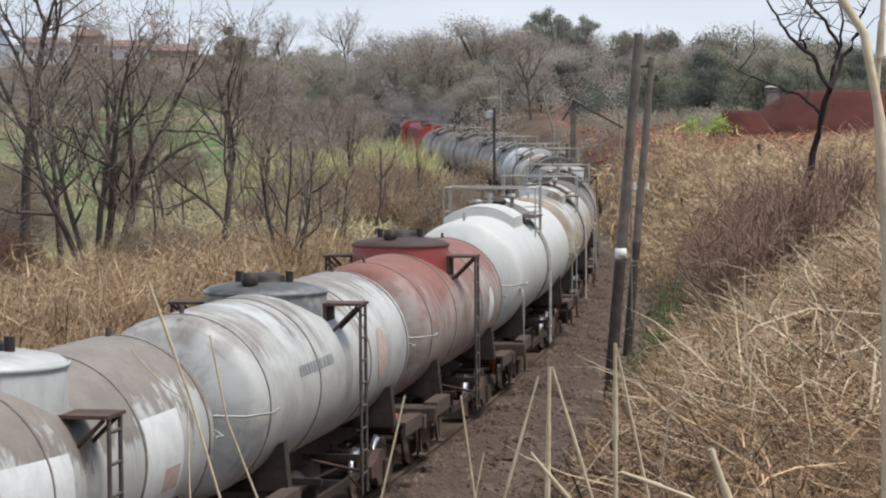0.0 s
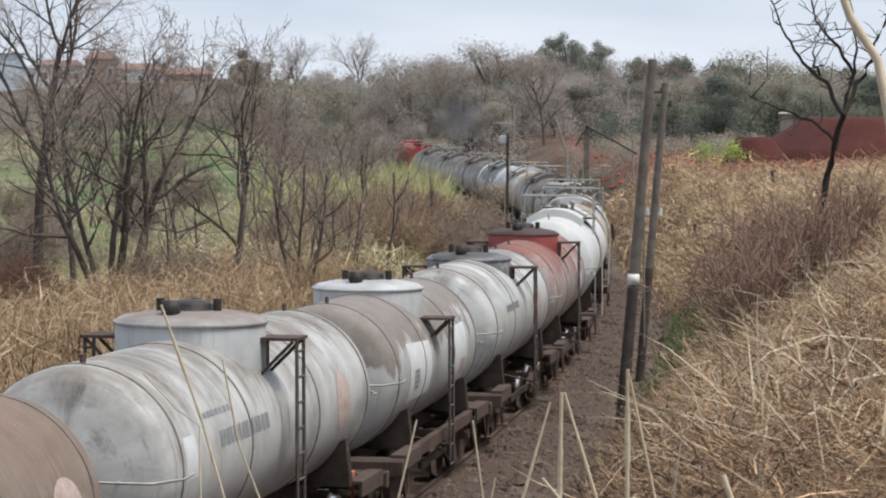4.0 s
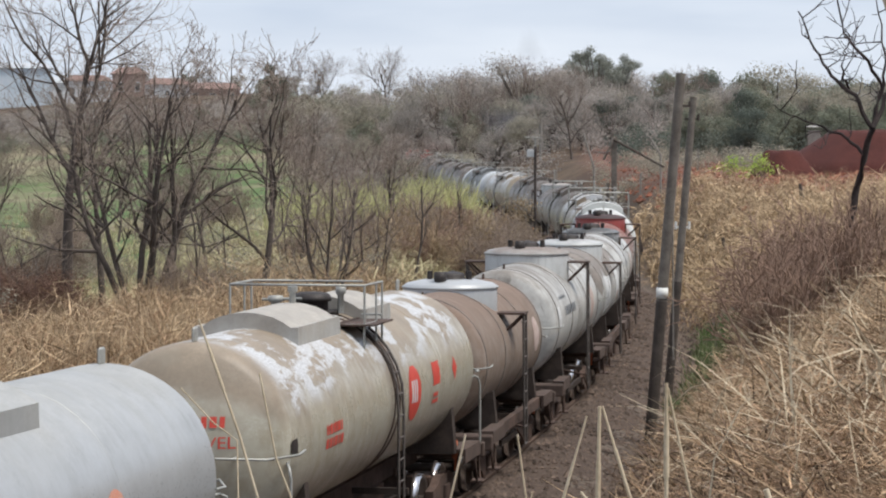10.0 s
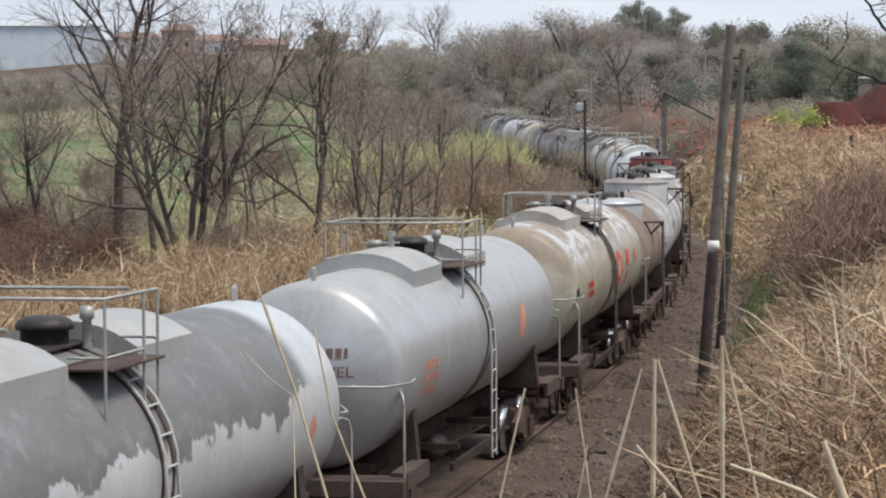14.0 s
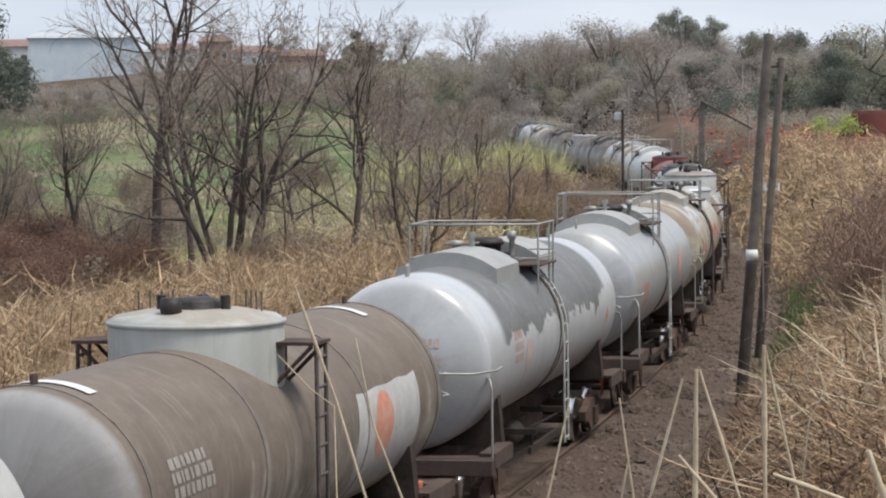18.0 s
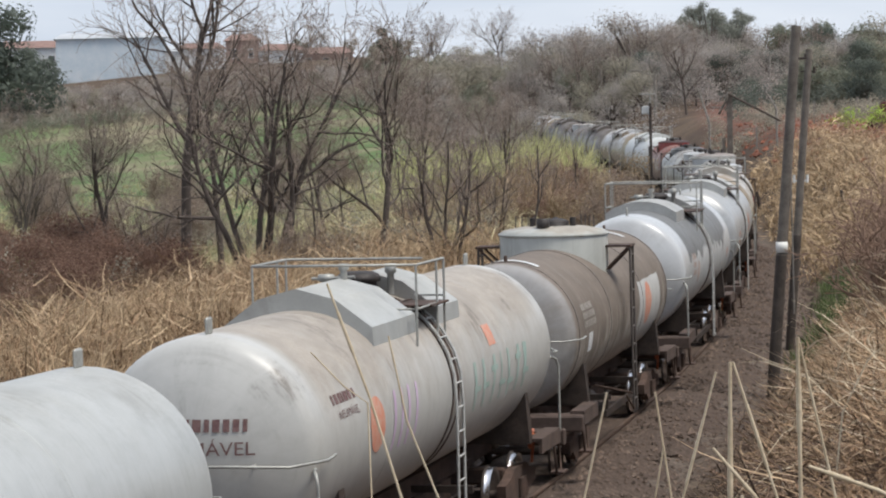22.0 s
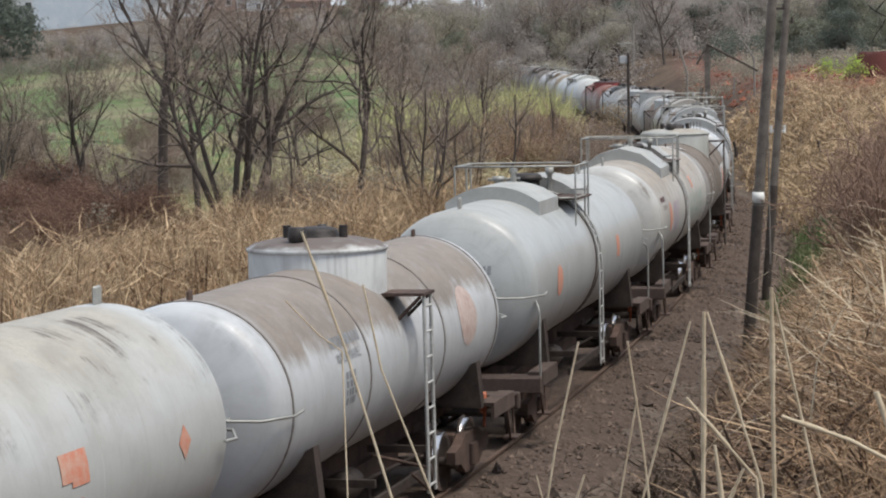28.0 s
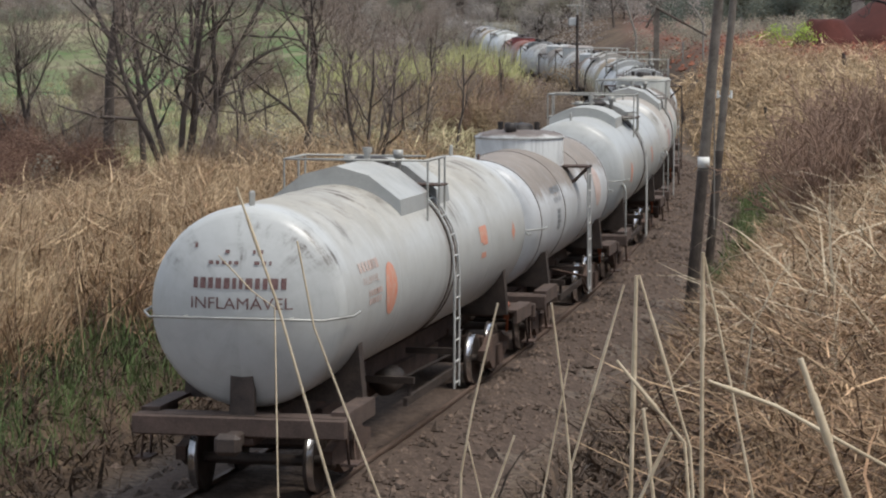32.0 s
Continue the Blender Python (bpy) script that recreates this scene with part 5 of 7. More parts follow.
gz = place(5.44, 160).z
hz = high(0.27, 160) - gz
stand("concrete_post", "short concrete post with a slanting brace and white insulators", "post", 5.44, 160, [
    ("post", Shape().box((0, 0, hz / 2 - 0.2), (0.34, 0.3, hz + 0.4), 0.03), M_POLE),
    ("old_shaft", Shape().tube([(-0.42, 0, -0.3), (-0.36, 0, hz * 0.62)], 0.1, 7), M_POLE),
    ("brace", Shape().tube([(-0.05, -0.2, hz - 0.1), (2.95, -0.2, hz - 1.75)], 0.075, 6), M_POLED),
    ("insulator", Shape().tube([(-0.1, -0.2, hz + 0.05), (-0.16, -0.2, hz - 0.45), (-0.62, -0.2, hz - 1.3)], 0.09, 6), M_CONC)])
for az, top, foot in ((6.42, 0.22, -0.4), (5.02, 0.25, -0.4)):
    h = high(top, 175) - place(az, 175).z
    stand("fence_post", "bent pale concrete fence post on the red soil", "post", az, 175, [
        ("post", Shape().tube([(0, 0, -0.2), (0, 0, h * 0.72), (-0.7, 0, h * 1.05)], 0.08, 6), M_CONC)], "bent fence posts")
for az, d in ((7.2, 185), (8.1, 190), (6.0, 180), (8.9, 192)):
    stand("fence_post", "thin pale fence post on the plateau", "post", az, d, [("post", Shape().box((0, 0, 0.7), (0.12, 0.12, 1.7), 0.01), M_CONC)], "thin fence posts")
for az, d in ((6.0, 150), (7.75, 120), (9.35, 118)):
    stand("stump", "charred short stump beside the red soil", "stump", az, d, [("trunk", Shape().tube([(0, 0, -0.2), (0.06, 0, 0.6), (-0.05, 0, 1.3)], 0.13, 7, 0.07), M_DARK)], "charred stumps")

sg = place(3.73, 125).z
sh = high(0.08, 125) - sg
stand("signal_post", "dark signal post with a pale box and crossbar", "signal", 3.73, 125, [
    ("post", Shape().tube([(0.1, 0, -0.3), (0.1, 0, sh)], 0.065, 8), M_DARK),
    ("box", Shape().box((-0.12, -0.1, sh - 0.32), (0.36, 0.3, 0.36), 0.03), M_WALL0),
    ("hood", Shape().box((0.12, -0.1, sh - 0.33), (0.1, 0.4, 0.5), 0.02), M_DARK),
    ("crossbar", Shape().tube([(-0.4, 0, sh + 0.42), (0.34, 0, sh + 0.4)], 0.03, 5).tube([(0.1, 0, sh), (0.1, 0, sh + 0.42)], 0.03, 5), M_RAILING)])
for az, d, top in ((2.0, 330, 0.93), (2.76, 300, 0.8), (3.9, 250, 0.67), (6.3, 300, 1.0), (7.2, 310, 0.85)):
    p = place(az, d)
    h = high(top, d) - p.z
    pp = [("shaft", Shape().tube([(0, 0, -0.3), (0, 0, h)], 0.17, 7, 0.12), M_CONC)]
    if az == 3.9:
        pp += [("lamp_arm", Shape().tube([(0, 0, h - 0.1), (-1.5, 0, h + 0.35)], 0.06, 5), M_CONC), ("lamp_head", Shape().box((-1.8, 0, h + 0.42), (0.9, 0.35, 0.16), 0.04), M_CONC)]
    stand("street_lamp" if az == 3.9 else "utility_pole", "grey concrete street lamp before the woods" if az == 3.9 else "grey concrete utility pole before the woods", "lamp" if az == 3.9 else "pole", az, d, pp)


def heap(name, az, d, w, depth, h, label):
    p = place(az, d)
    n, k = 40, 14
    v, f = [], []
    for i in range(k + 1):
        for j in range(n):
            a = 2 * math.pi * j / n
            r = i / k
            bump = 1 + 0.10 * fbm(math.cos(a) * 1.5 + az, math.sin(a) * 1.5)
            z = h * min(1.0, (1 - r) * 1.9) * (1 + 0.06 * fbm(r * 4 + az, a * 2)) if i < k else -0.5
            v.append((math.cos(a) * r * w * bump, math.sin(a) * r * depth * bump, z))
    for i in range(k):
        f += [(i * n + j, i * n + (j + 1) % n, (i + 1) * n + (j + 1) % n, (i + 1) * n + j)[::-1] for j in range(n)]
    ob = new(name, Shape().add(v, f, False).mesh(name, M_SOIL))
    ob.matrix_basis = Matrix.Translation(p)
    tagged(ob, label, "soil mound", "mounds of red soil")


heap("soil_mound", 11.2, 172, 7.6, 7, high(0.39, 172) - place(10.9, 172).z, "long mound of dark red soil on the plateau")
heap("soil_mound", 14.0, 176, 6.0, 7, high(0.5, 176) - place(14.0, 176).z, "dark red mound of soil beside the first")
heap("soil_mound", 8.95, 165, 2.2, 3, 1.5, "low red mound of soil at the foot of the long one")
p = place(9.62, 205)
hut = stand("hut", "small grey hut behind the soil heap", "hut", 9.62, 205, [
    ("wall", Shape().box((0, 0, 1.2), (0.95, 0.95, 2.7 + high(0.5, 205) - p.z - 2.9), 0.02), M_CONC), ("roof", Shape().box((0, 0, high(0.5, 205) - p.z), (1.2, 1.2, 0.12), 0.02), M_PAINT)])

# ---- houses on the far hill ----
M_WALLW = mat("white_plaster", (0.55, 0.56, 0.56), (0.70, 0.71, 0.71), 0.4, 0.9, 0.0, 0.1, 3)
M_WALLB = mat("pale_blue_wall", (0.46, 0.55, 0.62), (0.60, 0.65, 0.69), 0.4, 0.9, 0.0, 0.1, 3)
M_TILE = mat("clay_tiles", (0.19, 0.12, 0.10), (0.28, 0.185, 0.16), 0.8, 0.9, 0.0, 0.3, 4)
M_SHED = mat("grey_sheet_roof", (0.36, 0.38, 0.40), (0.50, 0.52, 0.54), 0.5, 0.6, 0.0, 0.1, 3)
M_PANE = mat("dark_pane", (0.03, 0.035, 0.04), (0.08, 0.085, 0.09), 0.5, 0.15, 0.0, 0.0, 3)
M_BRICKW = mat("red_plaster", (0.28, 0.19, 0.16), (0.38, 0.28, 0.24), 0.5, 0.9, 0.0, 0.1, 3)


def house(az, d, w, deep, h, rise, wall, roof, label, windows, el=1.0):
    p = place(az, d, high(el, d) - 0.3)
    ob = thing("house", label, "house", "houses on the hill", at=Matrix.Translation(p) @ pose(0, 0, 0, 0, 0, -az))
    part("wall", Shape().box((0, 0, h / 2 - 4.5), (w, deep, h + 9)), wall, ob)
    o = 0.5
    part("roof", Shape().add([(-w / 2 - o, -deep / 2 - o, h), (w / 2 + o, -deep / 2 - o, h), (w / 2 + o, deep / 2 + o, h), (-w / 2 - o, deep / 2 + o, h), (-w / 2 + rise, 0, h + rise), (w / 2 - rise, 0, h + rise)],
                             [(0, 1, 5, 4), (1, 2, 5), (2, 3, 4, 5), (3, 0, 4), (3, 2, 1, 0)]), roof, ob)
    for k in range(windows):
        x = -w / 2 + w * (k + 0.5) / windows
        wd = part("window", Shape().box((x, -deep / 2 - 0.02, h * 0.55), (w / windows * 0.34, 0.1, h * 0.34)), M_WALLW, ob)
        part("pane", Shape().box((x, -deep / 2 - 0.06, h * 0.55), (w / windows * 0.27, 0.06, h * 0.27)), M_PANE, wd)


house(-7.5, 560, 22, 12, 7.0, 1.3, M_WALLB, M_SHED, "pale blue and white warehouse with grey roof", 0)
house(-9.2, 575, 14, 10, 5.5, 1.6, M_WALLW, M_TILE, "white house with clay roof among trees", 3)
house(-5.6, 545, 9, 8, 4.4, 1.3, M_WALLW, M_TILE, "white house with red tile roof", 3)
house(-4.75, 575, 7, 8, 6.2, 1.5, M_BRICKW, M_TILE, "taller red house with tile roof", 2)
house(-3.95, 550, 9, 8, 3.8, 1.4, M_WALLW, M_TILE, "low white house with orange-red roof", 3)
house(-3.0, 560, 11, 8, 3.0, 1.4, M_BRICKW, M_TILE, "long red-walled house with tile roof", 3)
house(-6.35, 570, 6, 8, 4.2, 1.3, M_WALLW, M_SHED, "small white house with grey roof", 2)

house(3.72, 300, 3.6, 4, 1.3, 0.7, M_WALLW, M_SHED, "small white shed among the grey woods", 1, 0.45)
house(1.05, 470, 6, 6, 2.2, 1.0, M_WALLW, M_SHED, "small pale house behind bare trees", 2, 0.8)

# ---- plants ----
M_BARK = mat("grey_bark", (0.05, 0.04, 0.034), (0.13, 0.105, 0.09), 4, 0.95, 0.0, 0.5, 30)
M_TWIG = mat("brown_twigs", (0.19, 0.145, 0.113), (0.35, 0.275, 0.22), 2, 0.95, 0.0, 0.0, 10)
M_TWIGD = mat("dark_twigs", (0.175, 0.137, 0.112), (0.31, 0.25, 0.21), 2, 0.95, 0.0, 0.0, 10)
M_TWIGR = mat("reddish_twigs", (0.19, 0.122, 0.09), (0.34, 0.23, 0.17), 2, 0.95, 0.0, 0.0, 10)
M_BARKD = mat("charred_bark", (0.014, 0.011, 0.011), (0.05, 0.036, 0.033), 4, 0.9, 0.0, 0.5, 30)
M_STRAW = mat("straw", (0.085, 0.046, 0.027), (0.45, 0.31, 0.185), 1.2, 0.85, 0.0, 0.0, 12, c3=(0.22, 0.135, 0.077), vary=-0.6)
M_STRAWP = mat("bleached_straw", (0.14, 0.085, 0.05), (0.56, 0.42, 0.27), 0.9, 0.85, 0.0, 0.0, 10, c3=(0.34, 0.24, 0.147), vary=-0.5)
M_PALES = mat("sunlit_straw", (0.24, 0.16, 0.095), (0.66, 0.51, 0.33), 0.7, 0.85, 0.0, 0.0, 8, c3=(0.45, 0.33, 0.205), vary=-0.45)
# brown straw, darkened so the gaps between tufts read as shade
M_STRAW2 = mat("shaded_brown_straw", (0.05, 0.03, 0.021), (0.17, 0.112, 0.075), 0.8, 0.9, 0.0, 0.0, 9, c3=(0.095, 0.06, 0.04), vary=-0.45)
M_STALK = mat("pale_stalk", (0.40, 0.315, 0.205), (0.62, 0.525, 0.38), 7, 0.7, 0.0, 0.2, 40)
M_CANE = mat("yellow_green_cane", (0.38, 0.39, 0.16), (0.64, 0.60, 0.32), 1, 0.85, 0.0, 0.0, 9, vary=-0.3)
M_PALE = mat("pale_green_straw", (0.32, 0.30, 0.16), (0.60, 0.52, 0.33), 1, 0.85, 0.0, 0.0, 9, vary=-0.35)
M_GRASSG = mat("green_blades", (0.05, 0.085, 0.026), (0.12, 0.165, 0.06), 1, 0.8, 0.0, 0.0, 9, vary=-0.35)
# leaf colours of the far woods are lightened to put in distance haze
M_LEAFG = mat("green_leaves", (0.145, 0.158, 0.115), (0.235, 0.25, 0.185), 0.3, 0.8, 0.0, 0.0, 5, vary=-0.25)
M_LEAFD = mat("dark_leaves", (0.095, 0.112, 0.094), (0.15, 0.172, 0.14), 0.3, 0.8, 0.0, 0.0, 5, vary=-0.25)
M_LEAFB = mat("hazed_brown_leaves", (0.315, 0.285, 0.255), (0.455, 0.41, 0.372), 0.3, 0.9, 0.0, 0.0, 5, vary=-0.12)
M_LEAFO = mat("hazed_olive_leaves", (0.26, 0.243, 0.19), (0.41, 0.375, 0.295), 0.3, 0.9, 0.0, 0.0, 5, vary=-0.22)
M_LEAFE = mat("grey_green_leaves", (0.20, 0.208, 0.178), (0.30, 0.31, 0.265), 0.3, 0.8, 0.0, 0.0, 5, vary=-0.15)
M_LEAFT = mat("tan_leaves", (0.25, 0.185, 0.115), (0.42, 0.33, 0.215), 0.5, 0.9, 0.0, 0.0, 5, vary=-0.4)
M_LEAFR = mat("russet_leaves", (0.15, 0.09, 0.065), (0.25, 0.155, 0.115), 0.5, 0.9, 0.0, 0.0, 5, vary=-0.4)
M_LEAFH = mat("yellow_green_leaves", (0.13, 0.155, 0.05), (0.25, 0.265, 0.10), 0.5, 0.8, 0.0, 0.0, 5, vary=-0.3)
M_LEAFY = mat("bright_leaves", (0.28, 0.42, 0.06), (0.48, 0.60, 0.16), 0.5, 0.7, 0.0, 0.0, 5, vary=-0.3)


def sheer(m, share):
    """Lets part of the light through, as thin leaves and blades do."""
    n, l = m.node_tree.nodes, m.node_tree.links
    b = n["Principled BSDF"]
    t = n.new("ShaderNodeBsdfTranslucent")
    l.new(b.inputs["Base Color"].links[0].from_socket, t.inputs["Color"])
    k = n.new("ShaderNodeMixShader")
    k.inputs[0].default_value = share
    l.new(b.outputs[0], k.inputs[1])
    l.new(t.outputs[0], k.inputs[2])
    l.new(k.outputs[0], n["Material Output"].inputs["Surface"])


for m in (M_LEAFG, M_LEAFD, M_LEAFB, M_LEAFO, M_LEAFE, M_LEAFT, M_LEAFR, M_LEAFY, M_LEAFH):
    sheer(m, 0.45)
for m in (M_STRAWP, M_PALES, M_CANE, M_PALE):
    sheer(m, 0.25)


def limb(shape, p, d, length, r0, r1, rnd, bend, sides, k=4, lift=0.0):
    """One crooked limb; returns its points and ways."""
    pts, ways = [p.copy()], [d.copy()]
    for i in range(k):
        d = (d + Vector((rnd.gauss(0, bend), rnd.gauss(0, bend), rnd.gauss(0, bend) + lift))).normalized()
        p = p + d * (length / k)
        pts.append(p.copy())
        ways.append(d.copy())
    shape.tube(pts, r0, sides, r1, cap=False)
    return pts, ways


def bare_tree(seed, height, stems, spread, r, kids, start=0.3, wide=(0.6, 1.15), share=0.56, lift=0.05, bend=0.14, thin=0.006, stout=0.016):
    """Trunk and twigs of a leafless tree as two shapes; kids: how many boughs leave a limb of each order."""
    rnd = random.Random(seed)
    wood, twigs = Shape(), Shape()

    def grow(p, d, length, rad, level):
        big = rad > stout
        end = max(thin * 0.7, rad * (0.3 if level else 0.4))
        pts, ways = limb(wood if big else twigs, p, d, length, max(rad, thin), end, rnd, bend * (0.5 if level == 0 else 0.9 + 0.3 * level), 7 if big else 3, 8 if level < 1 else 6 if level < 2 else 3, lift)
        if level >= len(kids):
            return
        n = max(2, kids[level] + rnd.randint(-1, 1))
        turn = rnd.uniform(0, 6.28)
        for k in range(n):
            f0 = start if level == 0 else 0.16
            f = f0 + (1 - f0) * (k + rnd.uniform(0.2, 1.0)) / n
            x = f * (len(pts) - 1)
            i = min(len(pts) - 2, int(x))
            foot = pts[i].lerp(pts[i + 1], min(1.0, x - i))
            way = ways[i + 1]
            turn += 2.4 + rnd.uniform(-0.5, 0.5)
            u = way.cross(Vector((0.3, 0.1, 1)) if abs(way.z) < 0.95 else Vector((1, 0, 0))).normalized()
            side = u * math.cos(turn) + way.cross(u) * math.sin(turn)
            a = rnd.uniform(*wide) * (1 - 0.35 * f)
            grow(foot, (way * math.cos(a) + side * math.sin(a)).normalized(), length * share * rnd.uniform(0.6, 1.2) * (1.1 - 0.4 * f), max(thin, (rad + (end - rad) * f) * rnd.uniform(0.5, 0.75)), level + 1)

    for k in range(stems):
        a = 2 * math.pi * k / stems + rnd.uniform(-0.5, 0.5)
        q = spread * rnd.uniform(0.4, 1.1) if stems > 1 else 0.05
        d = Vector((math.cos(a) * q, math.sin(a) * q, 1)).normalized()
        grow(Vector((math.cos(a) * 0.15 * (stems > 1), math.sin(a) * 0.15 * (stems > 1), -0.15)), d, height * 0.66 * rnd.uniform(0.75, 1.05), r * rnd.uniform(0.65, 1.0), 0)
    return wood, twigs


def leaf_cloud(seed, blobs, n, size, flat=0.6):
    """Small leaf clumps scattered in the shells of several lumps (x, y, z, r)."""
    rs = np.random.RandomState(seed)
    w = np.array([b[3] ** 2 for b in blobs])
    pick = rs.choice(len(blobs), n, p=w / w.sum())
    b = np.array(blobs)[pick]
    d = rs.normal(size=(n, 3))
    d /= np.linalg.norm(d, axis=1)[:, None]
    rr = b[:, 3] * np.clip(rs.normal(0.82, 0.22, n), 0.15, 1.25)
    p = b[:, :3] + d * rr[:, None] * np.array([1, 1, flat + 0.2])
    face = d + rs.normal(0, 0.3, (n, 3)) + np.array([0, 0, 0.15])
    face /= np.linalg.norm(face, axis=1)[:, None]
    u = np.cross(face, rs.normal(size=(n, 3)))
    u /= np.linalg.norm(u, axis=1)[:, None] + 1e-6
    v = np.cross(face, u)
    v /= np.linalg.norm(v, axis=1)[:, None] + 1e-6
    s = size * rs.uniform(0.5, 1.3, n)[:, None]
    quad = np.stack([p - u * s, p + v * s * 0.7, p + u * s, p - v * s * 0.6], 1).reshape(-1, 3)
    f = np.arange(4 * n).reshape(-1, 4)
    return Shape().add(quad.tolist(), f.tolist())


def blades(name, base, length, lean, az, width, droop, material, seed, label, category, kink=0.35):
    """Many grass blades as one object: arrays of feet, lengths, leans and bearings; kink turns their upper lengths aside."""
    rs = np.random.RandomState(seed)
    n = len(base)
    b = rs.uniform(0, 2 * math.pi, n)
    side = np.stack([np.cos(b), np.sin(b), np.zeros(n)], 1) + rs.normal(0, 0.25, (n, 3))
    bent = rs.normal(0, kink, n)
    c, rows = base.astype(float), []
    for part_of, wf, fall, turn in ((0.0, 1.0, 0.0, 0.0), (0.4, 0.95, 0.12, 0.0), (0.34, 0.7, 0.55, 1.0), (0.26, 0.12, 1.0, 1.7)):
        tilt = np.clip(lean + droop * fall, -0.3, 2.7)
        way = az + bent * turn
        c = c + (np.stack([np.cos(way) * np.sin(tilt), np.sin(way) * np.sin(tilt), np.cos(tilt)], 1) * (length * part_of)[:, None])
        rows += [c - side * (width * wf / 2)[:, None], c + side * (width * wf / 2)[:, None]]
    v = np.stack(rows, 1).reshape(-1, 3)
    i = (np.arange(n) * 8)[:, None]
    f = np.concatenate([np.stack([i[:, 0] + a, i[:, 0] + a + 1, i[:, 0] + a + 3, i[:, 0] + a + 2], 1) for a in (0, 2, 4)])
    me = bpy.data.meshes.new(name)
    me.vertices.add(len(v))
    me.vertices.foreach_set("co", v.ravel())
    me.loops.add(f.size)
    me.loops.foreach_set("vertex_index", f.ravel().astype(np.int32))
    me.polygons.add(len(f))
    me.polygons.foreach_set("loop_start", np.arange(0, f.size, 4, dtype=np.int32))
    me.update(calc_edges=True)
    me.materials.append(material)
    return tagged(new(name, me), label, category, kind="stuff")


def bank_grass(name, n, region, size, wide, material, seed, label, lean=0.35, tangle=0.3, clump=14, droop=0.6, loft=0.0):
    """Clumps of grass: region gives random (x, y) feet."""
    rnd, rs = random.Random(seed), np.random.RandomState(seed)
    feet, scale = [], []
    for _ in range(n // clump):
        x, y = region(rnd)
        z = ground_z(x, y)
        k = rnd.uniform(0.6, 1.2)
        for _ in range(clump):
            feet.append((x + rnd.gauss(0, 0.22), y + rnd.gauss(0, 0.22), z - 0.05 + rnd.uniform(0, 0.12) + loft * k * rnd.random() ** 1.3))
            scale.append(k * math.hypot(x, y))
    m = len(feet)
    feet, scale = np.array(feet), np.array(scale)
    length = size * rs.uniform(0.45, 1.25, m) * np.repeat(rs.uniform(0.7, 1.2, m // clump), clump)
    ln = np.abs(rs.normal(0, lean, m))
    ln = np.where(rs.uniform(size=m) < tangle, rs.uniform(0.7, 1.5 + 0.6 * (loft > 0), m), ln)
    return blades(name, feet, length, ln, rs.uniform(0, 2 * math.pi, m), wide * rs.uniform(0.5, 1.4, m), rs.uniform(0, droop, m), material, seed, label, "grass")


def tussocks(name, n, region, each, size, wide, material, seed, label, spread=0.28, flat=0.62, curl=2.6):
    """Tufts that arch outward from their feet and fall over, some standing, some broken flat across the rest."""
    rnd, rs = random.Random(seed), np.random.RandomState(seed)
    feet, tall = [], []
    for _ in range(n):
        x, y = region(rnd)
        k, up = rnd.uniform(0.6, 1.4), rnd.random() ** 2 * 0.55
        for _ in range(each):
            a, q = rnd.uniform(0, 6.28), abs(rnd.gauss(0, spread)) * k
            px, py = x + math.cos(a) * q, y + math.sin(a) * q
            feet.append((px, py, ground_z(px, py) - 0.04 + up * rnd.random()))
            tall.append(k)
    m = len(feet)
    feet, tall = np.array(feet), np.array(tall)
    broken = rs.uniform(size=m) < flat
    lean = np.where(broken, rs.uniform(1.0, 1.75, m), np.abs(rs.normal(0.15, 0.4, m)))
    feet[:, 2] += np.where(broken, rs.uniform(0.1, 1.1, m) * tall * size, 0)
    droop = np.where(broken, rs.uniform(-0.4, 0.5, m), rs.uniform(0.15 * curl, curl, m))
    return blades(name, feet, size * tall * rs.uniform(0.5, 1.35, m), lean, rs.uniform(0, 6.28, m), wide * rs.uniform(0.45, 1.3, m), droop, material, seed, label, "grass", 0.6 if flat > 0.3 else 0.22)


def right_bank(y0, y1, l0, l1, az0=1.0, az1=13.5, clear=False):
    def pick(rnd):
        while True:
            y = y0 * (y1 / y0) ** rnd.random()
            x = track_x(y) + l0 + (l1 - l0) * rnd.random()
            if clear and x - track_x(y) < float(np.interp(y, [8, 17, 25, 40, 60], [10.8, 9.2, 7.7, 5.6, 4.6])) + rnd.gauss(0, 0.3):
                continue
            if az0 < math.degrees(math.atan2(x, y)) < az1:
                return x, y
    return pick


def left_bank(y0, y1, l0, l1, az0=-10.5, az1=3.0):
    return right_bank(y0, y1, -l1, -l0, az0, az1)


tussocks("dry_grass", 1500, right_bank(10, 26, 4.6, 14, clear=True), 40, 0.34, 0.0085, M_STRAW, 1, "tangled tufts of straw-coloured grass on the bank", 0.4)
tussocks("dry_grass", 700, right_bank(10, 40, 4.6, 14, clear=True), 30, 0.42, 0.0105, M_STRAWP, 25, "bleached tufts lying over the bank grass", 0.4)
tussocks("dry_grass", 1300, right_bank(26, 75, 4.4, 15, clear=True), 44, 0.46, 0.016, M_STRAWP, 2, "tangled tufts of straw-coloured grass farther along the bank")
tussocks("dry_grass", 1100, right_bank(20, 65, 4.4, 14, clear=True), 34, 0.45, 0.014, M_STRAW, 24, "brown tufts among the straw on the bank")
bank_grass("dry_grass", 22000, right_bank(10, 60, 4.4, 14, clear=True), 0.5, 0.016, M_STRAW2, 3, "brown matted grass litter on the bank, darkened for shaded gaps", 0.8, 0.8, 14, 1.2, 0.25)
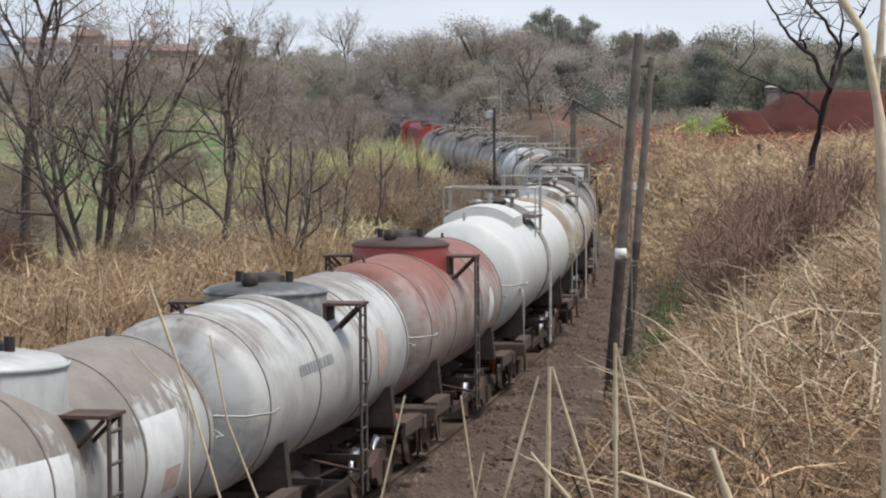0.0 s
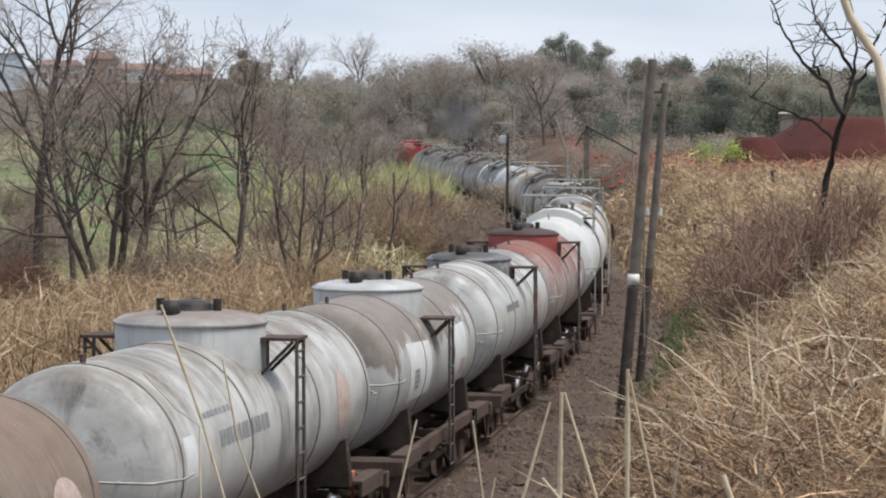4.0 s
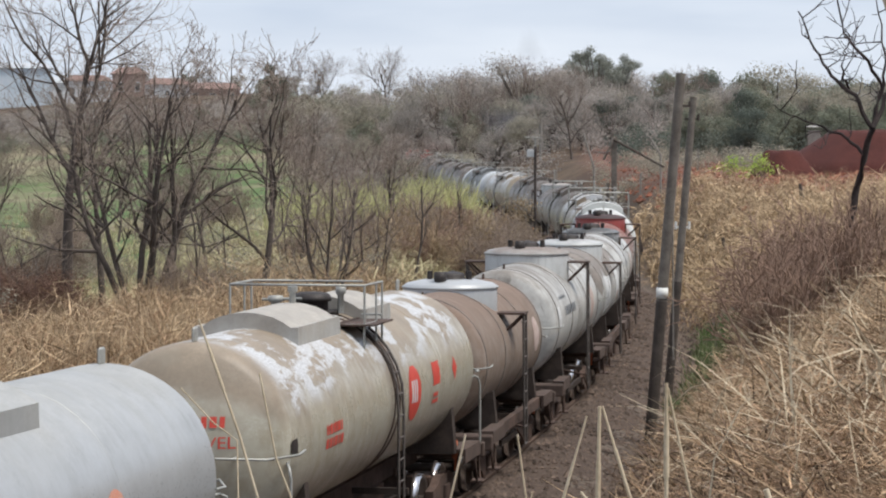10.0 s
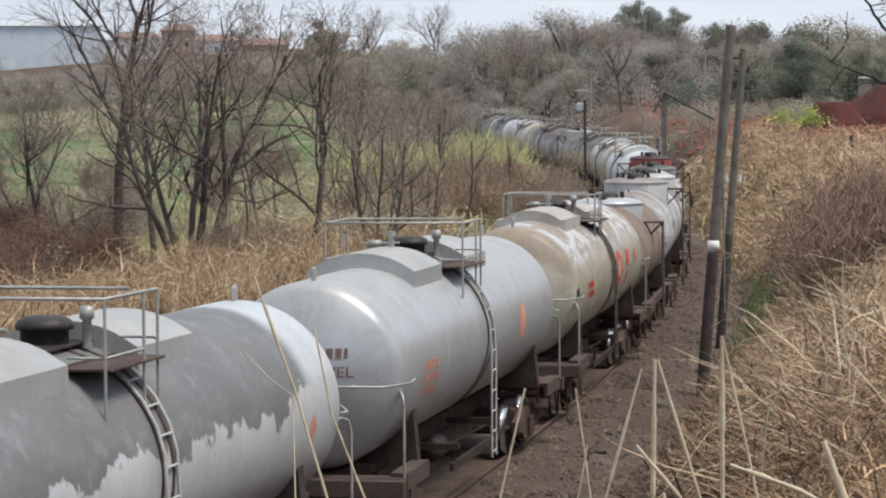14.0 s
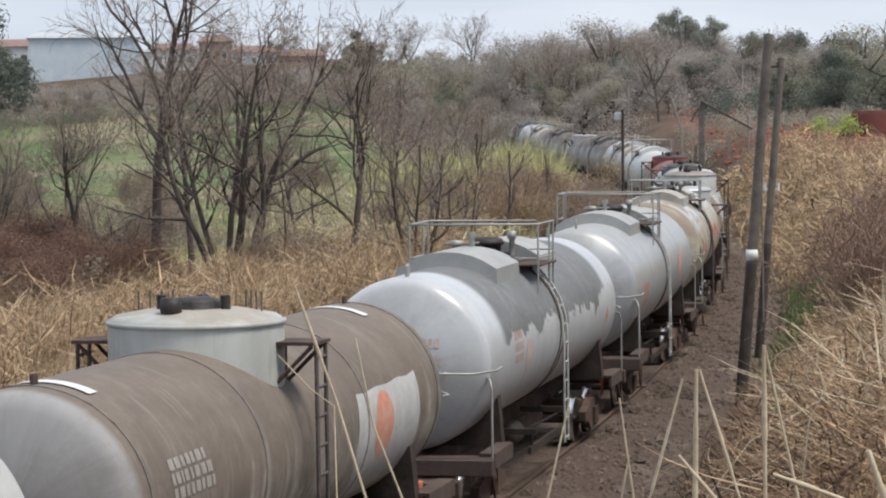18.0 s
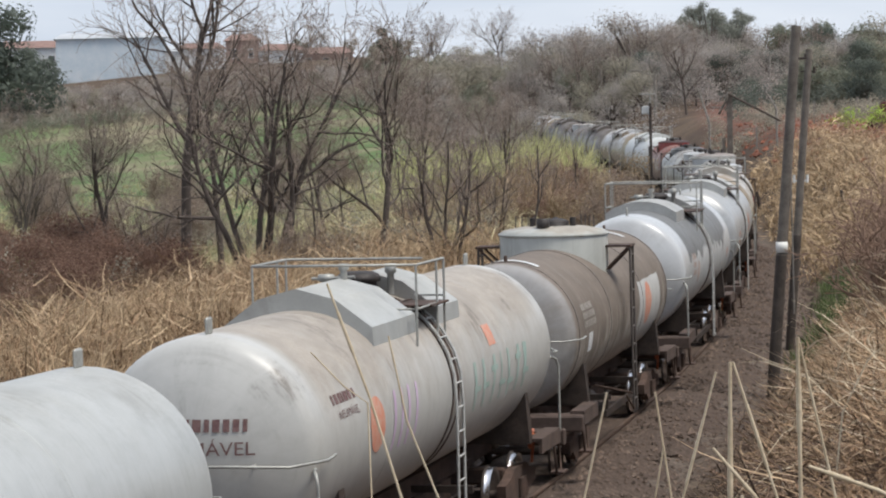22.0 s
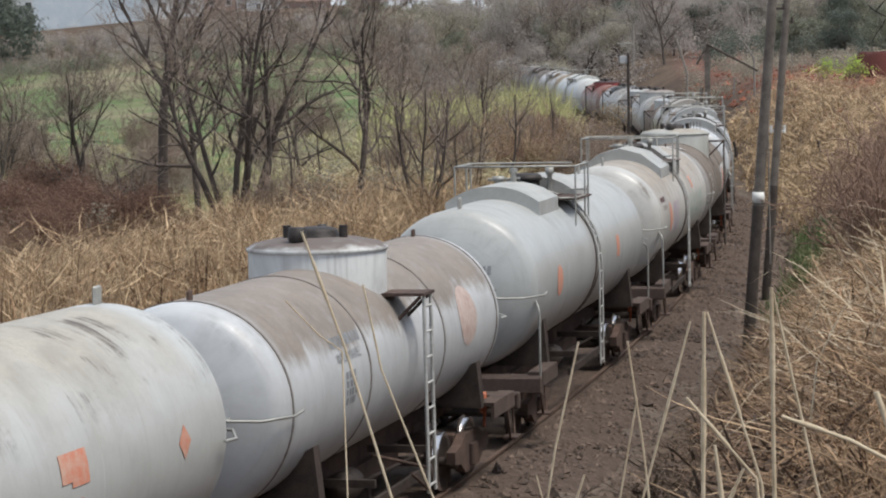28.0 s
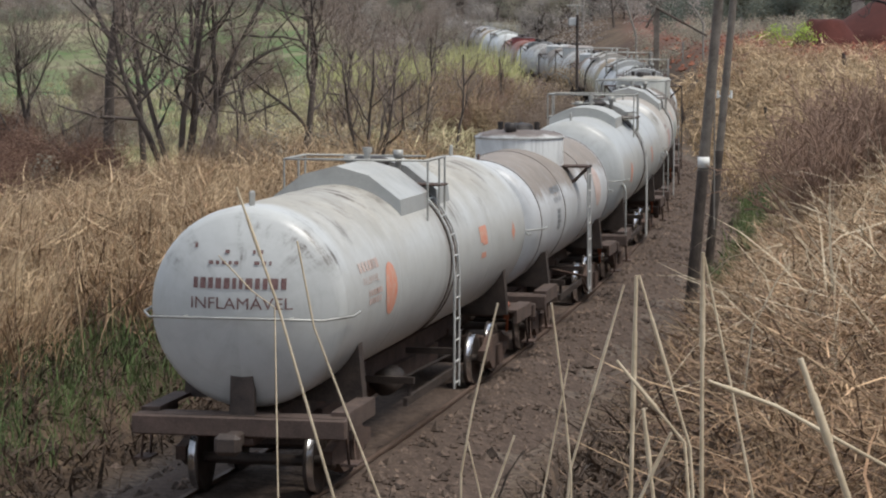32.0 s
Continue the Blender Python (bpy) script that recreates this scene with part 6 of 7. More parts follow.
bank_grass("dry_grass", 3500, right_bank(62, 100, 5.6, 14), 0.6, 0.022, M_STRAW, 4, "brown dry grass on the far part of the bank", 0.5, 0.5, 30, 1.2, 0.5)
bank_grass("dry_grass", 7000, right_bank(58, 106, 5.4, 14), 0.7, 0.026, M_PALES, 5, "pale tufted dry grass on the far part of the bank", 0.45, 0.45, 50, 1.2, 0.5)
bank_grass("dry_grass", 5000, right_bank(100, 150, 5.5, 22, 4.6, 12), 0.5, 0.03, M_STRAWP, 17, "thin tan grass in patches on the red soil", 0.6, 0.4, 40, 1.0)
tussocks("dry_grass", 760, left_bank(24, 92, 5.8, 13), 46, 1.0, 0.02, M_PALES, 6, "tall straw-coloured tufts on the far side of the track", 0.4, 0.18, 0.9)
tussocks("dry_grass", 380, left_bank(24, 92, 5.2, 12), 44, 0.95, 0.02, M_STRAW, 26, "tall orange-brown tufts on the far side of the track", 0.4, 0.18, 0.9)
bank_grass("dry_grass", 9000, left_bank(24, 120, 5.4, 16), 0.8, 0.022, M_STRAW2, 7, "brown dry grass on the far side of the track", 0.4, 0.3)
bank_grass("dry_grass", 14000, left_bank(85, 190, 6, 50), 0.85, 0.034, M_PALE, 8, "dry brown grass between the bare trees", 0.4, 0.2)
tussocks("dry_grass", 420, left_bank(86, 150, 5, 44, -3.8, 3.2), 36, 0.8, 0.045, M_PALE, 18, "pale tan tufts under the bare trees", 0.7, 0.3)
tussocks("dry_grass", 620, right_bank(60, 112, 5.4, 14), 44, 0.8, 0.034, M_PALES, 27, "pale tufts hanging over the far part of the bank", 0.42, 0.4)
bank_grass("green_grass", 1700, left_bank(30, 80, 4.2, 5.8), 0.4, 0.018, M_GRASSG, 9, "green grass at the foot of the far bank", 0.4, 0.2)
bank_grass("green_grass", 3600, right_bank(64, 92, 3.6, 5.8), 0.55, 0.024, M_GRASSG, 10, "green weeds beside the ballast near the pole", 0.5, 0.2)
bank_grass("green_grass", 8000, left_bank(95, 240, 16, 110), 0.5, 0.05, M_PALE, 12, "patches of green grass behind the trees", 0.5, 0.2)
bank_grass("cane_clump", 5200, lambda r: (place(r.uniform(1.15, 2.45), r.uniform(134, 150)).x, place(0, r.uniform(134, 150)).y), 2.7, 0.045, M_CANE, 11, "tall yellow-green cane beside the curve", 0.16, 0.05, 20, 0.9)
bank_grass("cane_clump", 1600, lambda r: (place(r.uniform(0.9, 2.7), r.uniform(108, 128)).x, place(0, r.uniform(108, 128)).y), 2.5, 0.035, M_STRAWP, 14, "tan dry thicket beside the curve", 0.4, 0.1, 20, 1.0)
tussocks("dry_grass", 420, right_bank(98, 170, 3.6, 9.5, 3.5, 9.5), 34, 0.8, 0.05, M_PALES, 15, "tan dry tufts on the slope below the red soil", 0.6, 0.4)
bank_grass("dry_straw", 2700, right_bank(13, 50, 6.2, 13, clear=True), 1.1, 0.0125, M_STALK, 16, "long pale straws lying over the bank grass", 0.8, 0.85, 3, 1.3, 0.7)
bank_grass("cane_clump", 3200, lambda r: (place(r.uniform(-1.6, 1.8), r.uniform(150, 185)).x, place(0, r.uniform(150, 185)).y), 2.4, 0.05, M_CANE, 13, "pale yellow cane in the hollow", 0.2, 0.05, 20, 0.9)

# litter toned extra dark to carry the shade below both banks as well
M_LITTER = mat("shaded_litter", (0.032, 0.022, 0.016), (0.12, 0.085, 0.06), 1.5, 0.95, 0.0, 0.0, 12, vary=-0.5)
bank_grass("leaf_litter", 16000, left_bank(20, 70, 3.1, 6.6), 0.4, 0.03, M_LITTER, 21, "brown litter, darkened for shade, at the foot of the far bank", 0.7, 0.7, 12, 1.2)


def bank_edge(rnd):
    y = 16 * 3.6 ** rnd.random()
    return track_x(y) + float(np.interp(y, [8, 17, 25, 40, 60], [10.8, 9.2, 7.7, 5.6, 4.6])) + rnd.uniform(-0.9, 0.1), y


# dark tufts stand in for the shaded recess under the bank's edge
tussocks("leaf_litter", 150, bank_edge, 40, 0.4, 0.013, M_STRAW2, 28, "dark brown tufts put in for shade at the edge of the bank", 0.35)
bank_grass("leaf_litter", 19000, right_bank(12, 70, 3.6, 9.5), 0.38, 0.024, M_LITTER, 22, "brown litter, darkened for shade, between ballast and grass", 0.8, 0.85, 10, 1.2)
bank_grass("green_grass", 2200, left_bank(24, 48, 3.8, 5.8), 0.6, 0.014, M_GRASSG, 23, "sparse green grass at the foot of the far bank", 0.4, 0.2)

# single stalks in front: bearing and elevation from the tip down, distance, thickness
STALKS = [
    ([(-3.52, -3.56), (-2.67, -6.0), (-1.47, -10.1)], 9.0, 0.0055), ([(-2.24, -4.7), (-1.89, -6.5), (-0.5, -10.1)], 9.2, 0.0045),
    ([(-3.9, -5.0), (-3.2, -5.75), (-2.72, -6.1)], 9.0, 0.003), ([(1.87, -6.0), (1.35, -8.2), (1.1, -9.6)], 4.2, 0.0022), ([(3.06, -6.0), (3.36, -8.2), (3.5, -9.6)], 5.2, 0.0026),
    ([(3.54, -7.2), (2.99, -10.1)], 9.5, 0.004), ([(4.7, -5.6), (3.59, -9.5)], 10.0, 0.0055), ([(4.94, -5.4), (4.86, -10.1)], 8.6, 0.008), ([(5.0, -5.4), (6.11, -9.0)], 8.6, 0.0055),
    ([(6.33, -4.9), (6.34, -8.2), (6.36, -10.5)], 8.0, 0.0075), ([(6.36, -5.0), (6.99, -7.9), (7.5, -10.3)], 8.0, 0.005), ([(6.45, -7.6), (7.88, -8.1), (10.4, -9.4)], 7.0, 0.0065),
    ([(8.35, -7.1), (9.4, -10.0)], 6.0, 0.009), ([(1.36, -8.8), (1.67, -10.1)], 9.0, 0.0035), ([(2.38, -8.8), (1.91, -10.1)], 9.0, 0.005), ([(4.54, -7.2), (5.99, -8.9)], 8.4, 0.006),
    ([(10.2, 4.6), (10.92, 2.5), (11.5, 1.6), (11.85, -0.2), (12.0, -2.4), (12.05, -6)], 4.6, 0.009), ([(11.9, 2.4), (11.75, 0.2), (11.95, -3.0)], 4.9, 0.006), ([(5.1, -8.2), (5.35, -10.2)], 8.0, 0.007), ([(5.7, -8.7), (4.95, -10.3)], 8.0, 0.006),
]
for pts, d, r in STALKS:
    q = [place(a, d, high(e, d)) for a, e in pts]
    foot = q[-1] + (q[-1] - q[-2]) * 0.4
    foot.z = min(ground_z(foot.x, foot.y), q[-1].z - 0.05) - 0.05
    st = thing("dry_stalk", "pale broken reed stalk standing in the grass", "stalk", "broken stalks in the grass")
    part("stem", Shape().tube(q + [foot], r * 0.8, 6, r * 1.1), M_STALK, st)
    if 0.005 < r < 0.01:
        part("leaf_sheath", Shape().tube([q[0] + (q[1] - q[0]) * 0.25, q[0] + (q[1] - q[0]) * 0.6], r * 1.12, 6, r * 1.25), M_STALK, st)


# ---- trees ----
def tree_kind(seed, label, m1, m2, scale=1.0, **kw):
    wood, twigs = bare_tree(seed, **kw)
    root = thing("bare_tree", label, "tree", "bare trees")
    part("trunk", wood, m1, root)
    tagged(part("crown", twigs, m2, root), kind="stuff")
    return root


def put(ob, az, d, turn=0.0, scale=1.0, first=False):
    p = place(az, d)
    m = Matrix.Translation(p) @ pose(0, 0, 0, 0, 0, turn)
    if first:
        ob.matrix_basis = m @ Matrix.Scale(scale, 4)
        return ob
    ob = copy_thing(ob, m)
    ob.scale = (scale, scale, scale)
    return ob


t_a = tree_kind(11, "tall leafless tree with a forked grey trunk", M_BARK, M_TWIGD, height=11.5, stems=1, spread=0.2, r=0.17, kids=(10, 7, 6, 3), start=0.48, wide=(0.5, 1.0), share=0.66, lift=0.05, bend=0.13)
t_b = tree_kind(5, "leafless tree of several stems from one foot", M_BARK, M_TWIGD, height=9.0, stems=7, spread=0.34, r=0.095, kids=(8, 6, 5, 2), start=0.34, wide=(0.6, 1.25), share=0.52, lift=0.07, bend=0.17)
t_c = tree_kind(23, "spreading leafless tree with crooked limbs", M_BARK, M_TWIGD, height=6.8, stems=1, spread=0.16, r=0.10, kids=(9, 7, 6, 3), start=0.24, wide=(0.6, 1.2), share=0.66, lift=0.08, bend=0.16)
t_d = tree_kind(31, "small twiggy leafless tree", M_BARK, M_TWIGD, height=5.4, stems=4, spread=0.5, r=0.055, kids=(8, 6, 4), start=0.15, wide=(0.6, 1.2), share=0.55, lift=0.1, bend=0.12)
t_e = tree_kind(37, "thin crooked leafless tree with few boughs", M_BARK, M_TWIGD, height=7.0, stems=1, spread=0.2, r=0.06, kids=(6, 5, 4), start=0.4, wide=(0.4, 1.0), share=0.45, lift=0.06, bend=0.16)
put(t_a, -6.05, 86, 40, 1.25, True)
put(t_b, -4.5, 80, 10, 1.25, True)
put(t_c, -2.05, 84, 0, 1.3, True)
put(t_d, -0.6, 82, 0, 1.3, True)
put(t_e, -3.55, 78, 0, 1.0, True)
for ob, az, d, turn, sc in ((t_a, -5.35, 90, 250, 0.8), (t_c, -7.5, 88, 140, 1.05), (t_e, 1.15, 96, 70, 1.15), (t_d, 0.35, 92, 160, 0.95), (t_e, -0.1, 100, 200, 1.0), (t_c, -3.1, 110, 130, 0.9), (t_e, -8.9, 96, 30, 1.0), (t_c, -9.6, 104, 300, 1.1),
                            (t_a, -11.0, 110, 200, 0.85), (t_d, -6.9, 84, 90, 0.8), (t_d, -1.35, 96, 70, 0.8), (t_e, -2.75, 92, 310, 0.9), (t_c, 0.9, 125, 150, 0.9), (t_c, -0.95, 130, 200, 1.0), (t_e, 2.0, 118, 40, 1.0), (t_d, 1.5, 112, 45, 0.8),
                            (t_c, 0.3, 178, 40, 1.0), (t_a, -1.0, 190, 10, 0.8), (t_c, -5.0, 170, 20, 1.0), (t_d, -4.2, 140, 200, 1.0), (t_c, -7.9, 160, 220, 1.0), (t_b, -9.4, 150, 60, 0.7),
                            (t_c, 4.55, 240, 80, 1.3), (t_b, 2.6, 290, 30, 1.1), (t_b, 0.9, 260, 90, 1.0), (t_b, 4.3, 330, 20, 1.2), (t_b, 3.2, 320, 80, 1.15), (t_b, 1.9, 330, 200, 1.1), (t_b, 5.9, 340, 250, 1.2), (t_b, 6.7, 330, 60, 1.3), (t_b, 7.4, 320, 160, 1.2), (t_c, 2.4, 300, 160, 1.5), (t_c, 3.7, 310, 160, 1.5),
                            (t_c, 0.6, 420, 20, 2.0), (t_c, -0.6, 430, 120, 1.9), (t_b, 1.6, 400, 220, 1.4)):
    put(ob, az, d, turn, sc)

# the dark tree on the bank: limbs by bearing and elevation from the standpoint
dark = thing("bare_tree", "charred leafless tree leaning on the grass bank", "tree", "bare trees")
rnd = random.Random(12)
w, tw = Shape(), Shape()
BOUGHS = [(0.135, 0.085, [(9.95, -3.7), (10.2, -2.2), (10.45, -0.9), (10.8, 0.45)]), (0.07, 0.02, [(10.8, 0.45), (10.45, 1.15), (9.95, 1.55), (9.6, 2.1), (9.25, 2.9)]),
         (0.065, 0.02, [(10.8, 0.45), (11.0, 1.35), (10.55, 2.0), (10.2, 2.45), (10.05, 3.4)]), (0.07, 0.025, [(10.8, 0.45), (11.25, 1.3), (11.5, 2.1), (11.95, 3.2)]),
         (0.05, 0.012, [(10.62, -0.1), (10.15, 0.35), (9.4, 0.62), (8.75, 0.95)]), (0.045, 0.015, [(10.95, 1.1), (11.05, 2.0), (10.85, 3.2)]), (0.04, 0.012, [(10.3, 1.3), (10.15, 1.75), (10.3, 2.3)])]
for r0, r1, line in BOUGHS:
    pts = [place(a, 55 + rnd.uniform(-0.5, 0.5), high(e, 55)) for a, e in line]
    fine = []
    for a, b in zip(pts, pts[1:]):
        fine += [a + (b - a) * k / 4 + Vector((rnd.gauss(0, 0.03), rnd.gauss(0, 0.05), rnd.gauss(0, 0.03))) * (k > 0) for k in range(4)]
    fine.append(pts[-1])
    w.tube(fine, r0 * 0.74, 7, r1 * 0.74, cap=False)
    if r0 < 0.1:
        for k in range(3, len(fine), 2):
            d = Vector((rnd.uniform(-1, 1), rnd.uniform(-1, 1), rnd.uniform(-0.1, 1))).normalized()
            q, ways = limb(tw, fine[k], d, rnd.uniform(0.5, 1.4), 0.015, 0.007, rnd, 0.3, 4, 4)
            for m in (1, 2, 3):
                limb(tw, q[m], Vector((rnd.uniform(-1, 1), rnd.uniform(-1, 1), rnd.uniform(0, 1))).normalized(), rnd.uniform(0.25, 0.6), 0.010, 0.006, rnd, 0.3, 3, 3)
part("trunk", w, M_BARKD, dark)
tagged(part("crown", tw, M_BARKD, dark), kind="stuff")


# ---- bushes ----
def bush_kind(seed, label, m_wood, m_leaf, height, leaves, size, wide=1.0, stems=9, levels=2, thin=0.008):
    wood, twigs = bare_tree(seed, height=height, stems=stems, spread=0.6 * wide, r=0.03, kids=(8, 6, 5)[:levels], start=0.12, share=0.55, thin=thin, stout=0.0185)
    root = thing("bush", label, "bush", "bushes along the line")
    part("stem", wood, m_wood, root) if wood.v else None
    tagged(part("crown", twigs, m_wood, root), kind="stuff")
    if leaves:
        rnd = random.Random(seed)
        lumps = [(rnd.gauss(0, 0.4 * height * wide), rnd.gauss(0, 0.4 * height * wide), height * rnd.uniform(0.25, 0.8), height * rnd.uniform(0.2, 0.34)) for _ in range(9)]
        tagged(part("leaves", leaf_cloud(seed, lumps, leaves, size), m_leaf, root), kind="stuff")
    return root


b_bare = bush_kind(41, "leafless grey-brown twiggy bush", M_TWIG, None, 3.2, 0, 0, 1.0, 12, 3)
b_red = bush_kind(42, "leafless reddish-brown bush of thin stems", M_TWIGR, None, 2.3, 0, 0, 0.55, 16, 2, 0.007)
b_tan = bush_kind(43, "bush with dry tan leaves", M_TWIGR, M_LEAFT, 2.6, 4200, 0.04, 1.1, 12, 3)
b_rus = bush_kind(44, "bush with dry russet leaves", M_TWIGR, M_LEAFR, 2.4, 8000, 0.03, 1.2, 14, 3)
b_oli = bush_kind(45, "bush with sparse olive leaves", M_TWIG, M_LEAFO, 2.6, 1500, 0.05, 1.2)
b_brt = bush_kind(46, "bright green leafy sapling on the red soil", M_TWIG, M_LEAFY, 2.2, 420, 0.10, 0.75, 5)
b_grn = bush_kind(47, "low bush with fresh yellow-green leaves", M_TWIG, M_LEAFH, 2.2, 3200, 0.035, 1.3, 9)
put(b_grn, -8.9, 79, 0, 0.8, True)
for az, d, sc in ((-9.8, 82, 0.9), (-1.05, 90, 0.5), (0.1, 92, 0.45), (-0.35, 88, 0.45), (-2.9, 90, 0.4)):
    put(b_grn, az, d, az * 171 % 360, sc)
put(b_bare, -3.6, 78, 0, 0.9, True)
put(b_red, 8.9, 46, 0, 1.5, True)
put(b_tan, 1.9, 122, 0, 1.25, True)
put(b_rus, -8.4, 84, 0, 1.0, True)
put(b_oli, -2.6, 80, 0, 0.9, True)
put(b_brt, 7.85, 165, 0, 0.75, True)
put(b_brt, 8.55, 158, 140, 0.8)
for az, d, sc in ((9.5, 48, 1.45), (9.15, 52, 1.3), (9.75, 56, 1.4), (10.4, 48, 1.3), (9.3, 62, 1.3), (11.2, 58, 1.3), (8.75, 66, 1.0)):
    put(b_red, az, d, az * 77 % 360, sc)
rnd = random.Random(77)
for k in range(20):
    az, d = rnd.uniform(-9.8, -2.5), rnd.uniform(110, 210)
    put(b_bare, az, d, rnd.uniform(0, 360), rnd.uniform(0.8, 1.25))
for az, d, sc in ((2.4, 126, 1.0), (2.9, 124, 1.05), (3.3, 120, 0.95), (2.7, 116, 0.9), (3.6, 118, 0.85), (3.05, 112, 0.85), (2.1, 112, 0.8), (3.9, 112, 0.7), (3.2, 132, 1.1), (3.0, 128, 1.2), (2.75, 108, 1.1), (3.3, 112, 1.2), (3.65, 116, 1.2), (3.4, 121, 1.3), (2.95, 116, 1.2), (3.15, 106, 1.0)):
    put(b_bare, az, d, az * 131 % 360, sc)
for az, d, sc in ((2.2, 120, 1.1), (2.6, 122, 1.2), (2.9, 118, 1.0), (2.35, 108, 0.8), (1.4, 118, 1.0), (1.0, 128, 1.1), (0.5, 122, 0.9), (-0.2, 130, 1.0), (-1.2, 112, 0.8), (1.7, 110, 1.0), (2.0, 128, 1.3), (1.2, 108, 0.7), (0.0, 108, 0.6), (2.5, 114, 0.9)):
    put(b_tan, az, d, az * 171 % 360, sc)
for az, d, sc in ((-9.2, 80, 1.1), (-7.7, 82, 0.9), (-7.0, 88, 0.9), (-9.6, 92, 1.2), (-8.9, 72, 0.9), (-8.0, 76, 0.8), (-9.9, 76, 1.0), (-7.3, 78, 1.0), (-6.7, 80, 0.8), (-10.3, 84, 1.2), (-7.9, 90, 1.2), (-9.0, 90, 1.3), (-6.2, 82, 0.6), (-10.8, 78, 1.1)):
    put(b_rus, az, d, az * 171 % 360, sc)
for az, d, sc in ((-8.8, 77, 0.9), (-9.4, 82, 1.0), (-1.6, 90, 0.8), (-3.4, 84, 0.7), (0.1, 92, 0.7), (-0.9, 86, 0.6), (-5.0, 110, 0.9), (-6.4, 120, 1.0), (-2.9, 125, 1.0)):
    put(b_oli, az, d, az * 171 % 360, sc)


# ---- woods on the rise ----
def wood_kind(seed, label, leaf, height, wide, n, size, trunk=M_BARK, lumps=9, low=0.35, r0=0.28, r1=0.48):
    rnd = random.Random(seed)
    root = thing("tree", label, "tree", "trees of the far woods")
    tr = Shape()
    limbs = []
    for k in range(lumps):
        a, q = rnd.uniform(0, 2 * math.pi), wide * math.sqrt(rnd.random()) * 0.75
        c = Vector((math.cos(a) * q, math.sin(a) * q, height * rnd.uniform(low, 0.86)))
        limbs.append((c.x, c.y, c.z, wide * rnd.uniform(r0, r1)))
        tr.tube([(0, 0, height * 0.2), Vector((0, 0, height * 0.3)).lerp(c, 0.4), c], 0.13, 5, 0.03, cap=False)
    tr.tube([(0, 0, -0.4), (0.1, 0, height * 0.2), (0, 0.1, height * 0.55)], 0.22, 6, 0.12)
    part("trunk", tr, trunk, root)
    tagged(part("crown", leaf_cloud(seed, limbs, n, size), leaf, root), kind="stuff")
    return root


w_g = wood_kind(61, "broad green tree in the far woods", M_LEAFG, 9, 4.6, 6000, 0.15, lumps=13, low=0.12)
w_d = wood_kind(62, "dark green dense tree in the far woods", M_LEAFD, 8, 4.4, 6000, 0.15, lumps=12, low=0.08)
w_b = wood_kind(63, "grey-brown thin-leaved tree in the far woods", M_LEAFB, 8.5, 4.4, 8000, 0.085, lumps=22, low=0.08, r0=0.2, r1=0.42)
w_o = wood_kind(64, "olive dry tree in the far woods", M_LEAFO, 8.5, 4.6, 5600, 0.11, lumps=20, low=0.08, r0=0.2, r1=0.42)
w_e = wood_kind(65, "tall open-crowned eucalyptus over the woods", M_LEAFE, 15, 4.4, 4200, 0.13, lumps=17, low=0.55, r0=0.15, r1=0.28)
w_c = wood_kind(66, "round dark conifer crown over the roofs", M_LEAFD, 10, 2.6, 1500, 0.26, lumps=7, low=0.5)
for az, d, sc in ((-10.6, 415, 2.9), (-9.7, 420, 2.3), (-11.4, 425, 2.9)):
    put(w_d, az, d, az * 50 % 360, sc)
put(w_c, -1.75, 430, 0, 1.1, True)
put(w_e, 5.1, 330, 0, 0.85, True)
put(w_e, 4.7, 345, 120, 0.75)
put(w_e, 5.5, 335, 220, 0.8)
put(w_e, 6.6, 420, 60, 0.68)
put(w_e, 4.9, 338, 90, 0.82)
put(w_e, 5.35, 342, 300, 0.78)
first = {w_g: True, w_d: True, w_b: True, w_o: True}
rnd = random.Random(91)


def wood_row(n, az0, az1, d0, d1, kinds, s0, s1):
    for k in range(n):
        ob = rnd.choice(kinds)
        put(ob, az0 + (az1 - az0) * (k + rnd.random()) / n, rnd.uniform(d0, d1), rnd.uniform(0, 360), rnd.uniform(s0, s1), first.pop(ob, False))


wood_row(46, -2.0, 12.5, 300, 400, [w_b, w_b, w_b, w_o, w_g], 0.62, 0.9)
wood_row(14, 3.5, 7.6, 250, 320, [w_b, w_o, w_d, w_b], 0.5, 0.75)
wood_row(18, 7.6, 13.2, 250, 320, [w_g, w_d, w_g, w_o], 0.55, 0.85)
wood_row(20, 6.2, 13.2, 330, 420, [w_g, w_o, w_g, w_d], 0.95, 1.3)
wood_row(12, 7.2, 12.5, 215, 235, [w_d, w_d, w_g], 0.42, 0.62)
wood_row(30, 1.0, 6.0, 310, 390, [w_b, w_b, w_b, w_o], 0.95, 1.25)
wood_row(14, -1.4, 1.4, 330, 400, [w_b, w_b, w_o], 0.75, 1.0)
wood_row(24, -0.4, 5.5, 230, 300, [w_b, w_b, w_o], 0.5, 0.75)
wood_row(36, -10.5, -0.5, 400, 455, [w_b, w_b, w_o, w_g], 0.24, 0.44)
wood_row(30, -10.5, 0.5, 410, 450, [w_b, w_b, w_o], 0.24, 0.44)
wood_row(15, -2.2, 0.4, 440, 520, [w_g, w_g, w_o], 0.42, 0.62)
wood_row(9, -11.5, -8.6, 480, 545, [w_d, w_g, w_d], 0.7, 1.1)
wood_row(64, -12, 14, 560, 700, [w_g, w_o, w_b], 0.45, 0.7)


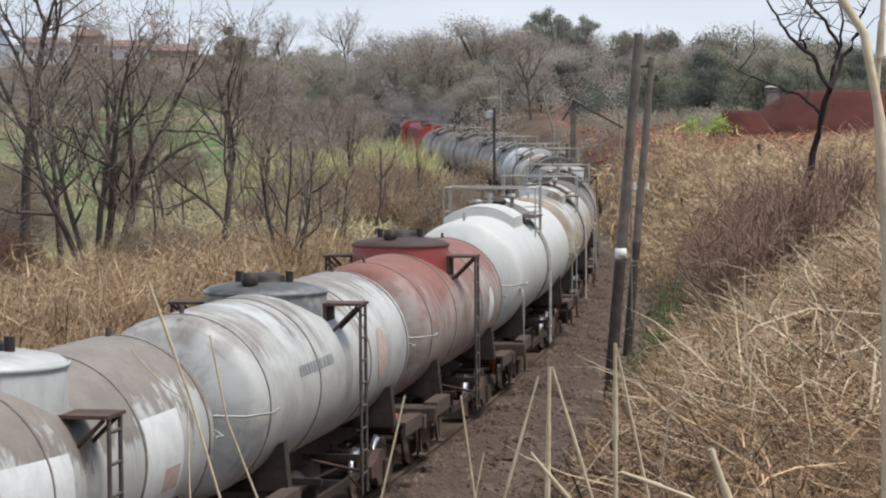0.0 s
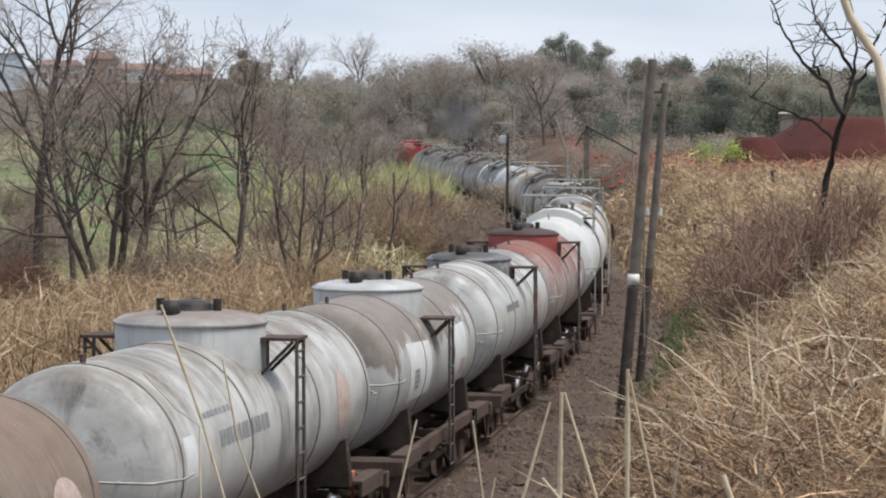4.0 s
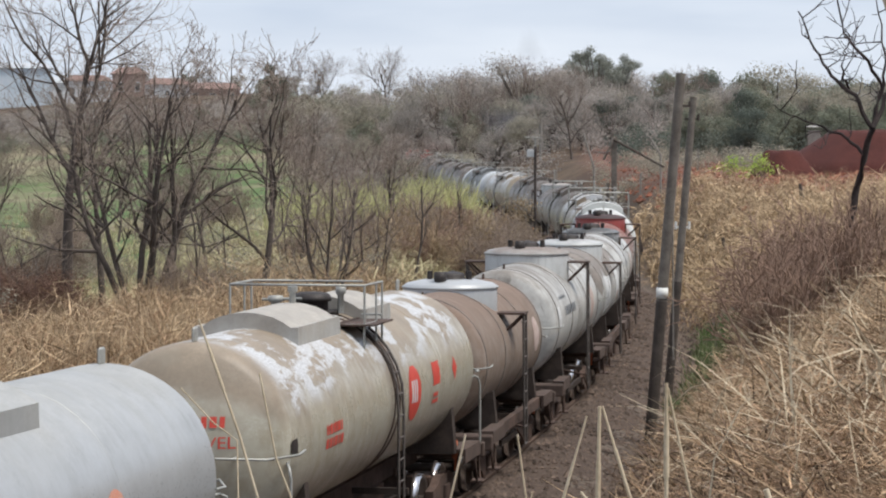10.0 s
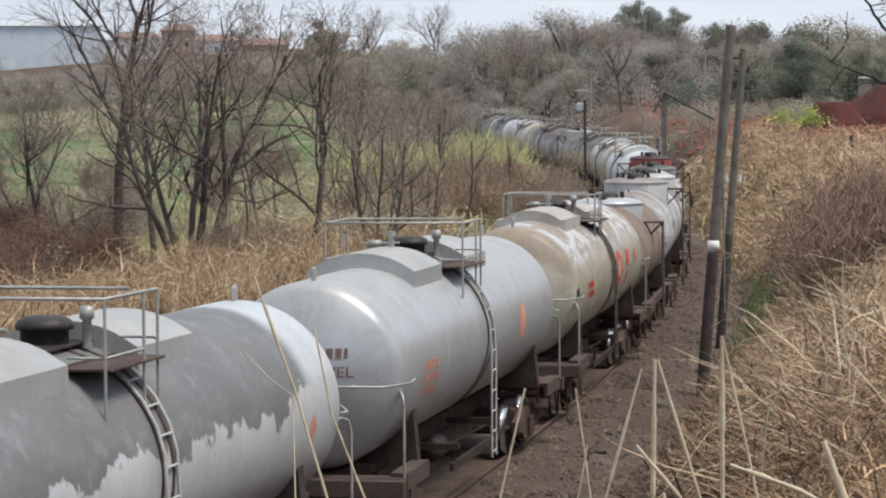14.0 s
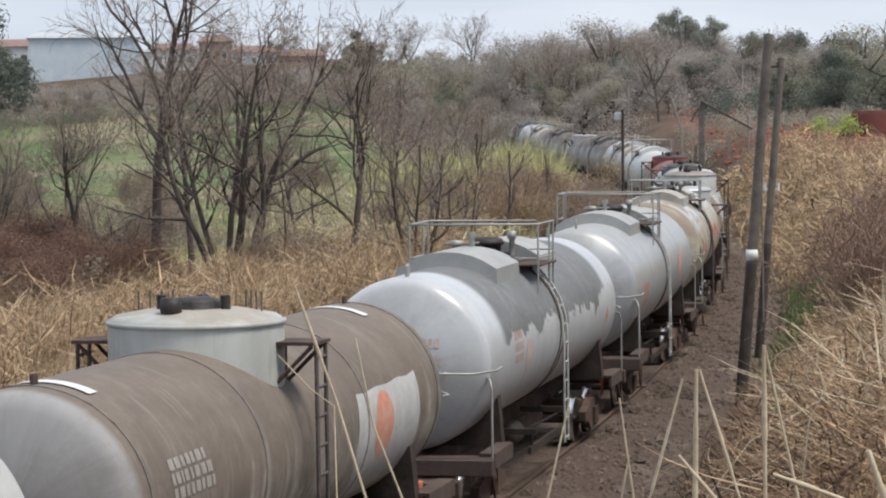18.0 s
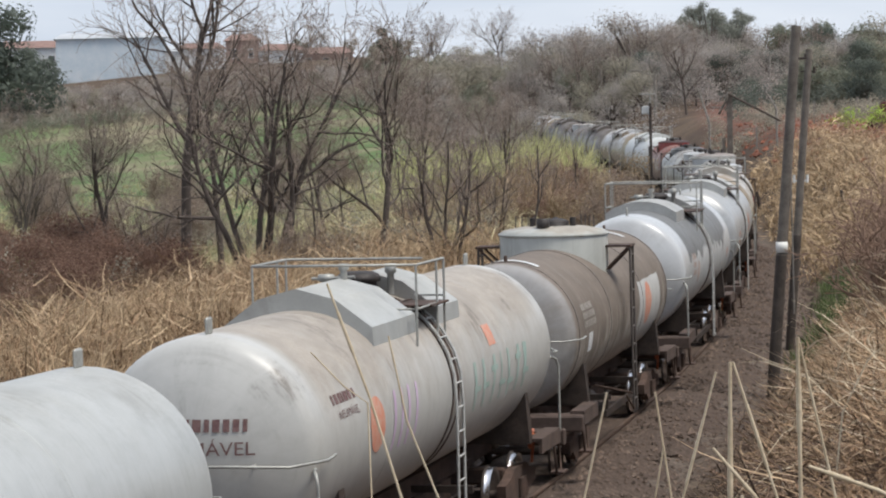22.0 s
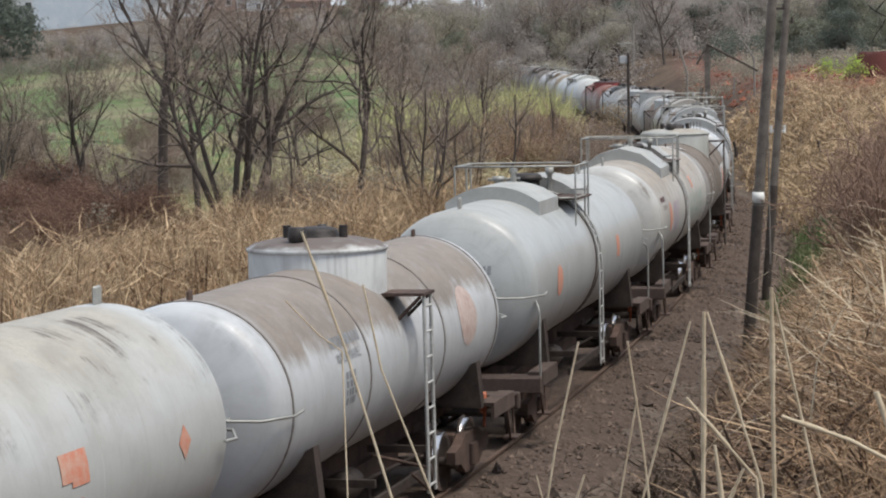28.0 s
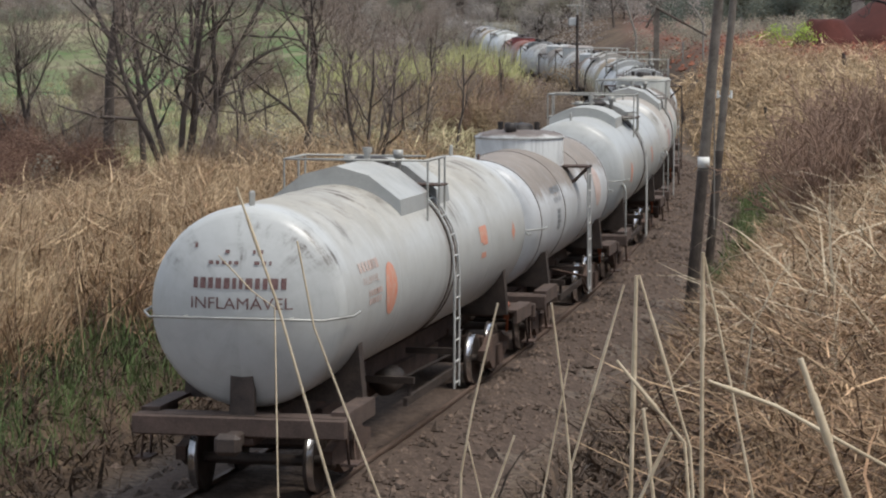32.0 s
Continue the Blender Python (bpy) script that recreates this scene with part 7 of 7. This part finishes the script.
# low brush that covers the rise
def brush(name, n, az0, az1, d0, d1, tall, size, material, seed, label):
    rnd, lumps = random.Random(seed), []
    for _ in range(n):
        p = place(rnd.uniform(az0, az1), d0 * (d1 / d0) ** rnd.random())
        lumps.append((p.x, p.y, p.z + tall * rnd.uniform(0.1, 0.7), tall * rnd.uniform(0.35, 0.75)))
    ob = new(name, leaf_cloud(seed, lumps, n * 170, size * 0.5).mesh(name, material))
    tagged(ob, label, "brush", kind="stuff")


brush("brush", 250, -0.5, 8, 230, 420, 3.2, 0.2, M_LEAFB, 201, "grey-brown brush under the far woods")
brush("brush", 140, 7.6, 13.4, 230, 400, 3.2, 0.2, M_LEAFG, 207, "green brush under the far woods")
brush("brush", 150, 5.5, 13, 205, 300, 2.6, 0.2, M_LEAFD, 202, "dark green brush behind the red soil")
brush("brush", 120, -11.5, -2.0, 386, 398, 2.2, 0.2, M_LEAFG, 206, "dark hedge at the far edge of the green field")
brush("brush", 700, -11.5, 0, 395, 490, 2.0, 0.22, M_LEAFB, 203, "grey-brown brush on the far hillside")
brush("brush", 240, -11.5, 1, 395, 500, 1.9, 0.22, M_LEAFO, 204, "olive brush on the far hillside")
brush("brush", 90, 4.0, 9.0, 178, 210, 1.4, 0.14, M_LEAFO, 205, "low weeds along the red soil")


# ---- smoke of the locomotives: thin soft flakes in drifting puffs ----
def smoke_material(name, dense):
    m = bpy.data.materials.new(name)
    m.use_nodes = True
    n, l = m.node_tree.nodes, m.node_tree.links
    b = n["Principled BSDF"]
    b.inputs["Base Color"].default_value = (0.17, 0.17, 0.19, 1)
    b.inputs["Roughness"].default_value = 1.0
    b.inputs["Specular IOR Level"].default_value = 0.0
    at = n.new("ShaderNodeAttribute")
    at.attribute_name = "thin"
    k = n.new("ShaderNodeMath")
    k.operation = "MULTIPLY"
    k.inputs[1].default_value = dense
    l.new(at.outputs["Fac"], k.inputs[0])
    l.new(k.outputs[0], b.inputs["Alpha"])
    return m


def smoke_puff(seed, wide, tall, n, dense, label):
    rnd = random.Random(seed)
    v, f, a = [], [], []
    for _ in range(n):
        c = Vector((rnd.gauss(0, wide * 0.4), rnd.gauss(0, wide * 0.3), rnd.gauss(0, tall * 0.35)))
        r = rnd.uniform(0.8, 1.2) * wide
        u = Vector((1, rnd.gauss(0, 0.5), rnd.gauss(0, 0.3))).normalized()
        w = Vector((rnd.gauss(0, 0.3), rnd.gauss(0, 0.5), 1)).normalized()
        at0 = len(v)
        v.append(c)
        a.append(1.0)
        for g, t in ((0.4, 0.7), (0.75, 0.22), (1.0, 0.0)):
            for q in range(12):
                h = math.pi * q / 6
                k = g * (1 + 0.2 * math.sin(3 * h + seed) * g)
                v.append(c + u * math.cos(h) * r * k + w * math.sin(h) * r * k)
                a.append(t)
        for q in range(12):
            f.append((at0, at0 + 1 + q, at0 + 1 + (q + 1) % 12))
            for b in (0, 12):
                f.append((at0 + 1 + b + q, at0 + 13 + b + q, at0 + 13 + b + (q + 1) % 12, at0 + 1 + b + (q + 1) % 12))
    me = Shape().add(v, f).mesh("smoke_puff", smoke_material("thin_smoke", dense))
    col = me.attributes.new("thin", "FLOAT", "POINT")
    col.data.foreach_set("value", a)
    ob = new("smoke_puff", me)
    return tagged(ob, label, "smoke", "smoke of the locomotives", kind="stuff")


SMOKE = [
    (smoke_puff(1, 2.6, 2.0, 4, 0.24, "dark exhaust smoke hanging over the train"), [(0, 2.2, -0.1, 222), (2, 2.45, 0.15, 224), (4, 2.7, 0.35, 228), (8, 3.0, 0.5, 245), (16, 3.5, 0.6, 330), (24, 4.0, 0.6, 420), (32, 4.5, 0.6, 500)]),
    (smoke_puff(2, 2.3, 2.2, 3, 0.20, "dark exhaust smoke rising behind the train"), [(0, 1.6, -0.25, 222), (2, 1.85, 0.0, 224), (4, 2.1, 0.35, 228), (8, 2.5, 0.45, 245), (16, 3.0, 0.55, 330), (24, 3.6, 0.6, 420), (32, 4.2, 0.6, 500)]),
    (smoke_puff(3, 1.7, 1.5, 1, 0.17, "thin smoke wisp drifting up the sky"), [(0, 2.6, 0.1, 222), (4, 3.0, 1.0, 222), (8, 3.4, 1.95, 225), (12, 3.9, 2.4, 230), (20, 4.8, 3.0, 240), (32, 6.4, 4.2, 250)]),
]


# ---- what moves: the train ----
def motions():
    for s16, car, reach, spin in TRAIN:
        walk(car, [(t, car_pose(s16 + float(np.interp(t, CLOCK, GONE)), reach)) for t in even(0, 32, 32)])
        if spin and -95 < s16 < 60:
            times = even(0, 32, 320)
            gone = [float(np.interp(t, CLOCK, GONE)) for t in times]
            for w in spin:
                y = w.matrix_basis.translation.y
                walk(w, [(t, pose(0, y, 0.43, -math.degrees(g / 0.43))) for t, g in zip(times, gone)])

    for ob, line in SMOKE:
        walk(ob, [(t, Matrix.Translation(place(az, d, high(el, d)))) for t, az, el, d in line])


motions()
